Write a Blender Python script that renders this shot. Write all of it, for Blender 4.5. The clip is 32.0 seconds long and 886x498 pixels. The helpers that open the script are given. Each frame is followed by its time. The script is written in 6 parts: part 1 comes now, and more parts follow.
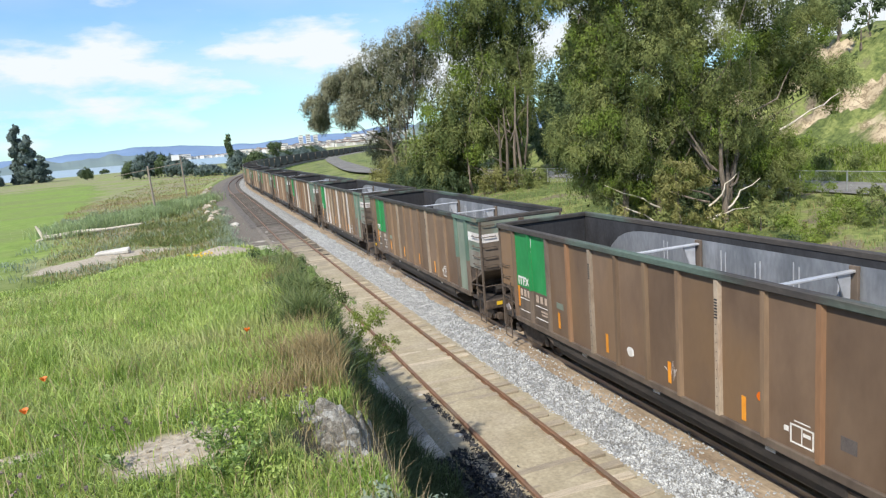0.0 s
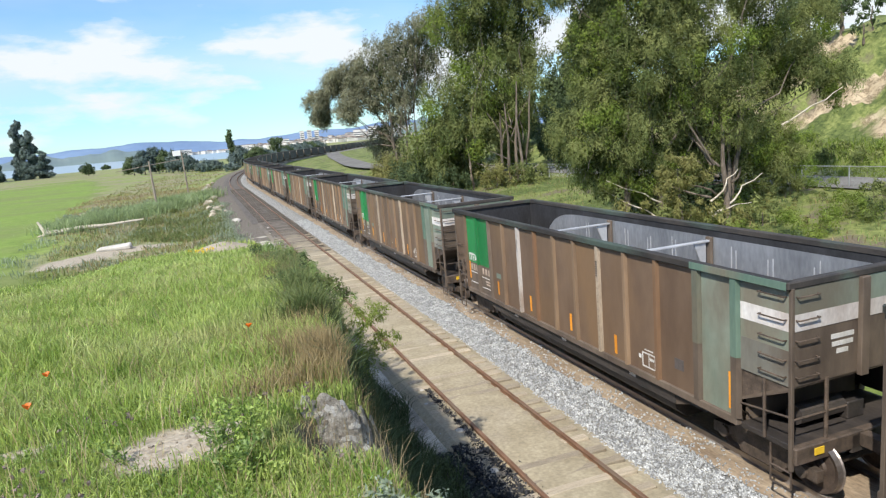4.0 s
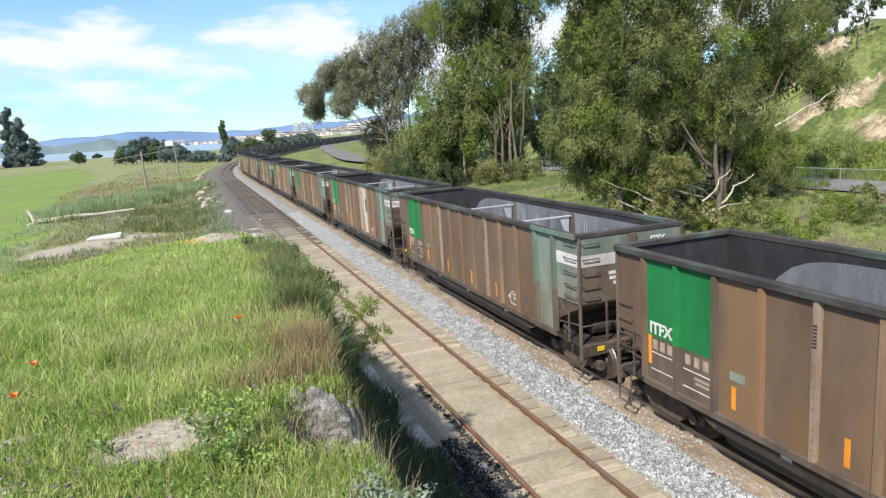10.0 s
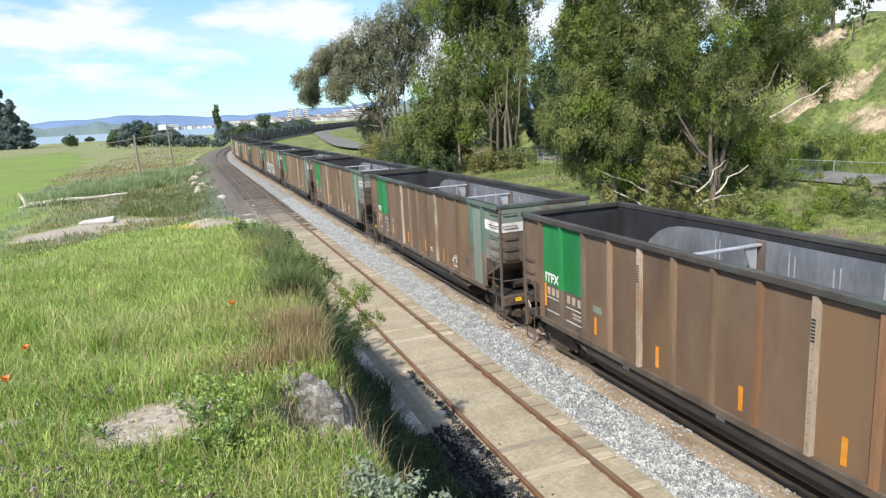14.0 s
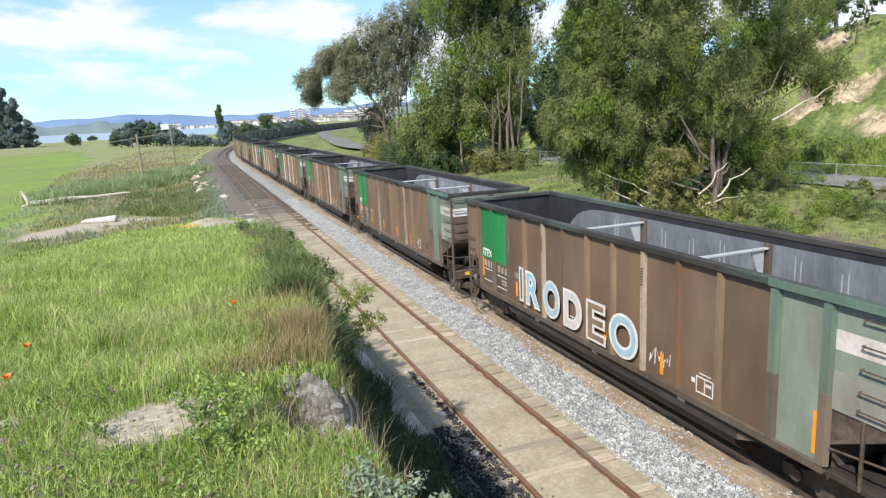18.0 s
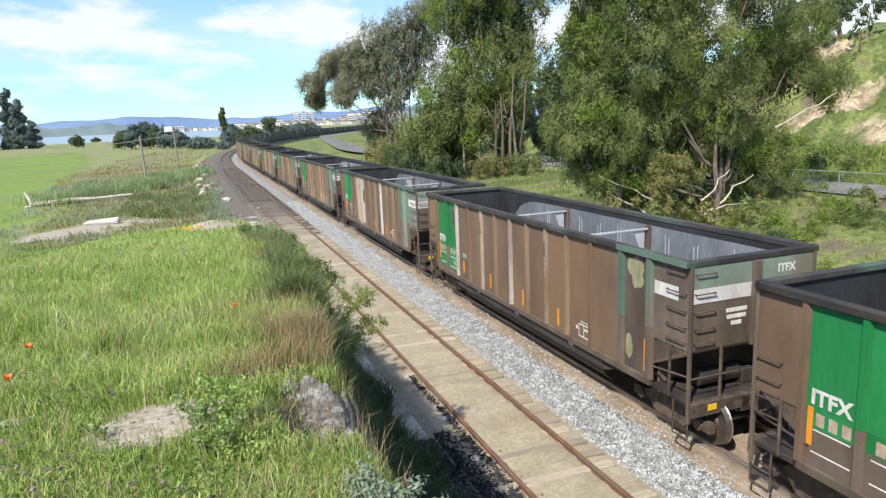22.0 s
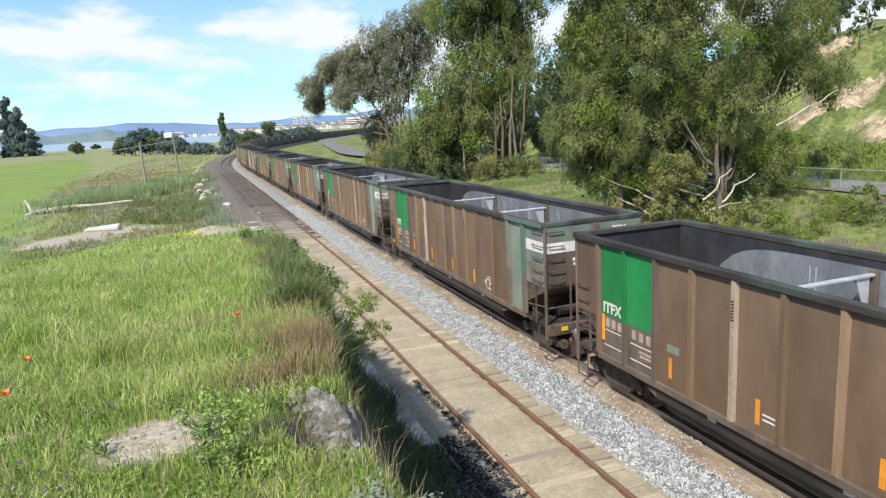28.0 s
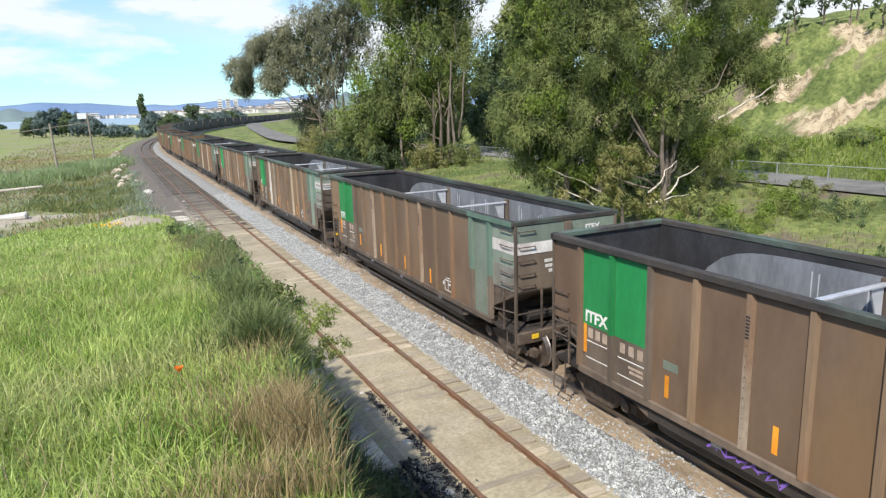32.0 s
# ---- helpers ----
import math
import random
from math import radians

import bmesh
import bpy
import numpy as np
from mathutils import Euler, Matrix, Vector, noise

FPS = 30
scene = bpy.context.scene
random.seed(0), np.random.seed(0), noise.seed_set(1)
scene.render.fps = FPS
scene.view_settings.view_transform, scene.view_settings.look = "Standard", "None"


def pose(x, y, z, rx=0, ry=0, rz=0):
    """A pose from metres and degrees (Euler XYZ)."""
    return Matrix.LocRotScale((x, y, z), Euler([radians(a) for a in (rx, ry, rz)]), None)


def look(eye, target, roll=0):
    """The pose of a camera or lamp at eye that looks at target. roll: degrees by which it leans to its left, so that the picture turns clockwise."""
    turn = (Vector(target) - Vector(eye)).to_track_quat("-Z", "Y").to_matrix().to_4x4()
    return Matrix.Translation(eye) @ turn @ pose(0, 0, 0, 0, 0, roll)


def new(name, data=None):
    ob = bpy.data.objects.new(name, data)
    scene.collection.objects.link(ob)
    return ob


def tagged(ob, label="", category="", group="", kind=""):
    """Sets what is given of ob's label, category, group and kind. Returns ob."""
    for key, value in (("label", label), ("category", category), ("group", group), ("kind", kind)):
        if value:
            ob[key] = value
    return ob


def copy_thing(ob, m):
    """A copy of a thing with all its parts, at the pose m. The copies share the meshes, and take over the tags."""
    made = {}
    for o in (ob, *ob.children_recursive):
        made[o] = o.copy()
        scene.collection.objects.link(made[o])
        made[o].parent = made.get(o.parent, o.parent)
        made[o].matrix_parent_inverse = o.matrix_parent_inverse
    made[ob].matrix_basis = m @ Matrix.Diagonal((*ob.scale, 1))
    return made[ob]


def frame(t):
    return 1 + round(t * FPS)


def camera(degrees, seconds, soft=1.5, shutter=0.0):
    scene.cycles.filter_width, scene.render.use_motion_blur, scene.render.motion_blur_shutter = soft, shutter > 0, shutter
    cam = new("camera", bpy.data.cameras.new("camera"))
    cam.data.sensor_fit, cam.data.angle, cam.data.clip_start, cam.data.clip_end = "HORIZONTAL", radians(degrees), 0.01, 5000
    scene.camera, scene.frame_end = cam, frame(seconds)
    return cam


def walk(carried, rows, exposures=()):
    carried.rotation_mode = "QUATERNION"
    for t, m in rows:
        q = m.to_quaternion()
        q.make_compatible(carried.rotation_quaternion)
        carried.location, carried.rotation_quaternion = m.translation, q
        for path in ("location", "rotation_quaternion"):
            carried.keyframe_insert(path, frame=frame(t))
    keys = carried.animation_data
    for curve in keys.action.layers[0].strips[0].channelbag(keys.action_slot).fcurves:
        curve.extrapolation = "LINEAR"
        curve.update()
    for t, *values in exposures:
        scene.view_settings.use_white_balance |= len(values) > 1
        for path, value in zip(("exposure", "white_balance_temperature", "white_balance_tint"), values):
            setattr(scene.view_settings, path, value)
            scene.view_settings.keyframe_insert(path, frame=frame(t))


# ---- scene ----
# ---------------------------------------------------------------- camera
EYE = (-9.887, 0.0, 6.567)
# seconds, degrees to the right of the track, degrees down, lean, metres along the track
PATH = (
    (0, 19.38, 9.57, 4.84, 0), (0.5, 19.43, 9.55, 4.79, 0), (1, 19.39, 9.58, 4.75, 0), (1.5, 19.25, 9.56, 4.59, 0),
    (2, 19.09, 9.63, 4.55, 0), (2.5, 19.12, 9.75, 4.57, 0), (3, 19.18, 9.91, 4.77, 0), (3.5, 19.23, 9.97, 5.08, 0),
    (5.5, 19.22, 9.85, 3.92, 0), (6, 19.23, 9.92, 3.93, 0), (6.5, 19.37, 10.03, 4.00, 0), (7, 19.57, 10.17, 4.07, 0),
    (7.5, 19.68, 10.22, 3.89, 0), (8, 19.77, 10.26, 3.87, 0), (8.5, 19.83, 10.28, 3.84, 0), (9, 19.82, 10.29, 3.74, 0),
    (9.5, 19.83, 10.35, 3.77, 0), (10, 19.87, 10.41, 3.82, 0), (10.5, 20.00, 10.60, 3.74, 0), (11, 20.17, 10.87, 3.94, 0),
    (11.5, 20.34, 11.05, 3.91, 0), (12, 20.40, 11.20, 3.87, 0), (12.5, 20.41, 11.33, 3.49, 0), (13, 20.41, 11.45, 3.33, 0),
    (13.5, 20.39, 11.45, 3.26, 0), (14, 20.33, 11.48, 3.11, 0), (14.5, 20.16, 11.43, 3.17, 0), (16.5, 20.13, 11.49, 3.16, 0),
    (17, 20.16, 11.46, 3.05, 0), (17.5, 20.20, 11.43, 2.98, 0), (18, 20.20, 11.40, 2.81, 0), (18.5, 20.19, 11.36, 2.81, 0),
    (19, 20.21, 11.38, 2.91, 0), (19.5, 20.22, 11.42, 3.13, 0), (20, 20.26, 11.43, 3.14, 0), (20.5, 20.28, 11.51, 3.05, 0),
    (21, 20.20, 11.51, 2.80, 0), (21.5, 20.14, 11.31, 2.51, 0), (22, 20.06, 11.02, 2.35, 0), (22.5, 19.99, 10.77, 2.55, 0),
    (23, 19.96, 10.70, 2.87, 0), (23.5, 19.93, 10.64, 3.14, 0), (24, 19.86, 10.65, 2.92, 0), (24.5, 19.84, 10.58, 2.90, 0),
    (25, 19.77, 10.52, 2.97, 0), (25.5, 19.75, 10.53, 3.00, 0), (27.5, 19.46, 10.41, 3.07, 0), (28, 20.00, 10.82, 3.08, 0.13),
    (28.5, 20.84, 11.32, 2.80, 0.32), (29, 21.72, 11.66, 2.58, 0.50), (29.5, 22.56, 11.88, 2.40, 0.68),
    (30, 23.34, 12.04, 2.28, 0.88), (30.5, 24.12, 12.14, 2.15, 1.09), (31, 24.84, 12.17, 2.04, 1.32),
    (31.5, 25.44, 12.16, 1.94, 1.56), (32, 25.98, 12.13, 1.88, 1.80))
cam = camera(66.84, 32.0, soft=1.25)


def cam_pose(yaw, down, lean, along):
    a, d = radians(yaw), radians(down)
    eye = Vector(EYE) + Vector((0, along, 0))
    return look(eye, eye + Vector((math.sin(a) * math.cos(d), math.cos(a) * math.cos(d), -math.sin(d))), -lean)


walk(cam, [(t, cam_pose(*p)) for t, *p in PATH], exposures=((0, 0.34), (6, 0.33), (8.5, 0.36), (12, 0.42), (25.5, 0.40), (28, 0.37), (32, 0.38)))

# ---------------------------------------------------------------- sky and sun
TO_SUN = Vector((-0.52, -0.44, 0.735)).normalized()
sun = new("sun", bpy.data.lights.new("sun", "SUN"))
sun.data.energy, sun.data.angle, sun.data.color = 4.3, radians(0.53), (1.0, 0.94, 0.84)
sun.matrix_world = look(TO_SUN * 60, (0, 0, 0))
scene.view_settings.exposure = 0.35

world = bpy.data.worlds.new("sky")
scene.world = world
world.use_nodes = True
wn, wl = world.node_tree.nodes, world.node_tree.links
wn.clear()
sky = wn.new("ShaderNodeTexSky")
sky.sky_type, sky.sun_disc = "NISHITA", False
sky.sun_elevation, sky.sun_rotation = math.asin(TO_SUN.z), math.atan2(TO_SUN.x, TO_SUN.y)
sky.air_density, sky.dust_density, sky.ozone_density = 1.1, 0.1, 2.0
co = wn.new("ShaderNodeTexCoord")
sep = wn.new("ShaderNodeSeparateXYZ")
wl.new(co.outputs["Generated"], sep.inputs[0])


def wmath(op, a, b, c=None):
    n = wn.new("ShaderNodeMath")
    n.operation = op
    for i, v in enumerate((a, b, c)):
        if v is None:
            continue
        if isinstance(v, (int, float)):
            n.inputs[i].default_value = v
        else:
            wl.new(v, n.inputs[i])
    return n.outputs[0]


def wramp(value, *stops):
    n = wn.new("ShaderNodeValToRGB")
    n.color_ramp.elements.remove(n.color_ramp.elements[0])
    n.color_ramp.elements[0].position, n.color_ramp.elements[0].color = stops[0][0], (stops[0][1],) * 3 + (1,)
    for p, v in stops[1:]:
        n.color_ramp.elements.new(p).color = (v, v, v, 1)
    wl.new(value, n.inputs[0])
    return n.outputs[0]


# clouds: a band of flat-based cumulus low over the bay, a thin veil higher up
flat = wn.new("ShaderNodeMapping")
flat.inputs["Scale"].default_value = (2.0, 2.0, 6.0)
flat.inputs["Location"].default_value = (0.35, 0.2, 0.0)
wl.new(co.outputs["Generated"], flat.inputs[0])
puffs = wn.new("ShaderNodeTexNoise")
puffs.inputs["Scale"].default_value, puffs.inputs["Detail"].default_value, puffs.inputs["Roughness"].default_value = 2.3, 10, 0.55
wl.new(flat.outputs[0], puffs.inputs["Vector"])
veil = wn.new("ShaderNodeTexNoise")
veil.inputs["Scale"].default_value, veil.inputs["Detail"].default_value = 0.9, 6
wl.new(flat.outputs[0], veil.inputs["Vector"])
bias = wramp(sep.outputs[2], (0.02, 0.0), (0.05, 0.09), (0.085, 0.22), (0.115, 0.31), (0.15, 0.19), (0.18, 0.09), (0.25, 0.17), (0.5, 0.12))
cover = wmath("MAXIMUM", wramp(wmath("ADD", puffs.outputs[0], bias), (0.635, 0.0), (0.77, 1.0)),
              wmath("MULTIPLY", wramp(wmath("ADD", veil.outputs[0], bias), (0.46, 0.0), (0.82, 1.0)), 0.45))
clear = wn.new("ShaderNodeMix")
clear.data_type, clear.blend_type = "RGBA", "MULTIPLY"
clear.inputs["Factor"].default_value = 1.0
wl.new(sky.outputs[0], clear.inputs["A"])
clear.inputs["B"].default_value = (0.60, 0.92, 1.22, 1)
mix = wn.new("ShaderNodeMix")
mix.data_type = "RGBA"
wl.new(cover, mix.inputs["Factor"])
wl.new(clear.outputs["Result"], mix.inputs["A"])
mix.inputs["B"].default_value = (6.0, 6.4, 6.75, 1)
bg = wn.new("ShaderNodeBackground")
bg.inputs["Strength"].default_value = 0.12
wl.new(mix.outputs["Result"], bg.inputs["Color"])
wout = wn.new("ShaderNodeOutputWorld")
wl.new(bg.outputs[0], wout.inputs[0])

# ---------------------------------------------------------------- materials


def mat(name, c1, c2, scale=4.0, rough=0.85, metal=0.0, bump=0.0, stretch=(1, 1, 1), vary=0.0, fine=0.0, islands=False, spec=0.5, c3=None, where="Object", through_light=0.0):
    """Two colours mixed by noise, a finer grain, an optional third colour in patches, and a shade of its own for each piece."""
    m = bpy.data.materials.new(name)
    m.use_nodes = True
    n, l = m.node_tree.nodes, m.node_tree.links
    b = n["Principled BSDF"]
    b.inputs["Roughness"].default_value, b.inputs["Metallic"].default_value = rough, metal
    b.inputs["Specular IOR Level"].default_value = spec
    tc = n.new("ShaderNodeTexCoord")
    mp = n.new("ShaderNodeMapping")
    mp.inputs["Scale"].default_value = stretch
    l.new(tc.outputs[where], mp.inputs[0])
    vec = mp.outputs[0]
    if vary or islands:
        info = n.new("ShaderNodeNewGeometry" if islands else "ShaderNodeObjectInfo")
        rnd = info.outputs["Random Per Island" if islands else "Random"]
        sh = n.new("ShaderNodeVectorMath")
        sh.operation = "MULTIPLY_ADD"
        cmb = n.new("ShaderNodeCombineXYZ")
        for i in range(3):
            l.new(rnd, cmb.inputs[i])
        l.new(cmb.outputs[0], sh.inputs[0])
        sh.inputs[1].default_value = (37, 53, 71)
        l.new(vec, sh.inputs[2])
        if not islands:
            vec = sh.outputs[0]
    tex = n.new("ShaderNodeTexNoise")
    tex.inputs["Scale"].default_value, tex.inputs["Detail"].default_value, tex.inputs["Roughness"].default_value = scale, 6, 0.6
    l.new(vec, tex.inputs["Vector"])
    rp = n.new("ShaderNodeValToRGB")
    rp.color_ramp.elements[0].position, rp.color_ramp.elements[1].position = 0.34, 0.66
    rp.color_ramp.elements[0].color, rp.color_ramp.elements[1].color = (*c1, 1), (*c2, 1)
    l.new(tex.outputs[0], rp.inputs[0])
    col = rp.outputs[0]
    if c3:
        t3 = n.new("ShaderNodeTexNoise")
        t3.inputs["Scale"].default_value, t3.inputs["Detail"].default_value = scale * 0.37, 7
        l.new(vec, t3.inputs["Vector"])
        r3 = n.new("ShaderNodeValToRGB")
        r3.color_ramp.elements[0].position, r3.color_ramp.elements[1].position = 0.52, 0.64
        l.new(t3.outputs[0], r3.inputs[0])
        mx = n.new("ShaderNodeMix")
        mx.data_type = "RGBA"
        l.new(r3.outputs[0], mx.inputs["Factor"])
        l.new(col, mx.inputs["A"])
        mx.inputs["B"].default_value = (*c3, 1)
        col = mx.outputs["Result"]
    ft = n.new("ShaderNodeTexNoise")
    ft.inputs["Scale"].default_value, ft.inputs["Detail"].default_value = scale * 11, 3
    l.new(vec, ft.inputs["Vector"])
    gain = None
    if fine:
        fr = n.new("ShaderNodeMapRange")
        fr.inputs["From Min"].default_value, fr.inputs["From Max"].default_value = 0.3, 0.7
        fr.inputs["To Min"].default_value, fr.inputs["To Max"].default_value = 1 - fine, 1 + fine
        l.new(ft.outputs[0], fr.inputs["Value"])
        gain = fr.outputs[0]
    if vary:
        vr = n.new("ShaderNodeMapRange")
        vr.inputs["To Min"].default_value, vr.inputs["To Max"].default_value = 1 - vary, 1 + vary
        l.new(rnd, vr.inputs["Value"])
        if gain is None:
            gain = vr.outputs[0]
        else:
            mu = n.new("ShaderNodeMath")
            mu.operation = "MULTIPLY"
            l.new(gain, mu.inputs[0]), l.new(vr.outputs[0], mu.inputs[1])
            gain = mu.outputs[0]
    if gain is not None:
        sc = n.new("ShaderNodeVectorMath")
        sc.operation = "SCALE"
        l.new(col, sc.inputs[0])
        l.new(gain, sc.inputs["Scale"])
        col = sc.outputs[0]
    l.new(col, b.inputs["Base Color"])
    if bump:
        bp = n.new("ShaderNodeBump")
        bp.inputs["Strength"].default_value, bp.inputs["Distance"].default_value = bump, 0.02
        l.new(ft.outputs[0], bp.inputs["Height"])
        l.new(bp.outputs[0], b.inputs["Normal"])
    if through_light:
        tr = n.new("ShaderNodeBsdfTranslucent")
        l.new(col, tr.inputs[0])
        ms = n.new("ShaderNodeMixShader")
        ms.inputs[0].default_value = through_light
        l.new(b.outputs[0], ms.inputs[1]), l.new(tr.outputs[0], ms.inputs[2])
        l.new(ms.outputs[0], n["Material Output"].inputs[0])
    return m


M_BROWN = mat("grimy brown car paint", (0.130, 0.084, 0.055), (0.194, 0.131, 0.086), 0.9, 0.62, 0, 0.05, (1.2, 1.2, 0.5), 0.15, 0.03, c3=(0.205, 0.128, 0.070))
M_RIB = mat("rusty rib steel", (0.145, 0.095, 0.060), (0.265, 0.182, 0.112), 2.2, 0.7, 0, 0.08, (1, 1, 0.14), 0.24, 0.08, c3=(0.215, 0.118, 0.062))
M_PALE = mat("pale worn primer", (0.29, 0.23, 0.165), (0.41, 0.335, 0.255), 3.0, 0.75, 0, 0.1, (1, 1, 0.3), 0.25, 0.15, c3=(0.25, 0.16, 0.10))
M_GREEN = mat("green car paint", (0.014, 0.185, 0.052), (0.024, 0.245, 0.075), 1.2, 0.45, 0, 0.05, (1, 1, 0.3), 0.22, 0.08)
M_PGREEN = mat("faded grey-green paint", (0.175, 0.215, 0.17), (0.25, 0.295, 0.235), 1.3, 0.6, 0, 0.03, (1.2, 1.2, 0.5), 0.22, 0.05, c3=(0.175, 0.16, 0.12))
M_TEAL = mat("teal green steel paint", (0.085, 0.145, 0.110), (0.135, 0.205, 0.158), 1.6, 0.6, 0, 0.05, (1, 1, 0.3), 0.2, 0.08, c3=(0.16, 0.15, 0.11))
M_GREYP = mat("greyed dusty panel paint", (0.19, 0.185, 0.155), (0.29, 0.285, 0.245), 1.5, 0.65, 0, 0.04, (1.2, 1.2, 0.5), 0.2, 0.05, c3=(0.16, 0.13, 0.10))
M_GRIME = mat("sooty grey-brown lower paint", (0.088, 0.066, 0.051), (0.168, 0.130, 0.098), 1.6, 0.7, 0, 0.05, (1, 1, 0.4), 0.2, 0.05)
M_RIM = mat("coal-dusted top chord", (0.028, 0.026, 0.025), (0.068, 0.058, 0.050), 2.0, 0.7, 0, 0.1, (1, 0.4, 1), 0.3, 0.15, c3=(0.075, 0.105, 0.085))
M_SILL = mat("black tub and sill steel", (0.022, 0.020, 0.020), (0.060, 0.050, 0.044), 1.8, 0.6, 0, 0.1, (1, 0.5, 1), 0.2, 0.2)
M_TRUCK = mat("greasy truck iron", (0.050, 0.039, 0.031), (0.135, 0.100, 0.076), 5.0, 0.65, 0, 0.2, (1, 1, 1), 0.2, 0.2)
M_WHEEL = mat("brown wheel iron", (0.055, 0.040, 0.032), (0.10, 0.075, 0.06), 5.0, 0.55, 0.2, 0.1, (1, 1, 1), 0.2, 0.2)
M_TREAD = mat("worn wheel tread", (0.22, 0.19, 0.17), (0.34, 0.30, 0.28), 8, 0.4, 0.7)
M_INSIDE = mat("coal-rubbed grey inner sheet", (0.235, 0.25, 0.27), (0.41, 0.425, 0.455), 1.2, 0.42, 0.45, 0.05, (1, 1, 0.35), 0.12, 0.12)
M_DUST = mat("coal-blackened inner sheet", (0.018, 0.018, 0.02), (0.040, 0.040, 0.044), 1.6, 0.75, 0, 0.15, (1, 1, 0.5), 0.2, 0.2)
M_WHITE = mat("dirty white stencil paint", (0.60, 0.58, 0.54), (0.78, 0.77, 0.74), 5, 0.6, 0, 0, (1, 1, 0.4), 0.10, 0.1)
M_BAND = mat("weathered white band", (0.50, 0.44, 0.40), (0.74, 0.72, 0.69), 1.6, 0.6, 0, 0.03, (1, 1, 0.5), 0.22, 0.1)
M_ORANGE = mat("orange reflective strip", (0.75, 0.27, 0.02), (0.85, 0.36, 0.04), 5, 0.5, vary=0.2)
M_YELLOW = mat("yellow tag", (0.80, 0.50, 0.03), (0.85, 0.58, 0.05), 5, 0.5)
M_RAIL = mat("rusty rail head", (0.15, 0.078, 0.046), (0.27, 0.15, 0.092), 3.5, 0.6, 0.2, 0.15, (3, 0.5, 3), 0, 0.25, c3=(0.20, 0.14, 0.10))
M_RAILM = mat("bright running rail", (0.30, 0.26, 0.23), (0.42, 0.38, 0.34), 6, 0.4, 0.6, 0.1, (3, 0.5, 3))
M_TIE = mat("weathered sleeper wood", (0.34, 0.285, 0.21), (0.47, 0.40, 0.30), 3.0, 0.9, 0, 0.5, (1, 9, 9), 0.25, 0.25)
M_STONE = mat("grey ballast stone", (0.24, 0.248, 0.252), (0.50, 0.508, 0.50), 5, 0.85, 0, 0.3, islands=True, vary=0.50, fine=0.15)
M_BED = mat("grey ballast bed", (0.17, 0.168, 0.16), (0.40, 0.395, 0.375), 18, 0.9, 0, 1.0, fine=0.5)
M_SAND = mat("sandy track dirt", (0.30, 0.255, 0.172), (0.405, 0.35, 0.245), 1.3, 0.95, 0, 0.5, fine=0.18, c3=(0.37, 0.32, 0.235))
# rust stain, with part of the cars' shadow put into the colour
M_RUSTSHADE = mat("rust-stained dirt darkened for car shade", (0.235, 0.172, 0.115), (0.41, 0.325, 0.23), 2.0, 0.95, 0, 0.5, (1, 0.4, 1), fine=0.25)
M_BARK = mat("pale eucalyptus bark", (0.08, 0.062, 0.048), (0.25, 0.205, 0.16), 2.5, 0.9, 0, 0.6, (2, 2, 0.35), 0.2, 0.3)
M_LEAF = mat("eucalyptus leaf", (0.085, 0.118, 0.040), (0.32, 0.345, 0.128), 0.55, 0.75, 0, 0, islands=True, vary=0.10, spec=0.08, through_light=0.26)
M_LEAF2 = mat("grey-green eucalyptus leaf", (0.13, 0.14, 0.085), (0.36, 0.35, 0.23), 0.5, 0.75, 0, 0, islands=True, vary=0.16, spec=0.1, through_light=0.24)
M_OLIVE = mat("olive eucalyptus leaf", (0.17, 0.18, 0.06), (0.33, 0.31, 0.12), 0.8, 0.75, 0, 0, islands=True, vary=0.3, spec=0.12, through_light=0.3)
M_LEAF3 = mat("young yellow-green leaf", (0.14, 0.21, 0.035), (0.25, 0.31, 0.07), 0.5, 0.75, 0, 0, islands=True, vary=0.35, spec=0.12, through_light=0.3)
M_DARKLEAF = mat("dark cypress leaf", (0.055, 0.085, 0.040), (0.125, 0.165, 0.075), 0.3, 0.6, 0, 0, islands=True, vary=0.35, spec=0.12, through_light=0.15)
# leaf green shifted to pale blue: distance haze is painted into it
M_HAZELEAF = mat("far foliage with haze in its colour", (0.095, 0.135, 0.125), (0.18, 0.225, 0.205), 0.15, 0.7, 0, 0, islands=True, vary=0.35, spec=0.12, through_light=0.15)
M_BLADE = mat("fresh grass blade", (0.21, 0.33, 0.052), (0.53, 0.61, 0.19), 2.2, 0.5, 0, 0, islands=True, vary=0.38, c3=(0.50, 0.53, 0.21), through_light=0.4)
M_STRAW = mat("dry straw blade", (0.36, 0.27, 0.14), (0.52, 0.42, 0.26), 1, 0.7, 0, 0, islands=True, vary=0.3, through_light=0.25)
M_DRYG = mat("rusty dry grass blade", (0.22, 0.168, 0.075), (0.39, 0.30, 0.15), 1, 0.7, 0, 0, islands=True, vary=0.35, through_light=0.25)
M_REED = mat("pale green reed", (0.23, 0.31, 0.13), (0.38, 0.46, 0.23), 0.4, 0.6, 0, 0, islands=True, vary=0.35, through_light=0.3)
M_HERB = mat("broad weed leaf", (0.155, 0.245, 0.058), (0.275, 0.37, 0.11), 1, 0.5, 0, 0, islands=True, vary=0.3, through_light=0.3)
M_GREYHERB = mat("grey-green herb leaf", (0.24, 0.30, 0.20), (0.33, 0.38, 0.27), 1, 0.6, 0, 0, islands=True, vary=0.25, through_light=0.25)
M_POPPY = mat("orange poppy petal", (0.85, 0.17, 0.01), (0.95, 0.26, 0.02), 6, 0.5, through_light=0.3)
M_RANK = mat("rank dark grass blade", (0.085, 0.125, 0.035), (0.23, 0.27, 0.095), 1.5, 0.6, 0, 0, islands=True, vary=0.3, through_light=0.3)
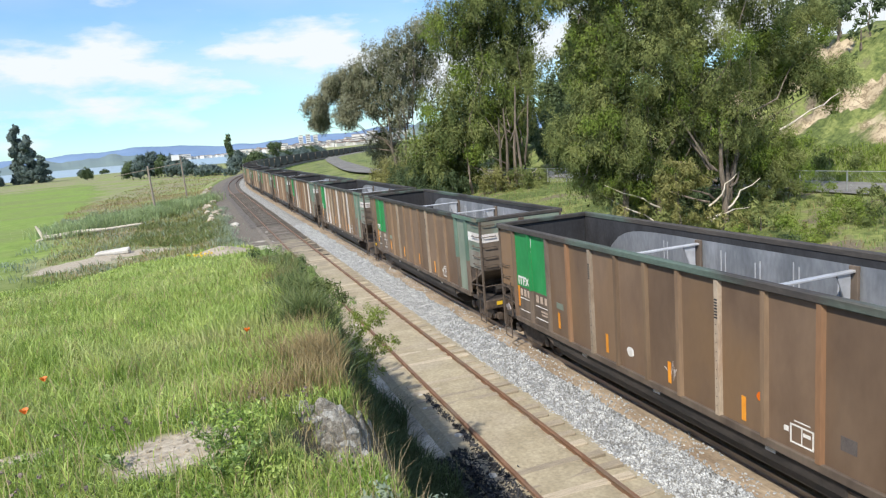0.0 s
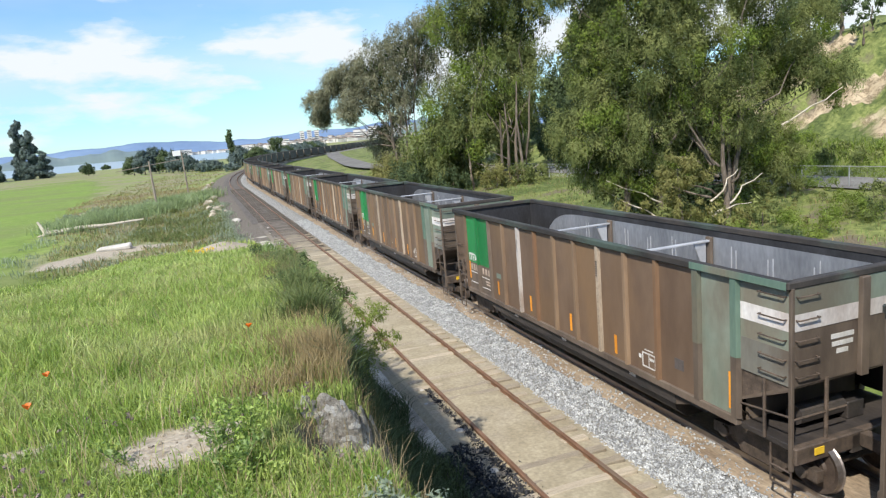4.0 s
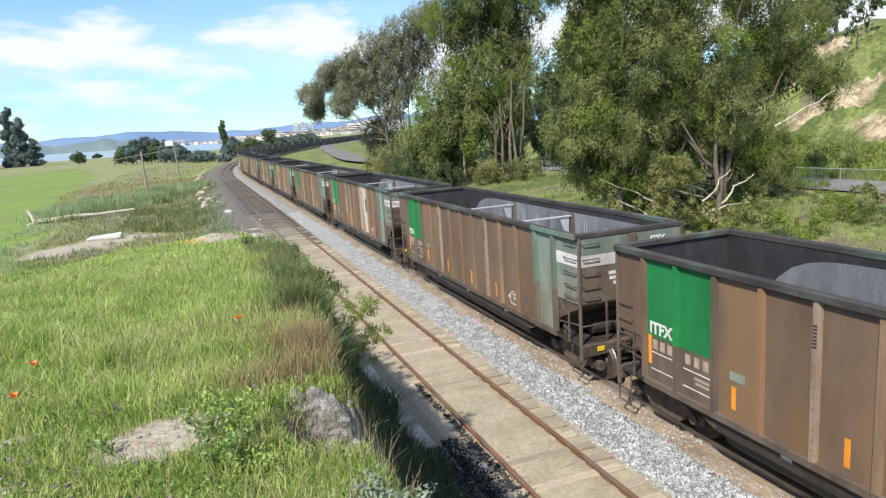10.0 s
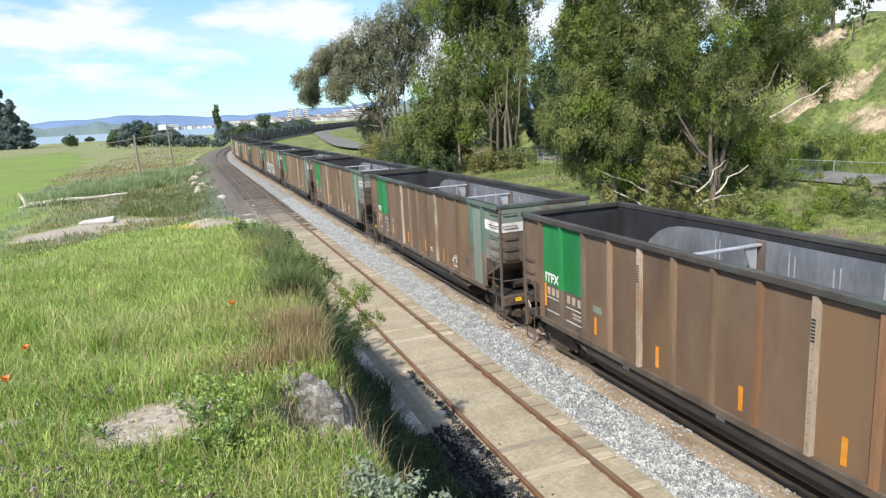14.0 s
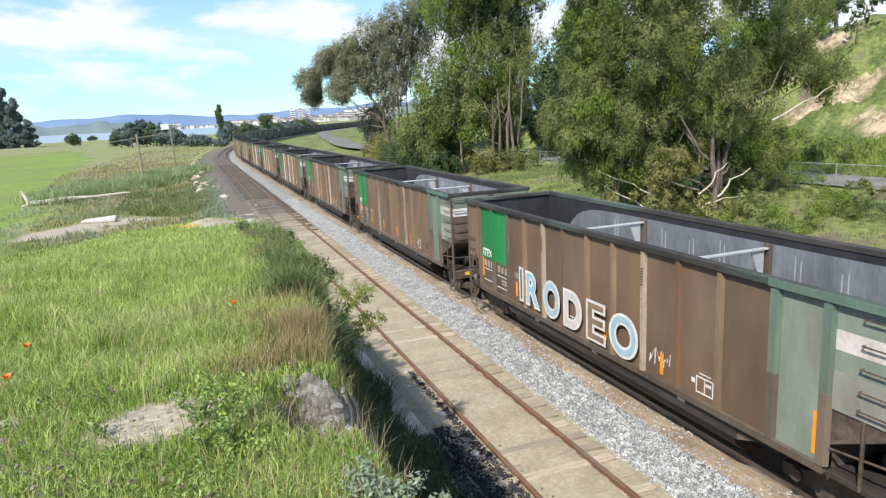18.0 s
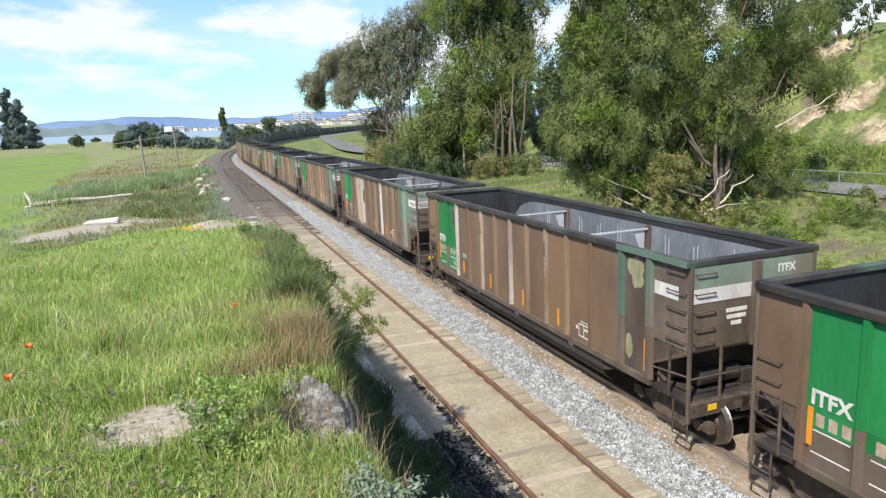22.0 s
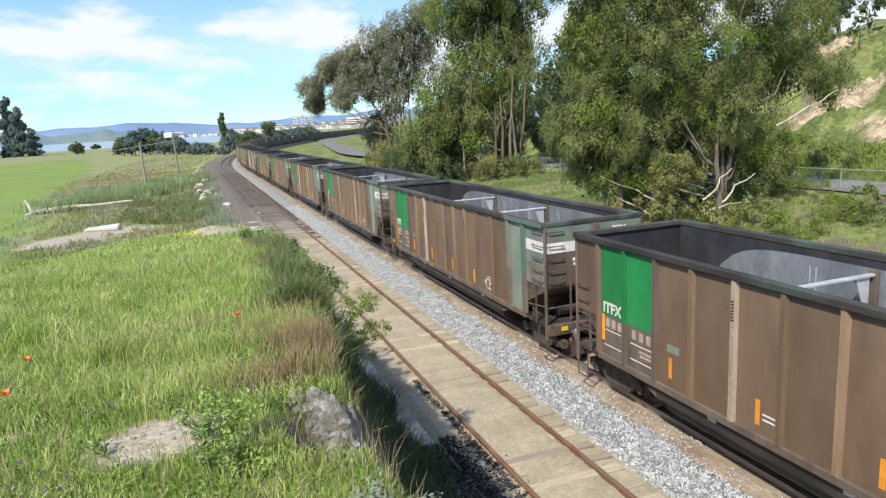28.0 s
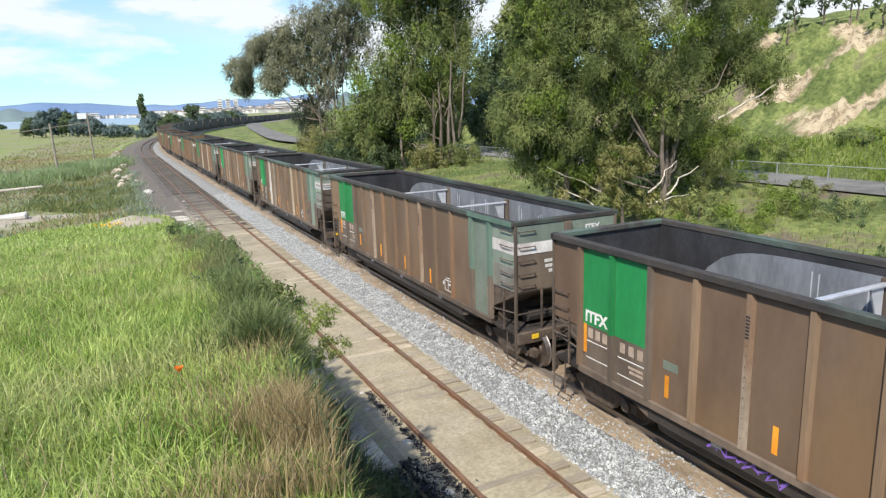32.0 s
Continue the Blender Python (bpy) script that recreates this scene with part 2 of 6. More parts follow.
M_LUPIN = mat("dull purplish-brown flower", (0.16, 0.12, 0.10), (0.27, 0.21, 0.18), 4, 0.6, islands=True, vary=0.3)
M_YFLOWER = mat("yellow flower", (0.75, 0.50, 0.03), (0.85, 0.62, 0.05), 4, 0.6, islands=True, vary=0.2)
M_LICHEN = mat("lichen-white rock", (0.16, 0.135, 0.105), (0.34, 0.30, 0.245), 14.0, 0.95, 0, 1.0, fine=0.4, c3=(0.72, 0.70, 0.66))
M_LICHENW = mat("white lichen crust", (0.66, 0.63, 0.57), (0.84, 0.82, 0.78), 40.0, 0.95, 0, 1.0, fine=0.25)
M_CLOD = mat("crumbling bank soil", (0.14, 0.118, 0.085), (0.31, 0.265, 0.20), 11, 0.95, 0, 1.0, fine=0.4, c3=(0.20, 0.175, 0.13))
M_FLECK = mat("lichen-flecked bank soil", (0.20, 0.17, 0.135), (0.56, 0.525, 0.46), 22, 0.95, 0, 1.0, fine=0.5)
# darker copy of the leaf: the shade inside the crowns is in its colour
M_SHADELEAF = mat("inner leaf with shade painted in", (0.035, 0.050, 0.020), (0.085, 0.105, 0.045), 0.6, 0.75, 0, 0, islands=True, vary=0.3, spec=0.1, through_light=0.15)
M_CLODL = mat("dry soil clod", (0.26, 0.215, 0.155), (0.48, 0.42, 0.335), 20, 0.95, 0, 0.8, fine=0.3, vary=0.3)
M_ROCK = mat("buff boulder", (0.30, 0.25, 0.19), (0.50, 0.44, 0.35), 2.0, 0.9, 0, 0.6, vary=0.2, fine=0.2)
M_CONC = mat("pale concrete", (0.46, 0.43, 0.38), (0.60, 0.57, 0.52), 1.5, 0.9, 0, 0.3, fine=0.15)
M_WOODG = mat("weathered grey wood", (0.20, 0.165, 0.13), (0.34, 0.29, 0.24), 2, 0.9, 0, 0.4, (3, 3, 0.4), 0.1, 0.25)
M_DRIFT = mat("bleached driftwood", (0.50, 0.43, 0.34), (0.68, 0.61, 0.51), 2, 0.9, 0, 0.4, fine=0.2)
M_STEEL = mat("galvanised fence steel", (0.42, 0.43, 0.43), (0.55, 0.56, 0.56), 6, 0.45, 0.6, vary=0.1)
M_ASPHALT = mat("worn asphalt", (0.15, 0.145, 0.135), (0.24, 0.235, 0.22), 0.5, 1.0, 0, 0.3, fine=0.15, spec=0.0)
M_SIGN = mat("white sign board", (0.75, 0.76, 0.76), (0.82, 0.82, 0.82), 2, 0.5)
M_WALL = mat("pale house wall", (0.62, 0.59, 0.54), (0.80, 0.78, 0.74), 0.01, 0.8, islands=True, vary=0.18)
M_ROOF = mat("house roof", (0.22, 0.15, 0.12), (0.36, 0.29, 0.25), 0.02, 0.85, islands=True, vary=0.3)
M_GLASS = mat("dark window glass", (0.03, 0.04, 0.05), (0.05, 0.06, 0.07), 3, 0.1)
M_WATER = mat("bay water", (0.22, 0.30, 0.36), (0.28, 0.36, 0.42), 0.01, 0.3, 0, 0.2, (1, 4, 1))
# distance haze is mixed into both hill colours
M_HILL = mat("far hill with haze in its blue", (0.14, 0.22, 0.36), (0.18, 0.27, 0.41), 0.002, 0.95, fine=0.06)
M_HILLN = mat("far green hill tinted blue for haze", (0.13, 0.185, 0.20), (0.18, 0.235, 0.22), 0.006, 0.95)
M_YGREEN = mat("flaking yellow-green paint", (0.22, 0.215, 0.115), (0.36, 0.35, 0.21), 6, 0.6, 0, 0.05, (1, 1, 0.4), 0, 0.15)
M_BLOT = mat("bluish dark overpaint", (0.070, 0.062, 0.062), (0.115, 0.098, 0.090), 5, 0.65, 0, 0.03, (1, 1, 0.5), 0.3, 0.15)
M_TAN = mat("faded tan stencil paint", (0.36, 0.27, 0.20), (0.52, 0.42, 0.34), 9, 0.7, 0, 0, (1, 1, 0.5), 0.1, 0.2)
M_PRIMER = mat("grey-white worn primer", (0.42, 0.39, 0.36), (0.56, 0.53, 0.50), 2.5, 0.75, 0, 0.1, (1, 1, 0.3), 0.1, 0.12, c3=(0.30, 0.23, 0.18))
M_BLACK = mat("tar stain", (0.02, 0.02, 0.022), (0.035, 0.034, 0.034), 6, 0.8)
M_VIOLET = mat("violet spray paint", (0.20, 0.10, 0.50), (0.28, 0.16, 0.60), 5, 0.5)
M_PINK = mat("pale spray paint", (0.55, 0.50, 0.48), (0.70, 0.66, 0.62), 2, 0.6, stretch=(1, 1, 0.4))
M_BLUE = mat("light blue spray paint", (0.30, 0.48, 0.58), (0.40, 0.58, 0.68), 3, 0.5)
# the cars' right sides face away from the sun; this black paints their shade
M_SHADESIDE = mat("car side painted black for shade", (0.016, 0.015, 0.015), (0.036, 0.031, 0.028), 1.2, 0.7, 0, 0.05, (1, 0.6, 0.4), 0.25, 0.2)
M_SCRATCH = mat("bright weld streaks", (0.55, 0.56, 0.58), (0.72, 0.73, 0.75), 3, 0.4, 0.4, vary=0.1)
M_TARSTONE = mat("oil-black gravel", (0.02, 0.021, 0.024), (0.06, 0.06, 0.065), 5, 0.7, islands=True, vary=0.5)
M_TIEDARK = mat("dark oily sleeper wood", (0.07, 0.06, 0.05), (0.14, 0.12, 0.10), 3.0, 0.9, 0, 0.5, (1, 9, 9), 0.25, 0.2)

# ---------------------------------------------------------------- building helpers


def mesh_of(name, verts, faces, material, smooth=False):
    me = bpy.data.meshes.new(name)
    me.from_pydata([tuple(v) for v in verts], [], [tuple(f) for f in faces])
    for m in material if isinstance(material, (list, tuple)) else [material]:
        me.materials.append(m)
    if smooth:
        me.polygons.foreach_set("use_smooth", [True] * len(me.polygons))
    return me


def quads(name, verts, corners, material):
    """A mesh from arrays: verts (n, 3), and faces that each take the next `corners` vertices."""
    v = np.asarray(verts, dtype=np.float32).reshape(-1, 3)
    n = len(v) // corners
    me = bpy.data.meshes.new(name)
    me.vertices.add(len(v))
    me.vertices.foreach_set("co", v.ravel())
    me.loops.add(len(v))
    me.loops.foreach_set("vertex_index", np.arange(len(v), dtype=np.int32))
    me.polygons.add(n)
    me.polygons.foreach_set("loop_start", np.arange(n, dtype=np.int32) * corners)
    me.materials.append(material)
    me.update()
    me.validate()
    return me


def part(name, data, material=None, parent=None, label="", at=None):
    """Links a bmesh or a mesh as one object under a thing or under a part."""
    if isinstance(data, bmesh.types.BMesh):
        me = bpy.data.meshes.new(name)
        data.to_mesh(me)
        data.free()
        for m in material if isinstance(material, (list, tuple)) else [material]:
            me.materials.append(m)
    else:
        me = data
    ob = new(name, me)
    if at is not None:
        ob.matrix_basis = at
    if parent is not None:
        ob.parent = parent
    if label:
        ob["label"] = label
    return ob


def thing(name, label, category, m=None, group="", kind=""):
    ob = new(name)
    ob.empty_display_size = 0.3
    if m is not None:
        ob.matrix_basis = m
    return tagged(ob, label, category, group, kind)


def add_box(bm, x0, x1, y0, y1, z0, z1, bevel=0.0, m=None):
    got = bmesh.ops.create_cube(bm, size=1.0)
    vs = got["verts"]
    for v in vs:
        v.co = Vector(((x0 + x1) / 2 + v.co.x * (x1 - x0), (y0 + y1) / 2 + v.co.y * (y1 - y0), (z0 + z1) / 2 + v.co.z * (z1 - z0)))
    if m is not None:
        bmesh.ops.transform(bm, matrix=m, verts=vs)
    if bevel:
        es = list({e for v in vs for e in v.link_edges})
        bmesh.ops.bevel(bm, geom=es, offset=bevel, segments=1, affect="EDGES")
    return bm


def box(x0, x1, y0, y1, z0, z1, bevel=0.0, m=None):
    return add_box(bmesh.new(), x0, x1, y0, y1, z0, z1, bevel, m)


def add_rod(bm, a, b, r0, r1=None, sides=6):
    a, b = Vector(a), Vector(b)
    r1 = r0 if r1 is None else r1
    q = (b - a).to_track_quat("Z", "Y").to_matrix()
    rings = []
    for c, r in ((a, r0), (b, r1)):
        rings.append([bm.verts.new(c + q @ Vector((r * math.cos(2 * math.pi * i / sides), r * math.sin(2 * math.pi * i / sides), 0))) for i in range(sides)])
    for i in range(sides):
        j = (i + 1) % sides
        bm.faces.new((rings[0][i], rings[0][j], rings[1][j], rings[1][i]))
    bm.faces.new(rings[0][::-1]), bm.faces.new(rings[1])
    return bm


def rod(a, b, r0, r1=None, sides=6):
    return add_rod(bmesh.new(), a, b, r0, r1, sides)


def bent(bm, pts, r, sides=5):
    for a, b in zip(pts, pts[1:]):
        add_rod(bm, a, b, r, r, sides)
    return bm


def prism(poly, x0, x1, axis="x"):
    """A plate of the outline poly, pushed from x0 to x1 along an axis; poly holds the two other coordinates."""
    bm = bmesh.new()
    put = (lambda d, p, q: (d, p, q)) if axis == "x" else (lambda d, p, q: (p, d, q)) if axis == "y" else (lambda d, p, q: (p, q, d))
    a = [bm.verts.new(put(x0, p, q)) for p, q in poly]
    b = [bm.verts.new(put(x1, p, q)) for p, q in poly]
    bm.faces.new(a), bm.faces.new(b[::-1])
    for i in range(len(poly)):
        j = (i + 1) % len(poly)
        bm.faces.new((a[i], b[i], b[j], a[j]))
    bmesh.ops.recalc_face_normals(bm, faces=bm.faces)
    return bm


def rocky(size, seed, sub=2, rough=0.35):
    bm = bmesh.new()
    bmesh.ops.create_icosphere(bm, subdivisions=sub, radius=1.0)
    off = Vector((seed * 3.1, seed * 1.7, seed * 0.9))
    for v in bm.verts:
        k = 1 + rough * noise.noise(v.co * 1.3 + off) + 0.4 * rough * noise.noise(v.co * 3.1 + off)
        v.co = Vector((v.co.x * size[0] * k, v.co.y * size[1] * k, v.co.z * size[2] * k))
    return bm


# ---------------------------------------------------------------- the line of the track
BEND_Y, BEND_K, BEND_END = 120.5, 0.00095, 330.0


def line_x(y):
    """Where the main track's middle lies at y: straight, a long curve, straight again."""
    y = np.asarray(y, dtype=float)
    a = np.clip(y - BEND_Y, 0, BEND_END - BEND_Y)
    return BEND_K * a * a + np.clip(y - BEND_END, 0, None) * 2 * BEND_K * (BEND_END - BEND_Y)


_ys = np.concatenate([np.arange(-560, 120, 20.0), np.arange(120, 336, 2.0), np.arange(340, 1700, 20.0)])
_xs = line_x(_ys)
_len = np.concatenate([[0], np.cumsum(np.hypot(np.diff(_xs), np.diff(_ys)))])
_len -= np.interp(0, _ys, _len)


def on_line(s):
    """The point of the main track s metres along it from abreast of the camera."""
    y = float(np.interp(s, _len, _ys))
    return Vector((float(line_x(y)), y, 0))


# ---------------------------------------------------------------- ground
BANK_Y = (-60, 0, 4, 8, 13, 20, 30, 42, 50)
BANK_Z = (5.0, 5.0, 4.92, 4.6, 4.18, 3.25, 1.85, 0.4, -0.3)
EDGE_Y = (-60, 2.5, 3.25, 3.5, 3.95, 4.2, 5.2, 6.7, 8.8, 12.2, 20, 30.8, 42, 50)
EDGE_X = (-9.2, -9.2, -9.24, -9.60, -9.66, -9.16, -9.10, -8.92, -8.72, -8.48, -8.22, -7.68, -7.2, -6.9)


def smooth(a, b, v):
    t = np.clip((np.asarray(v, dtype=float) - a) / (b - a), 0, 1)
    return t * t * (3 - 2 * t)


def lumps(x, y, s, seed=0.0):
    """Cheap rolling unevenness between -1 and 1, of wavelength about s."""
    x, y = np.asarray(x) / s, np.asarray(y) / s
    v = np.sin(x * 5.1 + seed + 1.7 * np.sin(y * 3.3 + seed)) + np.sin(y * 4.7 - seed * 1.3 + 1.9 * np.sin(x * 2.9 + 0.7)) + 0.6 * np.sin((x + y) * 8.3 + seed * 2.1)
    return v / 2.6


def ground_z(x, y):
    x, y = np.asarray(x, dtype=float), np.asarray(y, dtype=float)
    u = x - line_x(y)
    # field and marsh
    field = -0.85 + 0.12 * lumps(x, y, 14) - 3.8 * smooth(560, 760, y) * smooth(60, -40, x - 0.05 * y)
    field = field + 2.0 * smooth(900, 1500, y) * smooth(120, 260, x)
    z = np.where(u < -7, field + (-0.24 - field) * smooth(-12.5, -7.6, u), -0.24)
    # bank beside the cutting
    top = np.interp(y, BANK_Y, BANK_Z)
    edge = np.interp(y, EDGE_Y, EDGE_X)
    foot = np.interp(y, (-60, 20, 50), (-6.35, -6.3, -6.2))
    face = (x - edge) / np.maximum(foot - edge, 0.1)
    crown = top + 0.65 * np.exp(-((x + 9.2) / 1.9) ** 2 - ((y - 44.0) / 2.2) ** 2) + 0.06 * lumps(x, y, 2.6, 1.0) + 0.025 * lumps(x, y, 0.8, 2.0)
    left = smooth(-20.5, -13.0, x)
    crown = field + (crown - field) * left
    prof = np.interp(face, (0, 0.06, 0.16, 0.34, 0.62, 1.0), (1.0, 0.94, 0.74, 0.36, 0.10, 0.0))
    prof = np.clip(prof + 0.05 * lumps(x, y, 1.1, 4.0) * np.where((face > 0.05) & (face < 0.95), 1, 0), 0, 1)
    bank = np.where(face <= 0, crown, -0.24 + (crown + 0.24) * prof)
    on = (y < 50) & (x < foot)
    z = np.where(on, np.maximum(np.where(x < -13, field, z), bank), z)
    # beyond the train: ditch, verge, road shelf, then the hillside
    r = np.interp(u, (2.6, 4.2, 6.0, 16.0, 22.0, 24.0, 31.0, 33.0), (-0.24, -0.75, -0.6, 0.7, 1.2, 1.25, 1.3, 1.5))
    r = r + 0.10 * lumps(x, y, 5, 3.0) * smooth(4, 9, u) * smooth(23.0, 20.0, u)
    hill = np.interp(u, (33, 38, 41, 46, 52, 70, 130, 300), (0, 2.9, 5.0, 9.8, 11.0, 14.5, 22.0, 16.0))
    hill = hill + 0.6 * lumps(x, y, 4.2, 6.0) * smooth(35, 41, u) + 0.9 * np.abs(lumps(x, y, 1.9, 7.0)) * smooth(36, 39, u) * smooth(52, 47, u) + 0.35 * lumps(x, y, 1.1, 9.0) * smooth(36, 39, u) * smooth(52, 47, u)
    fade = smooth(120, 50, y) * 0.6 + 0.33 * smooth(200, 70, y) + 0.07 * smooth(360, 120, y)
    z = np.where(u > 2.6, r + np.where(u > 33, hill * fade, 0), z)
    return z


def bare_at(x, y):
    """Where the soil lies bare: on the bank, on a mound, and a sandy patch by the marsh."""
    def spot(cx, cy, rx, ry, turn=0.0):
        dx, dy = x - cx, y - cy
        c, s = math.cos(turn), math.sin(turn)
        return np.exp(-(((dx * c + dy * s) / rx) ** 2 + ((dy * c - dx * s) / ry) ** 2) ** 2)
    v = spot(-10.22, 3.92, 0.42, 0.34) * (1 + 0.55 * lumps(x, y, 0.5, 2.0)) + 0.8 * spot(-11.10, 4.40, 0.34, 0.14) * (1 + 0.6 * lumps(x, y, 0.4, 1.0)) + 0.8 * spot(-11.2, 3.65, 0.36, 0.16) * (1 + 0.6 * lumps(x, y, 0.4, 5.0))
    v = v + spot(-9.1, 43.4, 2.0, 2.4) * (1.0 + 0.5 * lumps(x, y, 1.6, 1.0)) + spot(-18.0, 57.8, 5.8, 2.9, 0.70) * (0.85 + 0.55 * lumps(x, y, 5.0, 3.0)) + 0.9 * spot(-14.2, 60.5, 2.2, 0.8)
    return v


def steps(*spans):
    """Grid lines: (start, end, step) spans one after another."""
    out = []
    for a, b, d in spans:
        out.append(np.arange(a, b, d))
    return np.unique(np.concatenate(out).round(3))


def make_ground():
    gx = steps((-4600, -400, 300), (-400, -60, 20), (-60, -22, 2), (-22, -12, 0.5), (-12, -9.8, 0.16), (-9.8, -8.8, 0.08), (-8.8, -5.9, 0.16), (-5.9, 3, 0.75), (3, 34, 1.0), (34, 56, 0.4), (56, 120, 4), (120, 400, 20), (400, 4700, 300))
    gy = steps((-600, -60, 30), (-60, -6, 3), (-6, 2, 0.6), (2, 6, 0.1), (6, 14, 0.2), (14, 52, 0.5), (52, 130, 2), (130, 340, 5), (340, 900, 20), (900, 4900, 200))
    X, Y = np.meshgrid(gx, gy)
    Z = ground_z(X, Y)
    nx, ny = len(gx), len(gy)
    verts = np.stack([X, Y, Z], -1).reshape(-1, 3)
    i = (np.arange(ny - 1)[:, None] * nx + np.arange(nx - 1)[None, :]).ravel()
    me = mesh_of("ground", verts, np.stack([i, i + 1, i + nx + 1, i + nx], 1), M_GROUND, True)
    x, y, z = verts.T
    u = x - line_x(y)
    foot = np.interp(y, (-60, 20, 50), (-6.35, -6.3, -6.2))
    edge = np.interp(y, EDGE_Y, EDGE_X)
    marks = {}
    marks["cinder"] = smooth(-9.4, -7.0, u) * smooth(-2.4, -3.0, u) * smooth(36, 62, y) * smooth(380, 330, y)
    marks["dust"] = smooth(-8.8, -6.6, u) * smooth(3.4, 2.4, u) * np.where((y < 50) & (x < foot - 0.3), 0, 1)
    bare = bare_at(x, y)
    face = (x - edge) / np.maximum(foot - edge, 0.1)
    marks["bare"] = np.clip(bare, 0, 1)
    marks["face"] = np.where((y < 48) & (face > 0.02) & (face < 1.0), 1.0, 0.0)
    cliff = smooth(35.0, 37.5, u) * smooth(50, 46, u) * smooth(72, 55, y) * smooth(-25, -5, y)
    marks["rock"] = np.clip(cliff * (0.30 + 0.85 * lumps(x, y, 6.5, 2.2)), 0, 1)
    marks["lush"] = smooth(-14, -32, x + 0.09 * (y - 53) + 3 * lumps(x, y, 18, 1.0)) * smooth(330, 230, y + 0.8 * lumps(x, y, 40) * 40) * smooth(35, 52, y + 0 * x)
    meadow = smooth(7, 12, u) * smooth(100, 118, y) * smooth(420, 380, y) + smooth(9, 11, u) * smooth(31, 33.5, y) * smooth(58, 52, y) * smooth(30, 26, u)
    marks["lush"] = np.clip(marks["lush"] + meadow, 0, 1)
    marks["marsh"] = smooth(-7.6, -11, u) * smooth(46, 56, y) * (1 - marks["lush"])
    marks["verge"] = smooth(4, 8, u)
    for k, v in marks.items():
        a = me.attributes.new(k, "FLOAT", "POINT")
        a.data.foreach_set("value", np.asarray(v, dtype=np.float32))
    tagged(part("ground", me), "grassy ground with a bank, marsh and hillside", "ground", kind="structure")


def ground_material():
    m = bpy.data.materials.new("grass, dirt and rock ground")
    m.use_nodes = True
    n, l = m.node_tree.nodes, m.node_tree.links
    b = n["Principled BSDF"]
    b.inputs["Roughness"].default_value, b.inputs["Specular IOR Level"].default_value = 0.95, 0.2
    geo = n.new("ShaderNodeNewGeometry")

    def tex(scale, detail=6, rough=0.6):
        t = n.new("ShaderNodeTexNoise")
        t.inputs["Scale"].default_value, t.inputs["Detail"].default_value, t.inputs["Roughness"].default_value = scale, detail, rough
        l.new(geo.outputs["Position"], t.inputs["Vector"])
        return t.outputs[0]

    def ramp(v, a, ca, bb, cb):
        r = n.new("ShaderNodeValToRGB")
        r.color_ramp.elements[0].position, r.color_ramp.elements[1].position = a, bb
        r.color_ramp.elements[0].color, r.color_ramp.elements[1].color = (*ca, 1), (*cb, 1)
        l.new(v, r.inputs[0])
        return r.outputs[0]

    def blend(f, a, bb):
        x = n.new("ShaderNodeMix")
        x.data_type = "RGBA"
        l.new(f, x.inputs["Factor"]), l.new(a, x.inputs["A"]), l.new(bb, x.inputs["B"])
        return x.outputs["Result"]

    def attr(name, edge=0.35):
        a = n.new("ShaderNodeAttribute")
        a.attribute_name = name
        s = n.new("ShaderNodeMath")
        s.operation = "MULTIPLY_ADD"
        l.new(big, s.inputs[0])
        s.inputs[1].default_value = edge * 2
        l.new(a.outputs["Fac"], s.inputs[2])
        r = n.new("ShaderNodeMapRange")
        r.inputs["From Min"].default_value, r.inputs["From Max"].default_value = 0.5 + edge - 0.12, 0.5 + edge + 0.12
        l.new(s.outputs[0], r.inputs["Value"])
        return r.outputs[0]

    big, mid, small, broad = tex(0.9, 8), tex(3.5), tex(16, 5), tex(0.22, 8, 0.65)
    wide, crack = tex(0.07, 7), tex(1.5, 9, 0.7)
    col = ramp(mid, 0.32, (0.08, 0.115, 0.025), 0.68, (0.19, 0.24, 0.06))
    marsh = blend(ramp(wide, 0.42, (0, 0, 0), 0.58, (1, 1, 1)), ramp(big, 0.35, (0.17, 0.22, 0.06), 0.65, (0.28, 0.33, 0.11)), ramp(big, 0.35, (0.20, 0.18, 0.11), 0.65, (0.32, 0.29, 0.19)))
    col = blend(attr("marsh"), col, marsh)
    col = blend(attr("lush", 0.45), col, blend(ramp(wide, 0.45, (0, 0, 0), 0.62, (0.7, 0.7, 0.7)), ramp(big, 0.3, (0.15, 0.23, 0.045), 0.7, (0.235, 0.32, 0.075)), ramp(mid, 0.3, (0.13, 0.16, 0.055), 0.7, (0.24, 0.25, 0.11))))
    verge = ramp(mid, 0.35, (0.06, 0.085, 0.027), 0.65, (0.155, 0.19, 0.06))
    verge = blend(ramp(broad, 0.44, (0, 0, 0), 0.52, (1, 1, 1)), verge, ramp(mid, 0.35, (0.13, 0.165, 0.048), 0.65, (0.27, 0.295, 0.10)))
    verge = blend(ramp(broad, 0.55, (0, 0, 0), 0.63, (1, 1, 1)), verge, ramp(small, 0.3, (0.10, 0.083, 0.06), 0.7, (0.24, 0.20, 0.135)))
    col = blend(attr("verge"), col, verge)
    col = blend(attr("rock"), col, blend(ramp(crack, 0.44, (1, 1, 1), 0.52, (0, 0, 0)), ramp(big, 0.3, (0.36, 0.28, 0.175), 0.7, (0.58, 0.48, 0.33)), ramp(small, 0.35, (0.13, 0.10, 0.06), 0.65, (0.36, 0.28, 0.18))))
    dust = blend(ramp(big, 0.45, (0, 0, 0), 0.6, (1, 1, 1)), ramp(mid, 0.3, (0.48, 0.43, 0.35), 0.7, (0.68, 0.63, 0.54)), ramp(small, 0.35, (0.22, 0.20, 0.17), 0.7, (0.40, 0.37, 0.31)))
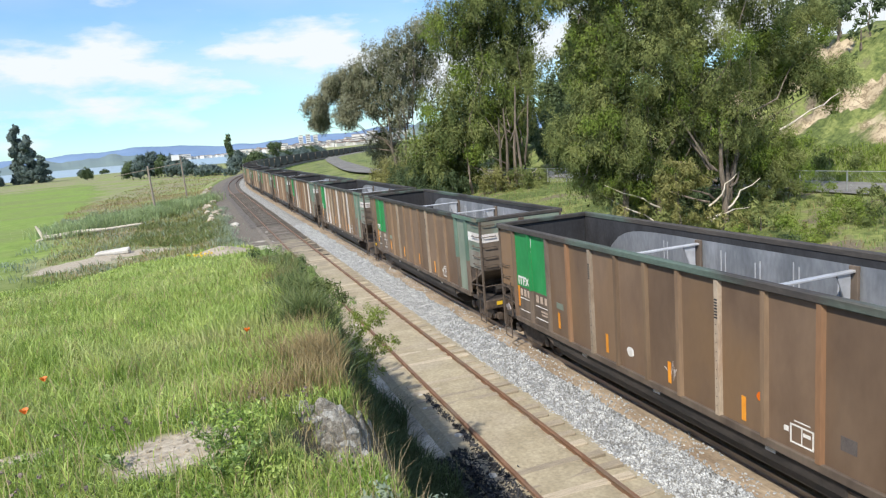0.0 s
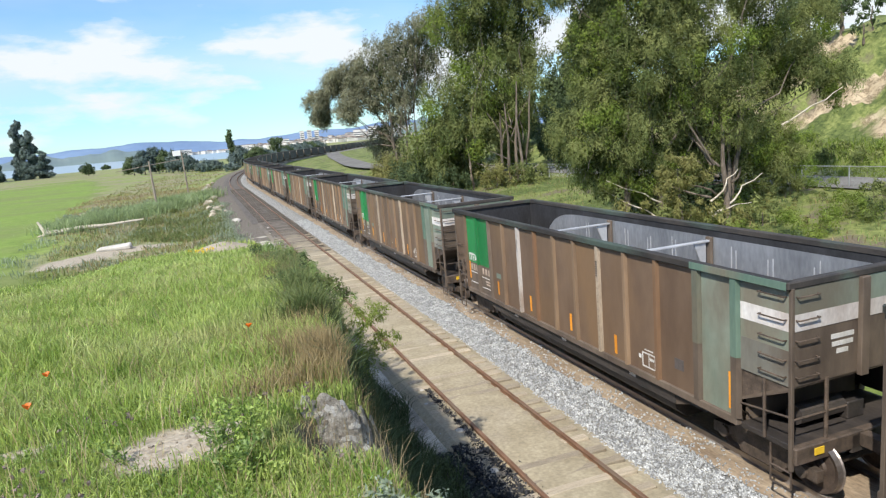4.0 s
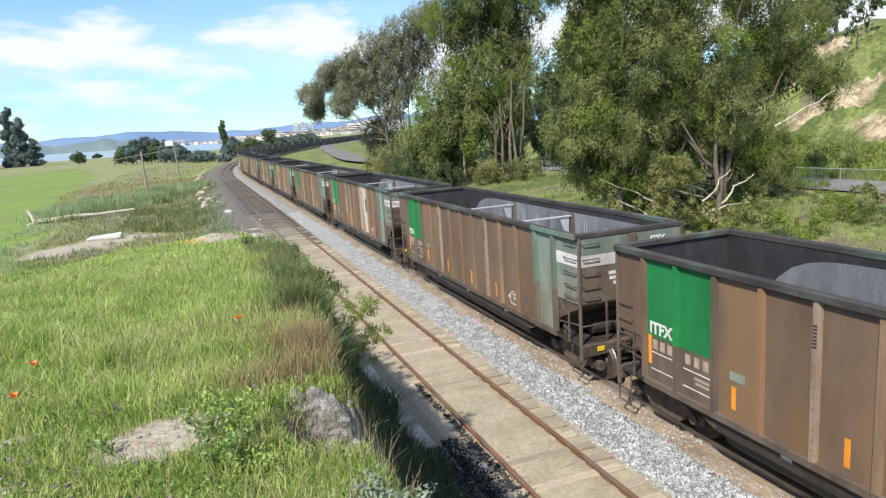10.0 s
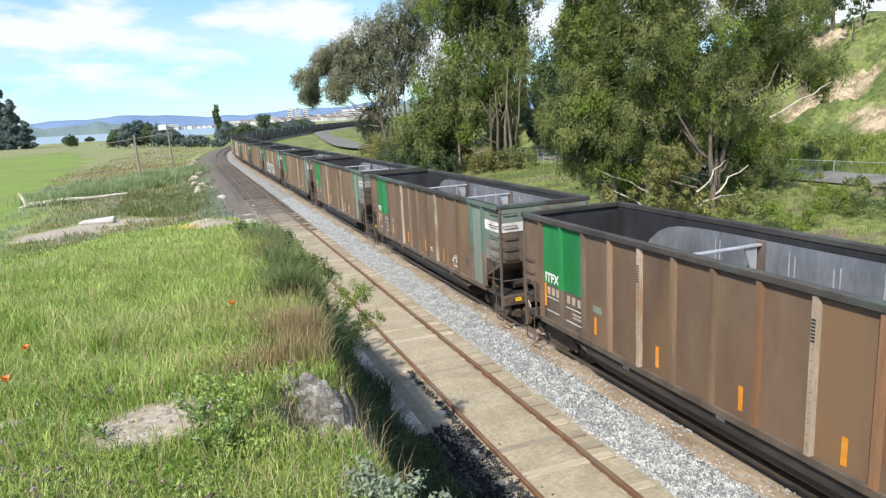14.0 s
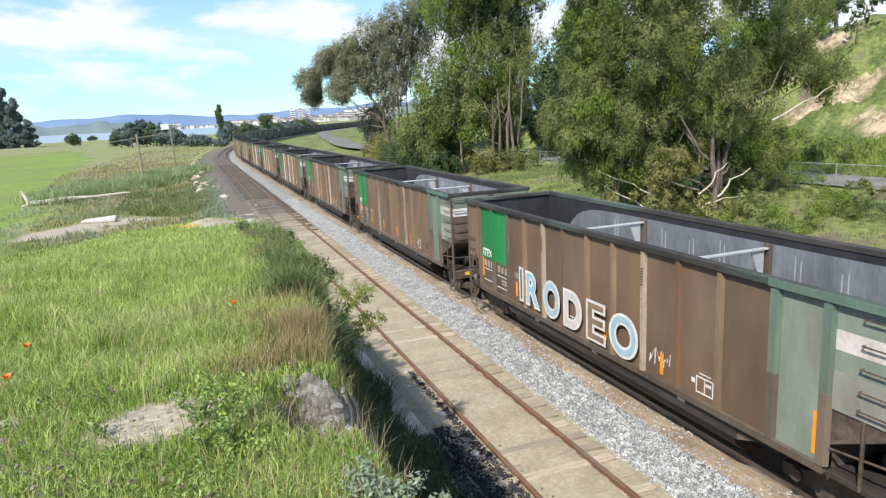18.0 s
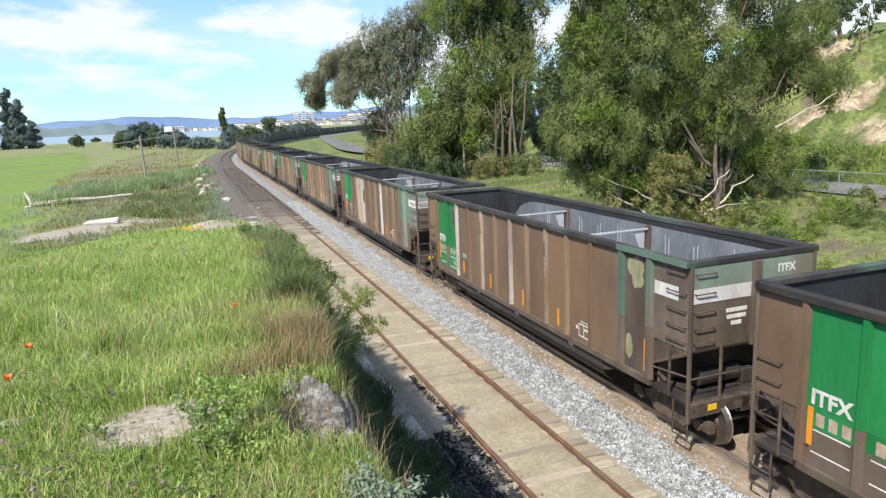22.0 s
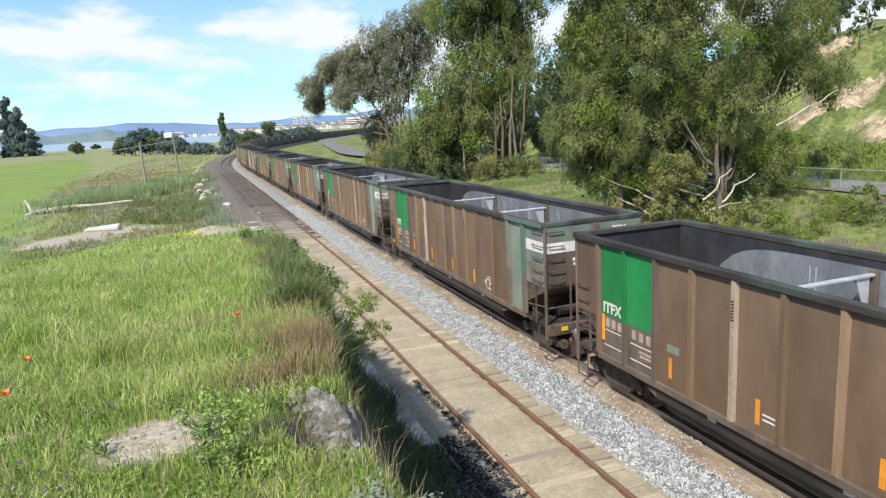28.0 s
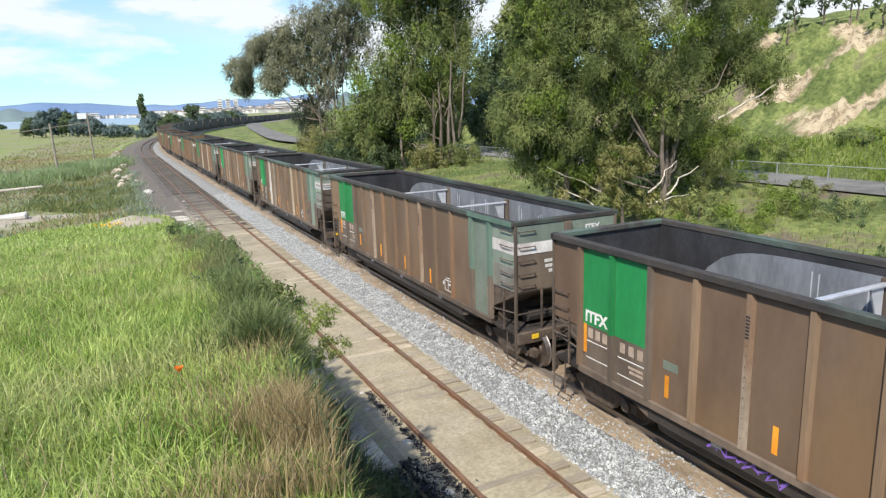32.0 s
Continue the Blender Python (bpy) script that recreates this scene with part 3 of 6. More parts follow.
    col = blend(attr("dust"), col, dust)
    col = blend(attr("cinder", 0.7), col, ramp(small, 0.3, (0.10, 0.088, 0.074), 0.7, (0.24, 0.21, 0.175)))
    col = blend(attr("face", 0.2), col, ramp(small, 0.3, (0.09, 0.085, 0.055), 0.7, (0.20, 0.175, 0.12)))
    col = blend(attr("bare", 0.5), col, ramp(small, 0.3, (0.28, 0.235, 0.175), 0.7, (0.53, 0.465, 0.375)))
    l.new(col, b.inputs["Base Color"])
    bp = n.new("ShaderNodeBump")
    bp.inputs["Strength"].default_value, bp.inputs["Distance"].default_value = 0.6, 0.06
    l.new(small, bp.inputs["Height"])
    l.new(bp.outputs[0], b.inputs["Normal"])
    return m


M_GROUND = ground_material()
make_ground()


# ---------------------------------------------------------------- ribbons along the track
def ribbon(name, prof, y0, y1, step, material, rough=0.0):
    """Sweeps an open or closed outline (u, z) along the track from y0 to y1."""
    ys = np.arange(y0, y1 + step / 2, step)
    verts, faces, k = [], [], len(prof)
    for i, y in enumerate(ys):
        x = float(line_x(y))
        tx = float(line_x(y + 0.5) - line_x(y - 0.5))
        f = 1 / math.sqrt(1 + tx * tx)
        for j, (u, z) in enumerate(prof):
            w = rough * noise.noise((y * 0.7, j * 3.3, u)) if rough else 0
            verts.append((x + u * f + w, y - u * tx * f, z + 0.4 * w))
        if i:
            a = (i - 1) * k
            for j in range(k - 1):
                faces.append((a + j, a + j + 1, a + k + j + 1, a + k + j))
    return mesh_of(name, verts, faces, material)


SIDING = -4.126
GAUGE = 1.505


def rail_outline(u):
    half = ((0.075, -0.172), (0.075, -0.160), (0.012, -0.135), (0.010, -0.040), (0.044, -0.030), (0.044, -0.007), (0.034, 0.0))
    return [(u - a, b) for a, b in half] + [(u + a, b) for a, b in half[::-1]] + [(u - 0.075, -0.172)]


def make_tracks():
    siding = thing("siding_track", "disused rusty siding track sunk in sandy dirt", "railway track", kind="structure")
    main = thing("main_track", "main railway track on grey stone ballast", "railway track", kind="structure")
    for u in (-GAUGE / 2, GAUGE / 2):
        part("rail", ribbon("rail", rail_outline(SIDING + u), -40, 330, 2, M_RAIL), parent=siding, label="rust-brown steel rail")
        part("rail", ribbon("rail", rail_outline(u), -540, 1150, 5, M_RAILM), parent=main, label="steel rail with a worn bright head")
    # sandy fill between and beside the siding's rails
    part("fill", ribbon("fill", ((SIDING - 1.56, -0.25), (SIDING - 1.34, -0.120), (SIDING - 0.88, -0.118), (SIDING - 0.60, -0.116), (SIDING - 0.3, -0.110), (SIDING + 0.3, -0.110), (SIDING + 0.60, -0.116), (SIDING + 0.88, -0.160), (SIDING + 1.3, -0.175), (SIDING + 1.6, -0.22)), -40, 62, 0.5, M_FILL, 0.03), parent=siding, label="sandy dirt between the rails")
    part("cinder_fill", ribbon("cinder_fill", ((SIDING - 1.9, -0.22), (SIDING - 0.85, -0.17), (SIDING - 0.3, -0.13), (SIDING + 0.3, -0.13), (SIDING + 0.85, -0.17), (SIDING + 1.5, -0.22)), 62, 330, 2, M_CINDER, 0.05), parent=siding, label="dark cinder between the rails")
    shared = []
    for i in range(3):
        bm = box(-1.32 + 0.03 * i, 1.33 - 0.02 * i, -0.115, 0.115, -0.14, 0.0, 0.02)
        for v in bm.verts:
            v.co += Vector((0, 0.02 * noise.noise(v.co * 2 + Vector((i, 0, 0))), 0.012 * noise.noise(v.co * 3 + Vector((0, i * 3, 0)))))
        me = bpy.data.meshes.new("sleeper")
        bm.to_mesh(me), bm.free()
        me.materials.append(M_TIE)
        shared.append(me)
        dark = me.copy()
        dark.materials.clear()
        dark.materials.append(M_TIEDARK)
        shared.append(dark)
    rnd = random.Random(4)
    for i in range(204):
        y = 4 + i * 0.56 + rnd.uniform(-0.05, 0.05)
        x = SIDING + float(line_x(y)) + rnd.uniform(-0.05, 0.05)
        turn = -math.degrees(math.atan(float(line_x(y + 1) - line_x(y))))
        z = -0.116 + rnd.uniform(-0.012, 0.010) if y < 50 else -0.10 + rnd.uniform(-0.02, 0.01)
        part("sleeper", shared[i % 3 * 2 + (y + rnd.uniform(-9, 9) > 46)], parent=siding, at=pose(x, y, z, rnd.uniform(-0.6, 0.6), rnd.uniform(-0.5, 0.5), turn + rnd.uniform(-1.5, 1.5)))
    # ballast shoulder of the main track and the rust-stained strip by its rail
    part("ballast_bed", ribbon("ballast_bed", ((-2.75, -0.24), (-2.45, -0.19), (-1.9, -0.10), (-1.55, -0.115), (-1.42, -0.15)), -40, 330, 1, M_BED, 0.05), parent=main, label="grey crushed stone")
    # the strip's brown holds rust and some painted shade of the cars
    part("dirt_strip", ribbon("dirt_strip", ((-1.55, -0.16), (-1.4, -0.118), (-1.1, -0.112), (-0.83, -0.15), (0.83, -0.17), (1.3, -0.14), (2.6, -0.30)), -540, 1150, 3, M_RUSTSHADE, 0.03), parent=main, label="rust-stained dirt beside the rail, darkened for the cars' shade")
    part("far_bed", ribbon("far_bed", ((-3.2, -0.3), (-2.4, -0.2), (-1.0, -0.16), (1.0, -0.16), (2.4, -0.25)), 330, 1150, 10, M_BED), parent=main)
    # loose stones on the shoulder
    g = np.random.default_rng(8)
    phi = (1 + 5 ** 0.5) / 2
    ico = np.array([(-1, phi, 0), (1, phi, 0), (-1, -phi, 0), (1, -phi, 0), (0, -1, phi), (0, 1, phi), (0, -1, -phi), (0, 1, -phi), (phi, 0, -1), (phi, 0, 1), (-phi, 0, -1), (-phi, 0, 1)]) / 1.9
    tri = np.array([(0, 11, 5), (0, 5, 1), (0, 1, 7), (0, 7, 10), (0, 10, 11), (1, 5, 9), (5, 11, 4), (11, 10, 2), (10, 7, 6), (7, 1, 8), (3, 9, 4), (3, 4, 2), (3, 2, 6), (3, 6, 8), (3, 8, 9), (4, 9, 5), (2, 4, 11), (6, 2, 10), (8, 6, 7), (9, 8, 1)])

    def stones(count, u0, u1, y0, y1, lo, hi, edge):
        y = y0 + (y1 - y0) * g.random(count) ** 1.6
        u = g.uniform(u0, u1, count) + edge * np.sin(y * 1.9) * g.random(count)
        z = np.interp(u, (-2.75, -2.45, -1.9, -1.35, -1.2, -0.9), (-0.24, -0.19, -0.10, -0.115, -0.12, -0.13))
        c = np.stack([u + line_x(y), y, z + 0.008], 1)
        s = g.uniform(lo, hi, (count, 1, 1)) * g.uniform(0.65, 1.25, (count, 1, 3))
        v = ico[None] * s * g.uniform(0.8, 1.2, (count, 12, 1))
        return (v + c[:, None])[:, tri].reshape(-1, 3)

    me = quads("ballast_stones", np.concatenate([stones(21000, -2.85, -1.48, 5, 60, 0.017, 0.040, 0.2), stones(6500, -3.3, -0.9, 5, 50, 0.010, 0.034, 0.3)]), 3, M_STONE)
    tagged(part("ballast_stones", me), "loose grey crushed ballast stones along the track", "ballast", kind="stuff")
    debris = np.concatenate([stones(900, -2.8, -1.2, 5, 40, 0.008, 0.022, 0)])
    debris[:, 0] += SIDING + 2.0 - 1.0 + np.repeat(g.uniform(-1.9, 1.2, 900), 60)
    debris[:, 2] = debris[:, 2] * 0.5 - 0.09
    tagged(part("gravel", quads("gravel", debris, 3, M_STONE)), "scattered gravel on the siding", "gravel", kind="stuff")


def dark_gravel():
    g = np.random.default_rng(18)
    n = 8200
    y = 7.4 + 5.4 * g.random(n)
    x = -5.75 + 0.09 * (12 - y) + g.normal(0, 0.30, n)
    # a tarry line along the siding's rail
    y[6800:] = 8.2 + 8 * g.random(n - 6800) ** 1.3
    x[6800:] = SIDING - 0.92 + g.normal(0, 0.05, n - 6800)
    c = np.stack([x, y, np.where(np.arange(n) < 6800, np.where(x > SIDING - 1.5, -0.115, -0.225), -0.11)], 1)[:, None]
    d = g.normal(size=(n, 4, 3)) * g.uniform(0.012, 0.034, (n, 1, 1))
    v = c + d
    v[:, :, 2] = np.maximum(v[:, :, 2], -0.24)
    faces = np.array([(0, 1, 2), (0, 2, 3), (0, 3, 1), (1, 3, 2)])
    tagged(part("dark_gravel", quads("dark_gravel", v[:, faces].reshape(-1, 3), 3, M_TARSTONE)), "oil-blackened gravel at the foot of the bank", "gravel", kind="stuff")


def fill_material():
    """Sandy near the camera, passing in patches into dark cinder further down the siding."""
    m = M_SAND.copy()
    m.name = "sandy and cindery track dirt"
    n, l = m.node_tree.nodes, m.node_tree.links
    b = n["Principled BSDF"]
    old = b.inputs["Base Color"].links[0].from_socket
    geo, sp = n.new("ShaderNodeNewGeometry"), n.new("ShaderNodeSeparateXYZ")
    l.new(geo.outputs["Position"], sp.inputs[0])
    tx = n.new("ShaderNodeTexNoise")
    tx.inputs["Scale"].default_value, tx.inputs["Detail"].default_value = 0.9, 7
    l.new(geo.outputs["Position"], tx.inputs["Vector"])
    ad = n.new("ShaderNodeMath")
    ad.operation = "MULTIPLY_ADD"
    l.new(tx.outputs[0], ad.inputs[0])
    ad.inputs[1].default_value = 34
    l.new(sp.outputs[1], ad.inputs[2])
    mr = n.new("ShaderNodeMapRange")
    mr.inputs["From Min"].default_value, mr.inputs["From Max"].default_value = 54, 72
    l.new(ad.outputs[0], mr.inputs["Value"])
    rp = n.new("ShaderNodeValToRGB")
    rp.color_ramp.elements[0].color, rp.color_ramp.elements[1].color = (0.085, 0.074, 0.062, 1), (0.20, 0.17, 0.14, 1)
    rp.color_ramp.elements[0].position, rp.color_ramp.elements[1].position = 0.35, 0.65
    l.new(tx.outputs[0], rp.inputs[0])
    mx = n.new("ShaderNodeMix")
    mx.data_type = "RGBA"
    l.new(mr.outputs[0], mx.inputs["Factor"]), l.new(old, mx.inputs["A"]), l.new(rp.outputs[0], mx.inputs["B"])
    l.new(mx.outputs["Result"], b.inputs["Base Color"])
    return m


M_FILL = fill_material()
M_CINDER = mat("dark cinder", (0.075, 0.066, 0.058), (0.16, 0.14, 0.12), 3, 0.95, 0, 0.6, fine=0.3)
make_tracks()
dark_gravel()

# ---------------------------------------------------------------- the train
PITCH = 16.2
HALF = 7.315
RIBS = (0.95, 1.93, 2.95, 4.00, 5.05, 6.08, 7.12, 8.15, 9.20, 10.25, 11.32, 12.50, 13.46)
PALE_RIBS = (4, 8)


def letters(text, size, material, depth=0.004, fat=0.0):
    cu = bpy.data.curves.new("letters", "FONT")
    cu.body, cu.size, cu.extrude, cu.offset = text, size, depth / 2, fat
    ob = bpy.data.objects.new("letters", cu)
    scene.collection.objects.link(ob)
    me = bpy.data.meshes.new_from_object(ob.evaluated_get(bpy.context.evaluated_depsgraph_get()))
    bpy.data.objects.remove(ob)
    me.materials.clear()
    me.materials.append(material)
    return me


# writing on the side that faces -x runs towards -y
SIDE = Matrix(((0, 0, -1, 0), (-1, 0, 0, 0), (0, 1, 0, 0), (0, 0, 0, 1)))
END = Matrix(((1, 0, 0, 0), (0, 0, -1, 0), (0, 1, 0, 0), (0, 0, 0, 1)))


def at_v(v):
    return HALF - v


def side_box(v0, v1, z0, z1, x=-1.50, thick=0.012, bevel=0.0):
    return box(x - thick, x, at_v(v1), at_v(v0), z0, z1, bevel)


def bars(rows, v, z, x, material, parent, name="stencil", label=""):
    bm = bmesh.new()
    for dv, dz, w, h in rows:
        add_box(bm, x - 0.004, x, at_v(v + dv + w), at_v(v + dv), z + dz, z + dz + h)
    return part(name, bm, material, parent, label)


def wheelset(parent, y):
    ws = part("wheelset", rod((-0.95, y, 0.457), (0.95, y, 0.457), 0.075, sides=8), M_TRUCK, parent)
    for sx in (-1, 1):
        bm = bmesh.new()
        prof = ((0.06, 0.10), (0.06, 0.17), (0.015, 0.20), (0.012, 0.36), (0.045, 0.41), (0.062, 0.455), (-0.045, 0.462), (-0.07, 0.485), (-0.075, 0.43), (-0.03, 0.36), (-0.02, 0.2), (-0.06, 0.16))
        n = 28
        rings = []
        for dx, r in prof:
            rings.append([bm.verts.new((sx * (0.7525 + dx), y + r * math.cos(2 * math.pi * k / n), 0.457 + r * math.sin(2 * math.pi * k / n))) for k in range(n)])
        for a, b in zip(rings, rings[1:]):
            for k in range(n):
                bm.faces.new((a[k], a[(k + 1) % n], b[(k + 1) % n], b[k]))
        bm.faces.new(rings[0])
        bm.faces.new(rings[-1][::-1])
        bmesh.ops.recalc_face_normals(bm, faces=bm.faces)
        for f in bm.faces:
            c = f.calc_center_median()
            if math.hypot(c.y - y, c.z - 0.457) > 0.44:
                f.material_index = 1
        part("wheel", bm, [M_WHEEL, M_TREAD], ws, "brown iron wheel with a worn tread")


def truck(car, y):
    t = part("truck", box(-0.95, 0.95, y - 0.16, y + 0.16, 0.42, 0.72, 0.03), M_TRUCK, car, "two-axle cast iron truck")
    for sx in (-1, 1):
        poly = [(-1.18, 0.36), (-1.18, 0.56), (-0.72, 0.60), (-0.42, 0.76), (0.42, 0.76), (0.72, 0.60), (1.18, 0.56), (1.18, 0.36), (0.92, 0.36), (0.66, 0.46), (0.46, 0.22), (-0.46, 0.22), (-0.66, 0.46), (-0.92, 0.36)]
        part("side_frame", prism([(y + a, b) for a, b in poly], sx * 1.02 - 0.07, sx * 1.02 + 0.07), M_TRUCK, t)
        for dy in (-0.89, 0.89):
            part("bearing_cap", rod((sx * 0.98, y + dy, 0.457), (sx * 1.14, y + dy, 0.457), 0.12, sides=10), M_TRUCK, t)
    for dy in (-0.89, 0.89):
        wheelset(car, y + dy)


def end_frame(car, sy, near):
    """End sheet, open platform, ladder and coupler at the end that faces sy."""
    y = sy * HALF
    sheet = part("end_sheet", box(-1.5, 1.5, min(y, y - sy * 0.03), max(y, y - sy * 0.03), 2.06, 3.72), M_GRIME, car, "grimy brown end sheet")
    part("slope_sheet", prism([(y - sy * 0.02, 2.08), (y - sy * 2.15, 0.98), (y - sy * 2.15, 0.92), (y - sy * 0.02, 2.02)], -1.48, 1.48), M_GRIME, car, "sloping hopper end sheet")
    part("end_rim", box(-1.6, 1.6, min(y + sy * 0.03, y - sy * 0.13), max(y + sy * 0.03, y - sy * 0.13), 3.68, 3.806, 0.02), M_RIM, car)
    part("end_post", box(-0.09, 0.09, min(y, y + sy * 0.09), max(y, y + sy * 0.09), 2.0, 3.68, 0.01), M_GRIME, car)
    for sx in (-1, 1):
        part("corner_post", box(sx * 1.5 - 0.035, sx * 1.5 + 0.035, y - 0.035, y + 0.035, 0.62, 3.70, 0.01), M_GRIME, car)
    part("platform", box(-1.45, 1.45, min(y + sy * 0.06, y - sy * 1.15), max(y + sy * 0.06, y - sy * 1.15), 0.93, 1.03, 0.01), M_SILL, car)
    part("end_sill", box(-1.5, 1.5, min(y + sy * 0.10, y - sy * 0.05), max(y + sy * 0.10, y - sy * 0.05), 0.74, 1.04, 0.02), M_TRUCK, car)
    part("centre_sill", box(-0.28, 0.28, min(y + sy * 0.1, y - sy * 2.4), max(y + sy * 0.1, y - sy * 2.4), 0.66, 1.0, 0.02), M_SILL, car)
    part("coupler", prism([(-0.10, 0.78), (-0.10, 1.0), (0.10, 1.0), (0.10, 0.78)], y + sy * 0.05, y + sy * 0.62, "y"), M_TRUCK, car, "knuckle coupler")
    part("knuckle", box(-0.19, 0.19, min(y + sy * 0.55, y + sy * 0.80), max(y + sy * 0.55, y + sy * 0.80), 0.74, 1.04, 0.05), M_TRUCK, car)
    part("air_hose", bent(bmesh.new(), [(0.45, y + sy * 0.1, 0.82), (0.5, y + sy * 0.35, 0.5), (0.42, y + sy * 0.6, 0.38), (0.3, y + sy * 0.8, 0.5)], 0.03), M_SILL, car)
    for sx in (-1, 1):
        bm = bmesh.new()
        for a in (0.0, 0.42):
            add_rod(bm, (sx * 1.5, y - sy * a, 0.95), (sx * 1.5, y - sy * a, 0.28), 0.018)
        add_rod(bm, (sx * 1.5, y, 0.28), (sx * 1.5, y - sy * 0.42, 0.28), 0.018)
        add_rod(bm, (sx * 1.5, y, 0.58), (sx * 1.5, y - sy * 0.42, 0.58), 0.018)
        part("step", bm, M_TRUCK, car, "hanging iron step")
        part("grab_post", rod((sx * 1.5, y - sy * 0.55, 1.0), (sx * 1.5, y - sy * 0.55, 2.05), 0.03), M_TRUCK, car)
        part("grab_rail", rod((sx * 1.5, y, 1.55), (sx * 1.5, y - sy * 1.1, 1.42), 0.02), M_TRUCK, car)
    part("end_grab_post", rod((-0.75, y, 1.04), (-0.75, y, 2.1), 0.035), M_TRUCK, car)
    part("end_grab_rail", rod((-1.5, y, 1.5), (-0.3, y, 1.5), 0.02), M_TRUCK, car)
    return sheet


def rung(car, a, b, out):
    a, b, out = Vector(a), Vector(b), Vector(out)
    part("ladder_rung", bent(bmesh.new(), [a, a + out, b + out, b], 0.014), M_TRUCK, car)


def make_car(full=True):
    car = thing("coal_gondola", "grimy brown coal car with rusty ribs and green end panel", "freight car", group="coal train")
    # tub: floor, inner sheets, ends
    part("floor_sheet", box(-1.44, 1.44, -HALF + 2.0, HALF - 2.0, 0.86, 0.94), M_DUST, car)
    part("tub", prism([(-1.05, 0.30), (-1.30, 0.50), (-1.44, 0.92), (1.44, 0.92), (1.30, 0.50), (1.05, 0.30)], -HALF + 3.05, HALF - 3.05, "y"), M_SILL, car, "black rounded tub belly")
    for sx in (-1, 1):
        n = 40
        vs = np.linspace(0.06, 2 * HALF - 0.06, n + 1)
        bm = bmesh.new()
        lowz = [2.04 - 1.08 * min(1, max(0, min(v, 2 * HALF - v) / 2.15)) for v in vs]
        # coal rubs the sheet bright below the line of its heap
        rub = [min(1.0, max(0.0, 1.0 - 0.8 * math.exp(-(min(v, 2 * HALF - v + 3.0) - 0.95) / 0.5))) if min(v, 2 * HALF - v + 3.0) > 0.85 else 0.0 for v in vs]
        lo = [bm.verts.new((sx * 1.46, at_v(v), z)) for v, z in zip(vs, lowz)]
        mid = [bm.verts.new((sx * 1.46, at_v(v), max(z + 0.01, z + (3.52 - z) * k))) for v, z, k in zip(vs, lowz, rub)]
        hi = [bm.verts.new((sx * 1.46, at_v(v), 3.72)) for v in vs]
        for i in range(n):
            bm.faces.new((lo[i], lo[i + 1], mid[i + 1], mid[i])).material_index = 0
            bm.faces.new((mid[i], mid[i + 1], hi[i + 1], hi[i])).material_index = 1
        if sx > 0:
            weld = box(1.4515, 1.4575, at_v(RIBS[11] + 0.09), at_v(RIBS[3] - 0.09), 2.195, 2.205)
            for v in RIBS[3:12]:
                for dv in (-0.07, 0.07):
                    add_box(weld, 1.451, 1.459, at_v(v + dv) - 0.012, at_v(v + dv) + 0.012, 2.2, 3.28 + 0.1 * math.sin(v * 9 + dv * 30))
            part("weld_seam", weld, M_SCRATCH, car, "bright weld streaks on the inner wall")
        part("inner_sheet", bm, [M_INSIDE, M_DUST], car, "coal-rubbed grey inner wall sheet")
        part("top_chord", box(min(sx * 1.44, sx * 1.60), max(sx * 1.44, sx * 1.60), -HALF, HALF, 3.665, 3.806, 0.02), M_RIM, car, "coal-dusted top chord")
        part("side_sill", box(min(sx * 1.40, sx * 1.56), max(sx * 1.40, sx * 1.56), -HALF + 1.12, HALF - 0.93, 0.98, 1.13, 0.012), M_GRIME, car)
        part("tub_skirt", box(min(sx * 1.36, sx * 1.46), max(sx * 1.36, sx * 1.46), -HALF + 2.9, HALF - 2.9, 0.70, 0.985, 0.02), M_SILL, car, "black tub side")
        part("skirt_plate", prism([(-HALF + 2.9, 0.97), (-HALF + 2.15, 0.97), (-HALF + 2.9, 0.70)], min(sx * 1.37, sx * 1.43), max(sx * 1.37, sx * 1.43)), M_GRIME, car)
        part("skirt_plate", prism([(HALF - 2.9, 0.97), (HALF - 2.15, 0.97), (HALF - 2.9, 0.70)], min(sx * 1.37, sx * 1.43), max(sx * 1.37, sx * 1.43)), M_GRIME, car)
    for sy in (-1, 1):
        part("inner_end", box(-1.45, 1.45, sy * (HALF - 0.06) - 0.01, sy * (HALF - 0.06) + 0.01, 2.05, 3.70), M_DUST, car, "coal-blackened inner end")
    for v in (5.3, 9.5):
        y = at_v(v)
        brace = part("cross_brace", box(-1.45, 1.45, y - 0.06, y + 0.06, 3.40, 3.45, 0.01), M_SCRATCH, car, "pale steel cross brace")
        for sx in (-1, 1):
            part("gusset", prism([(sx * 1.30, 3.40), (sx * 0.95, 3.40), (sx * 1.30, 2.55)], y - 0.015, y + 0.015, "y"), M_SCRATCH, brace)
            part("brace_post", box(min(sx * 1.38, sx * 1.45), max(sx * 1.38, sx * 1.45), y - 0.10, y + 0.10, 1.0, 3.52, 0.01), M_GRIME, brace)
    # far side: one sheet, its ribs never face the camera, its shade painted black
    part("side_sheet", box(1.47, 1.50, -HALF, HALF, 1.1, 3.68), M_SHADESIDE, car, "far side sheet, its shade painted black")
    part("chord_paint", box(-1.6035, -1.56, at_v(2 * HALF - 0.02), at_v(RIBS[11] - 0.1), 3.675, 3.80), M_TEAL, car, "green paint on the top chord")
    for sy in (-1, 1):
        part("bulkhead", box(-1.3, 1.3, sy * (HALF - 1.15) - 0.02, sy * (HALF - 1.15) + 0.02, 1.0, 1.55), M_GRIME, car, "end bulkhead plate")
    # near side, panel by panel
    edges = (0.0,) + RIBS + (2 * HALF,)
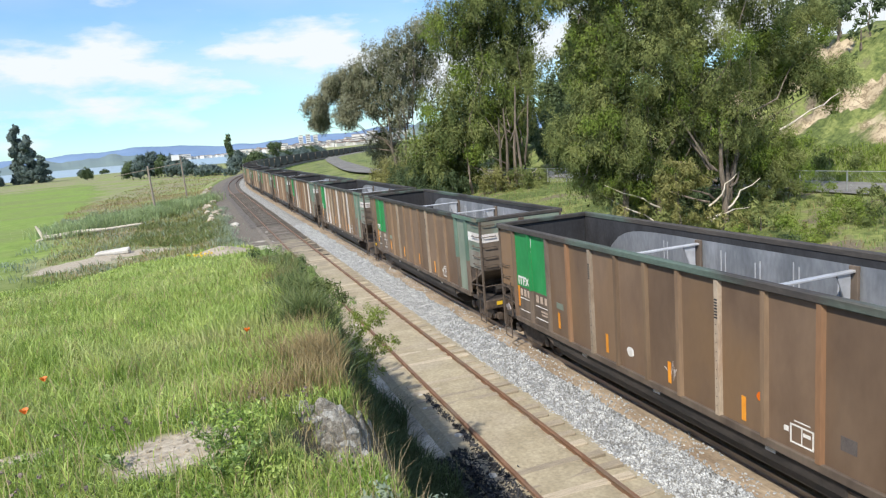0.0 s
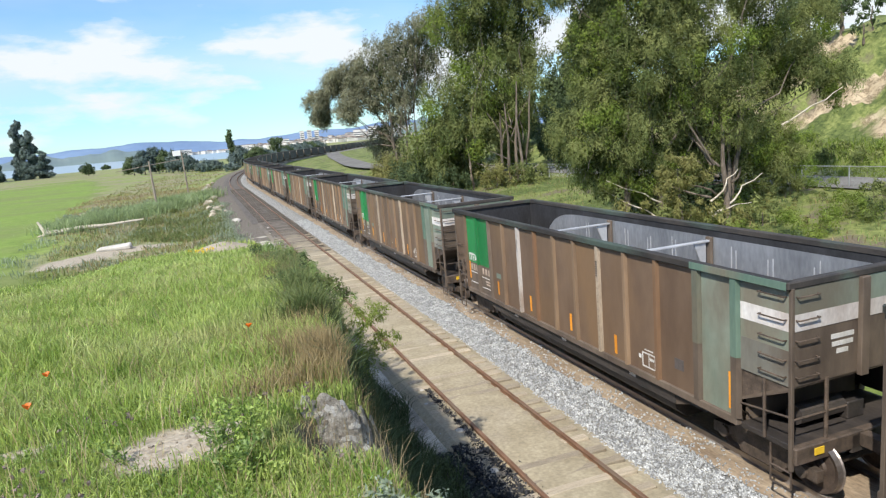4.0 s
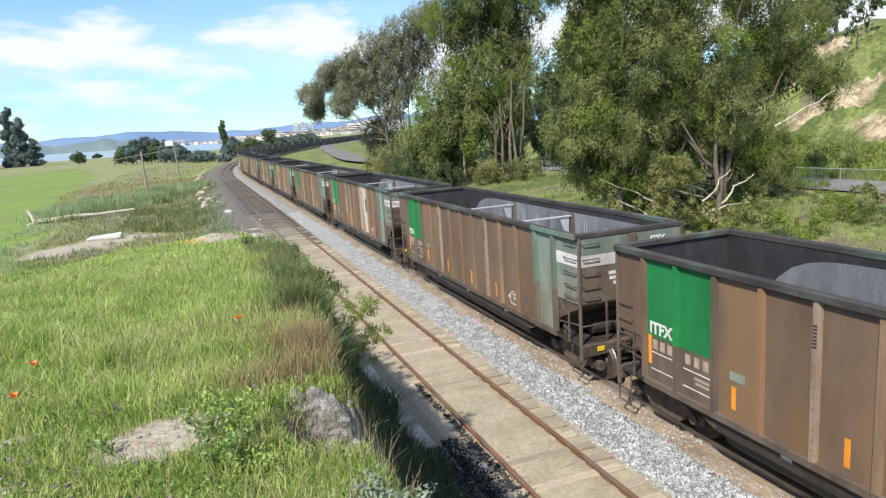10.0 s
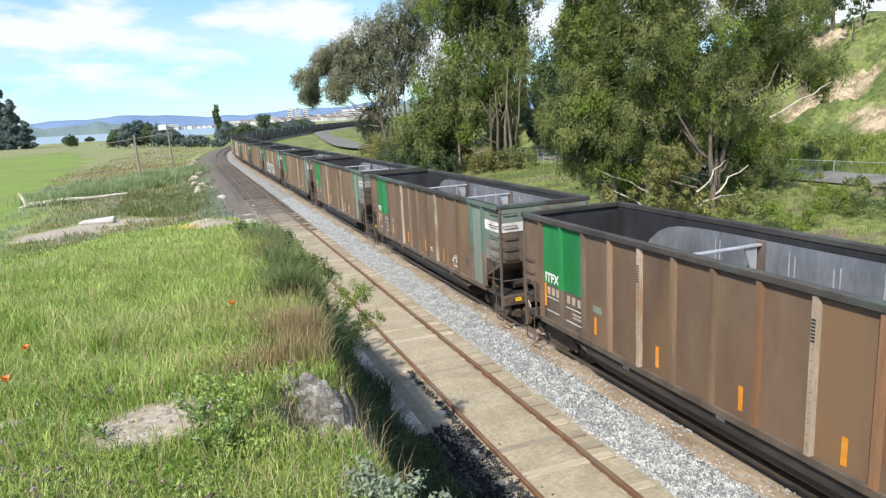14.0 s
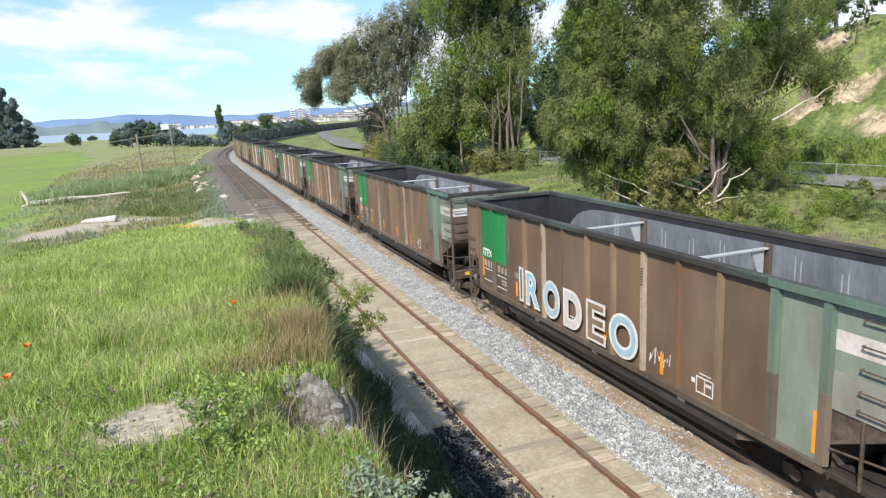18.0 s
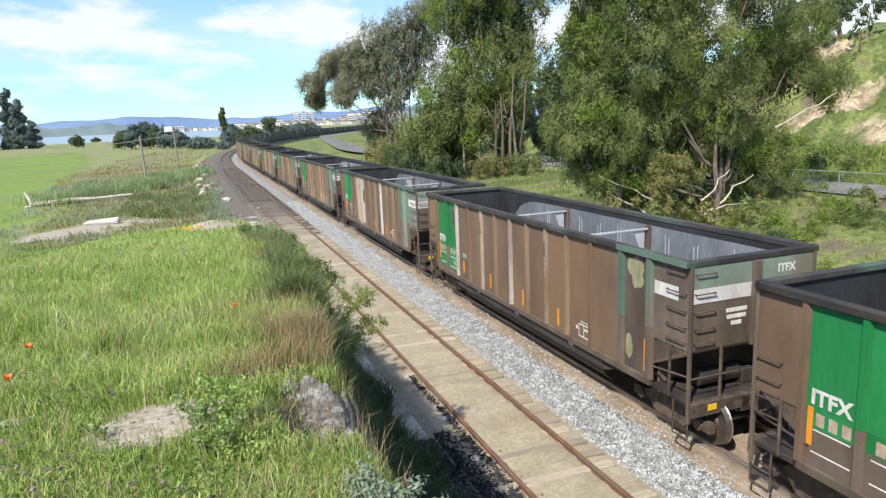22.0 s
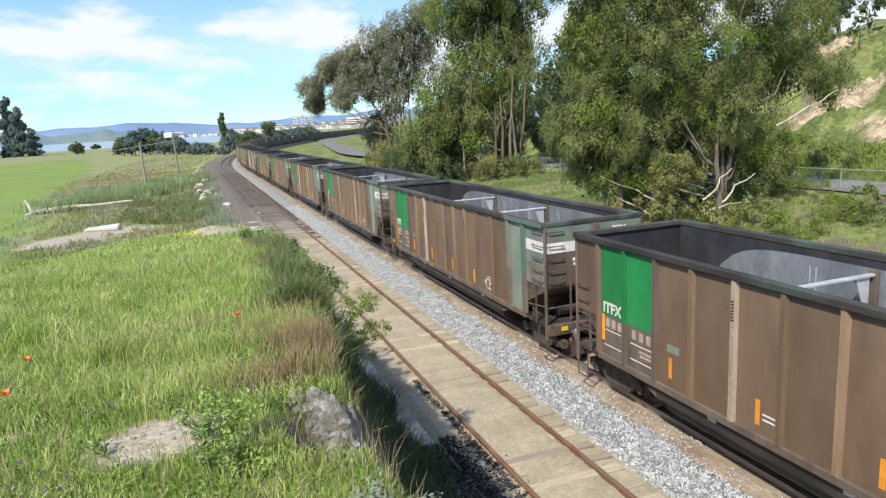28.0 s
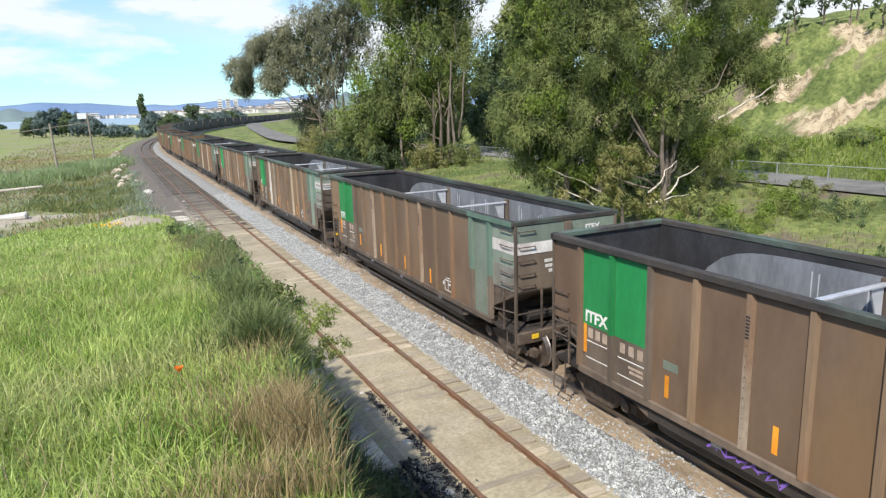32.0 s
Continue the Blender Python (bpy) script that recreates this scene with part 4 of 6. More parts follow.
    for i, (a, b) in enumerate(zip(edges, edges[1:])):
        if i in (1, 2):
            part("panel", side_box(a, b, 2.06, 3.67, -1.48, 0.02), M_GREEN, car, "green painted panel")
            part("panel", side_box(a, b, 1.12, 2.055, -1.48, 0.02), M_GRIME, car, "sooty lower panel")
        elif i == 12:
            part("panel", side_box(a, b, 1.12, 3.67, -1.48, 0.02), M_PGREEN, car, "faded grey-green panel")
        elif i == 13:
            part("panel", side_box(a, b, 2.06, 3.67, -1.48, 0.02), M_PGREEN, car, "faded end panel with a white band")
            part("panel", side_box(a, b, 2.06, 2.66, -1.494, 0.01), M_GREYP, car, "greyed lower end panel")
            part("band", side_box(a, b, 2.98, 3.28, -1.496, 0.008), M_BAND, car, "white painted band")
        elif i == 0:
            part("panel", side_box(a, b, 1.95, 3.67, -1.48, 0.02), M_BROWN, car)
        else:
            part("panel", side_box(a, b, 1.12, 3.67, -1.48, 0.02), M_BROWN, car)
    for a, b in ((0.03, 0.98), (2 * HALF - 0.03, 2 * HALF - 1.16)):
        part("slope_side", prism([(at_v(a), 2.07), (at_v(b), 2.07), (at_v(b), 1.44), (at_v(a), 1.98)], -1.478, -1.465), M_TRUCK, car, "dark triangular end plate")
    if full:
        for i, v in enumerate(RIBS):
            m = M_PALE if i in PALE_RIBS else M_GRIME if i in (11, 12) else M_BROWN if i == 0 else M_GRIME if i == 2 else M_RIB
            w = 0.11 if i in (11, 12) else 0.075
            bm = prism([(-1.49, at_v(v) - w), (-1.575, at_v(v) - w * 0.6), (-1.575, at_v(v) + w * 0.6), (-1.49, at_v(v) + w)], 1.12, 3.67, "z")
            rib = part("rib", bm, m if i != 1 else M_GRIME, car)
            if i in (11, 12):
                part("paint", prism([(-1.50, at_v(v) - w * 0.95), (-1.579, at_v(v) - w * 0.64), (-1.579, at_v(v) + w * 0.64), (-1.50, at_v(v) + w * 0.95)], 2.25, 3.66, "z"), M_TEAL, rib, "worn green paint")
            if i == 1:
                part("paint", prism([(-1.50, at_v(v) - w * 0.95), (-1.579, at_v(v) - w * 0.64), (-1.579, at_v(v) + w * 0.64), (-1.50, at_v(v) + w * 0.95)], 2.06, 3.66, "z"), M_GREEN, rib, "green paint")
        for i in (4, 8):
            bars([(0, k * 0.055, 0.07, 0.03) for k in range(7)] + [(0.028, -0.12 - k * 0.17, 0.016, 0.016) for k in range(10)], RIBS[i] - 0.035, 2.95, -1.576, M_BLACK, car, "slots", "row of slots and rivets")
    # writing and reflective strips
    part("mark", letters("ITFX", 0.335, M_WHITE, 0.004, 0.012), None, car, "white lettering", Matrix.Translation((-1.503, at_v(1.09), 2.13)) @ SIDE)
    bars([(0.0, 0, 0.14, 0.20), (0.22, 0, 0.14, 0.20), (0.44, 0, 0.14, 0.20)], 1.20, 1.80, -1.501, M_TAN, car)
    bars([(0.0, 0, 0.14, 0.20), (0.24, 0, 0.14, 0.20), (0.48, 0, 0.14, 0.20)], 2.16, 1.78, -1.501, M_TAN, car)
    bars([(0.06, 0.0, 0.62, 0.022), (0.04, -0.36, 0.66, 0.022), (1.0, -0.05, 0.72, 0.022), (1.0, -0.40, 0.72, 0.022)], 1.10, 1.71, -1.501, M_WHITE, car, "stencil_line")
    bars([(0.3, 0, 0.4, 0.05), (0.34, -0.09, 0.36, 0.05)], 2.1, 1.53, -1.501, M_TAN, car)
    for v, z, h in ((1.05, 1.45, 0.62), (3.35, 1.32, 0.42), (5.55, 1.28, 0.45), (7.75, 1.26, 0.45), (9.72, 1.22, 0.45), (13.27, 1.22, 0.70)):
        bars([(0, 0, 0.10, h)], v, z, -1.502, M_ORANGE, car, "reflective_strip", "orange reflective strip")
    bars([(0, 0, 0.45, 0.03), (0, 0.3, 0.45, 0.03), (0, 0, 0.03, 0.33), (0.42, 0, 0.03, 0.33), (0.215, 0.03, 0.02, 0.28), (-0.12, 0.16, 0.09, 0.09), (0.08, 0.38, 0.30, 0.02), (0.25, 0.18, 0.14, 0.06)], 10.75, 1.24, -1.502, M_WHITE, car, "stencil_box", "white stencilled box of small print")
    bars([(0, 0, 0.35, 0.16)], 3.3, 1.85, -1.502, M_PGREEN, car, "patch")
    for v in (4.4, 7.2, 10.2):
        bars([(0, 0, 0.22, 0.07)], v, 0.86, -1.462, M_WHITE, car, "tag")
    end_frame(car, -1, True)
    end_frame(car, 1, False)
    part("end_band", box(-1.45, 1.45, -HALF - 0.012, -HALF - 0.001, 2.98, 3.26), M_BAND, car, "white painted band")
    part("end_panel", box(-1.45, 1.45, -HALF - 0.009, -HALF - 0.001, 3.26, 3.68), M_PGREEN, car, "grey-green painted strip")
    part("mark", letters("ITFX", 0.22, M_WHITE, 0.004, 0.009), None, car, "white lettering", Matrix.Translation((0.55, -HALF - 0.015, 3.38)) @ END)
    bm = bmesh.new()
    for k, w in ((0, 0.5), (1, 0.46), (2, 0.25)):
        add_box(bm, -0.42 - w / 2, -0.42 + w / 2, -HALF - 0.008, -HALF - 0.001, 2.72 - k * 0.13, 2.80 - k * 0.13)
    part("stencil", bm, M_WHITE, car)
    if full:
        for z in (3.55, 3.17, 2.83, 2.50, 2.22):
            rung(car, (-1.50, -HALF + 0.62, z), (-1.50, -HALF + 0.1, z), (-0.07, 0, 0))
            rung(car, (-1.42, -HALF, z), (-0.98, -HALF, z), (0, -0.07, 0))
            rung(car, (-1.50, HALF - 0.1, z - 0.6), (-1.50, HALF - 0.55, z - 0.6), (-0.07, 0, 0)) if z < 3.2 else None
    part("marker_tag", box(-1.12, -0.92, -HALF - 0.125, -HALF - 0.11, 0.86, 0.98), M_YELLOW, car, "yellow tag")
    part("brake_tank", rod((-0.9, -HALF + 0.5, 1.28), (0.1, -HALF + 0.5, 1.28), 0.18, sides=10), M_SILL, car)
    part("brake_box", box(0.1, 0.5, -HALF + 0.3, -HALF + 0.7, 1.03, 1.35, 0.02), M_SILL, car)
    for y in (-HALF + 1.04, HALF - 1.04):
        truck(car, y)
    return car


def make_far_car():
    """A car that only shows far down the line: the same body in fewer pieces."""
    car = thing("coal_gondola", "coal-dusted brown coal car far down the line, right side painted black for shade", "freight car", group="coal train")
    body = part("body", prism([(-1.49, 1.1), (-1.49, 3.68), (-1.44, 3.68), (-1.44, 1.0), (1.44, 1.0), (1.44, 3.68), (1.49, 3.68), (1.49, 1.1)], -HALF, HALF, "y"), [M_BROWN, M_SHADESIDE], car)
    # the unlit right side gets the painted shade colour here too
    for f in body.data.polygons:
        if f.center.x > 1.4:
            f.material_index = 1
    for sy in (-1, 1):
        part("end_sheet", box(-1.44, 1.44, sy * (HALF - 0.04) - 0.03, sy * (HALF - 0.04) + 0.03, 2.06, 3.70), M_BROWN, car)
        part("end_rim", box(-1.6, 1.6, sy * HALF - 0.08, sy * HALF + 0.08, 3.68, 3.806), M_RIM, car)
        part("truck", box(-1.1, 1.1, sy * (HALF - 1.35) - 1.3, sy * (HALF - 1.35) + 1.3, 0.1, 0.8, 0.1), M_TRUCK, car)
        part("coupler", box(-0.15, 0.15, min(sy * HALF, sy * (HALF + 0.75)), max(sy * HALF, sy * (HALF + 0.75)), 0.75, 1.0), M_TRUCK, car)
    for sx in (-1, 1):
        part("top_chord", box(min(sx * 1.44, sx * 1.6), max(sx * 1.44, sx * 1.6), -HALF, HALF, 3.665, 3.806), M_RIM, car)
    part("tub", prism([(-1.05, 0.30), (-1.44, 0.98), (1.44, 0.98), (1.05, 0.30)], -HALF + 3, HALF - 3, "y"), M_SILL, car)
    part("green_panel", side_box(0.95, 2.95, 2.06, 3.67, -1.49, 0.02), M_GREEN, car, "green panel")
    part("grey_panel", side_box(12.5, 13.46, 1.12, 3.67, -1.49, 0.02), M_PGREEN, car)
    part("band", side_box(13.46, 14.6, 2.98, 3.28, -1.49, 0.02), M_BAND, car, "white band")
    part("end_band", box(-1.45, 1.45, -HALF - 0.02, -HALF - 0.005, 2.98, 3.26), M_BAND, car, "white band")
    bm = bmesh.new()
    for v in RIBS[3:]:
        add_box(bm, -1.56, -1.49, at_v(v) - 0.07, at_v(v) + 0.07, 1.12, 3.67)
    part("ribs", bm, M_RIB, car)
    return car


def blob(car, v, z, rv, rz, material, name, label, seed, x=-1.5025):
    """A flat patch of paint with a wavering outline."""
    poly = []
    for k in range(18):
        a = 2 * math.pi * k / 18
        r = 1 + 0.35 * noise.noise((math.cos(a) * 1.4, math.sin(a) * 1.4, seed))
        poly.append((at_v(v + rv * r * math.cos(a)), z + rz * r * math.sin(a)))
    part(name, prism(poly, x - 0.003, x), material, car, label)


def scrawl(car, v, z, w, h, strokes, material, label, seed, x=-1.5025, thick=0.025):
    bm = bmesh.new()
    rnd = random.Random(seed)
    pts = [Vector((0, v + w * k / (4 * strokes) + rnd.uniform(0, w / strokes), z + (h * rnd.uniform(0.5, 1) if k % 2 else h * rnd.uniform(0, 0.5)))) for k in range(4 * strokes)]
    rows = []
    for k, p in enumerate(pts):
        d = (pts[min(k + 1, len(pts) - 1)] - pts[max(k - 1, 0)]).normalized()
        n = Vector((0, -d.z, d.y)) * thick
        rows.append([bm.verts.new((x - 0.0004 * (k % 3), at_v(q.y), q.z)) for q in (p - n, p + n)])
    for a, b in zip(rows, rows[1:]):
        bm.faces.new((a[0], a[1], b[1], b[0]))
    part("scrawl", bm, material, car, label)


def special_cars():
    """What sets single cars apart: paint, spray marks, worn ribs."""
    # paint renewed further down on the green end panels
    for n, low in ((6, 1.80), (21, 1.75), (22, 1.25), (24, 1.85), (8, 1.72)):
        car = cars[n]
        for a, b in ((1.03, 1.85), (2.01, 2.87)):
            part("panel", side_box(a, b, low, 2.06, -1.5, 0.0008), M_GREEN, car, "fresh green paint")
        tagged(car, "brown coal car with a large fresh green end panel")
    part("patch", prism([(at_v(v), z) for v, z in ((2.29, 3.48), (2.67, 3.36), (2.69, 2.84), (2.40, 2.87), (2.46, 3.15))], -1.504, -1.5), M_GRIME, cars[22], "dark grey paint patch")
    part("patch", prism([(at_v(v), z) for v, z in ((1.20, 3.56), (1.33, 3.52), (1.31, 3.22), (1.22, 3.26))], -1.504, -1.5), M_GRIME, cars[22], "dark grey paint patch")
    # white splash on the first car's green panel
    for k, z in enumerate((3.45, 3.2, 2.9, 2.6)):
        blob(cars[1], 1.95 - 0.04 * k, z, 0.10, 0.16, M_WHITE, "splash", "white paint splash", k)
    blob(cars[1], 10.15, 1.78, 0.10, 0.08, M_POPPY, "splash", "red paint spot", 9)
    blob(cars[1], 6.5, 1.55, 0.14, 0.10, M_WHITE, "splash", "white paint spot", 10)
    scrawl(cars[1], 7.6, 1.35, 0.5, 0.4, 4, M_PINK, "pale chalk scrawl", 2, thick=0.008)
    tagged(cars[1], "grimy brown coal car with white splashes on its green panel")
    # worn white ribs
    for n, which in ((3, (2, 3, 6, 9)), (4, (3, 10)), (5, (4,)), (23, (8,)), (22, (2, 6)), (21, (3, 6)), (33, (3,))):
        for i in which:
            v = RIBS[i]
            part("rib_paint", prism([(-1.50, at_v(v) - 0.072), (-1.58, at_v(v) - 0.048), (-1.58, at_v(v) + 0.048), (-1.50, at_v(v) + 0.072)], 1.14, 3.66, "z"), M_PRIMER, cars[n], "chalky white rib paint")
        tagged(cars[n], "grimy brown coal car with chalky white ribs")
    # primer panels
    for n, a, b, m in ((12, 8.25, 9.12, M_PALE), (12, 9.3, 10.17, M_PRIMER), (23, 4.08, 4.97, M_PALE), (23, 5.13, 6.0, M_PRIMER)):
        part("panel", side_box(a, b, 1.2, 3.62, -1.5, 0.004), m, cars[n], "pale primer panel")
        if m is M_PRIMER:
            part("patch", prism([(at_v(a + v), z) for v, z in ((0.30, 2.95), (0.62, 3.05), (0.66, 2.45), (0.52, 2.30), (0.34, 2.40))], -1.507, -1.5035), M_GRIME, cars[n], "grey worn-through patch")
    # fat white spray-paint letters, low on the side
    for k, (c, v, w) in enumerate((("I", 3.72, 0.25), ("R", 4.10, 0.82), ("O", 5.08, 0.86), ("D", 6.10, 0.86), ("E", 7.14, 0.80), ("O", 8.06, 1.05))):
        for fat, x, m, lb in ((0.075, -1.580, M_WHITE, "fat white spray-paint letter"), (0.012, -1.586, (M_GRIME, M_BLUE, M_BLUE, M_PINK, M_RIB, M_BLUE)[k], "sprayed letter fill")):
            me = letters(c, 1.22, m, 0.004, fat)
            xs = [p.co.x for p in me.vertices]
            lo, hi = min(xs), max(xs)
            f = (w if fat > 0.05 else w - 0.16) / (hi - lo)
            part("spray_letter", me, None, cars[18], lb, Matrix.Translation((x, at_v(v + (0 if fat > 0.05 else 0.08)), 1.36 - 0.02 * k)) @ SIDE @ Matrix.Diagonal((f, 1, 1, 1)) @ Matrix.Translation((-lo, 0, 0)))
    scrawl(cars[18], 9.35, 1.35, 0.6, 0.4, 5, M_WHITE, "white scrawl", 4, thick=0.012)
    tagged(cars[18], "brown coal car with fat white spray-paint letters")
    scrawl(cars[30], 3.1, 1.35, 1.5, 0.7, 6, M_VIOLET, "violet spray scrawl", 5)
    scrawl(cars[31], 4.2, 0.72, 1.6, 0.24, 7, M_VIOLET, "violet scrawl on the tub", 6, -1.462, 0.02)
    scrawl(cars[31], 10.4, 1.3, 0.9, 0.8, 6, M_PINK, "pale spray scrawl", 7, thick=0.012)
    tagged(cars[30], "brown coal car with violet spray scrawl")
    tagged(cars[31], "brown coal car with violet scrawl on its black tub")
    # soot blots and paler worn patches here and there
    rnd = random.Random(21)
    for n in range(1, 36):
        if n % 2:
            v, z = rnd.uniform(11.62, 11.85), rnd.uniform(1.35, 1.55)
            bars([(0, 0, 0.27, 0.23)], v, z, -1.501, M_BLOT, cars[n], "blot", "dark square of overpaint")
        if n % 3 == 0:
            bars([(0, 0, 0.32, 0.03), (0, 0.09, 0.26, 0.03)], rnd.uniform(5.0, 8.8), 1.4, -1.502, M_WHITE, cars[n], "stencil")
    part("panel", side_box(RIBS[11] + 0.08, RIBS[12] - 0.08, 1.14, 3.66, -1.5005, 0.001), M_GRIME, cars[22], "brown-painted panel")
    part("panel", side_box(RIBS[12] + 0.08, 2 * HALF - 0.04, 2.07, 3.66, -1.5045, 0.001), M_GRIME, cars[22], "brown-painted end panel")
    part("band", side_box(RIBS[12] + 0.12, 2 * HALF - 0.34, 2.98, 3.25, -1.506, 0.001), M_WHITE, cars[22], "short fresh white band")
    for k, (v, z, rv, rz) in enumerate(((12.95, 3.38, 0.30, 0.22), (13.02, 3.15, 0.18, 0.24), (12.76, 1.62, 0.14, 0.26))):
        blob(cars[22], v, z, rv, rz, M_YGREEN, "patch", "flaking yellow-green paint", 3.0 + k, -1.502 - 0.0016 * k)



# ---------------------------------------------------------------- trees


def leaf_cards(g, centre, radius, count, size, droop=0.6, shell=0.45, narrow=0.32, out=(0, 0, 0)):
    """count pointed leaves scattered through an uneven ball: (count * 4, 3) corners."""
    d = g.normal(size=(count, 3))
    d /= np.linalg.norm(d, axis=1, keepdims=True)
    r = (shell + (1 - shell) * g.random((count, 1)) ** 0.6)
    r = r * (1 + 0.28 * np.sin(d[:, :1] * 7 + d[:, 1:2] * 9 + d[:, 2:] * 5 + centre[0]))
    c = np.asarray(centre) + d * r * np.asarray(radius)
    # leaves hang, and face outward from their clump
    face = d * 0.80 + g.normal(size=(count, 3)) * 0.30 + np.array((0, 0, 0.2)) + np.asarray(out) * 0.75
    a = g.normal(size=(count, 3))
    a[:, 2] -= droop * 1.6
    b = np.cross(face, a)
    b /= np.linalg.norm(b, axis=1, keepdims=True) + 1e-9
    a = np.cross(b, face)
    a /= np.linalg.norm(a, axis=1, keepdims=True) + 1e-9
    L = size * g.uniform(0.6, 1.4, (count, 1))
    w = L * narrow
    return np.stack([c - a * L * 0.5, c + b * w * 0.5, c + a * L * 0.5, c - b * w * 0.5], 1).reshape(-1, 3)


def limb(bm, a, b, r0, r1, seed, bend=0.12, pieces=4, sides=6):
    a, b = Vector(a), Vector(b)
    pts = []
    for i in range(pieces + 1):
        t = i / pieces
        w = Vector((noise.noise((seed, t * 2.3, 0.1)), noise.noise((seed, t * 2.3, 5.1)), 0.5 * noise.noise((seed, t * 2.3, 9.1))))
        pts.append(a.lerp(b, t) + w * bend * (b - a).length * math.sin(math.pi * min(t * 1.2, 1)))
    rings = []
    for i, p in enumerate(pts):
        q = (pts[min(i + 1, pieces)] - pts[max(i - 1, 0)]).to_track_quat("Z", "Y").to_matrix()
        r = r0 + (r1 - r0) * i / pieces
        rings.append([bm.verts.new(p + q @ Vector((r * math.cos(2 * math.pi * k / sides), r * math.sin(2 * math.pi * k / sides), 0))) for k in range(sides)])
    for a, b in zip(rings, rings[1:]):
        for k in range(sides):
            bm.faces.new((a[k], a[(k + 1) % sides], b[(k + 1) % sides], b[k]))
    return pts[-1]


def make_tree(name, label, base, lobes, leaf, leaf_size, density, trunks=((0, 0, 0),), girth=0.35, seed=1, category="tree", droop=0.6, tufts=1.0):
    """A small or far tree or bush. lobes: (x, y, z, rx, ry, rz) of the crown's masses from the base; each one breaks up into clumps of leaves."""
    g = np.random.default_rng(seed)
    rnd = random.Random(seed)
    x0, y0 = base
    z0 = float(ground_z(x0, y0)) - 0.15
    tree = thing(name, label, category, pose(x0, y0, z0))
    cards = []
    lx, ly, lz = lobes[0][:3]
    wood = bmesh.new()
    limb(wood, (0, 0, -0.2), (lx, ly, lz), girth, girth * 0.4, seed, 0.06, 5, 7)
    part("trunk", wood, M_BARK, tree)
    for lx, ly, lz, rx, ry, rz in lobes:
        clumps = int(tufts * max(6, 8.5 * (rx * ry * rz) ** 0.5))
        for c in range(clumps):
            d = Vector((rnd.gauss(0, 1), rnd.gauss(0, 1), rnd.gauss(0.25, 0.9))).normalized()
            q = rnd.uniform(0.55, 1.05)
            p = Vector((lx + d.x * rx * q, ly + d.y * ry * q, lz + d.z * rz * q))
            cr = rnd.uniform(0.18, 0.36) * (rx * ry * rz) ** (1 / 3)
            cards.append(leaf_cards(g, p, (cr, cr, cr * rnd.uniform(0.8, 1.5)), max(5, int(0.48 * density * cr * cr)), leaf_size * 1.5, droop, 0.4, 0.30, (d.x * 0.4, d.y * 0.4, d.z * 0.4)))
    part("crown", quads("crown", np.concatenate(cards), 4, leaf), parent=tree, label="uneven crown of leaves")
    return tree


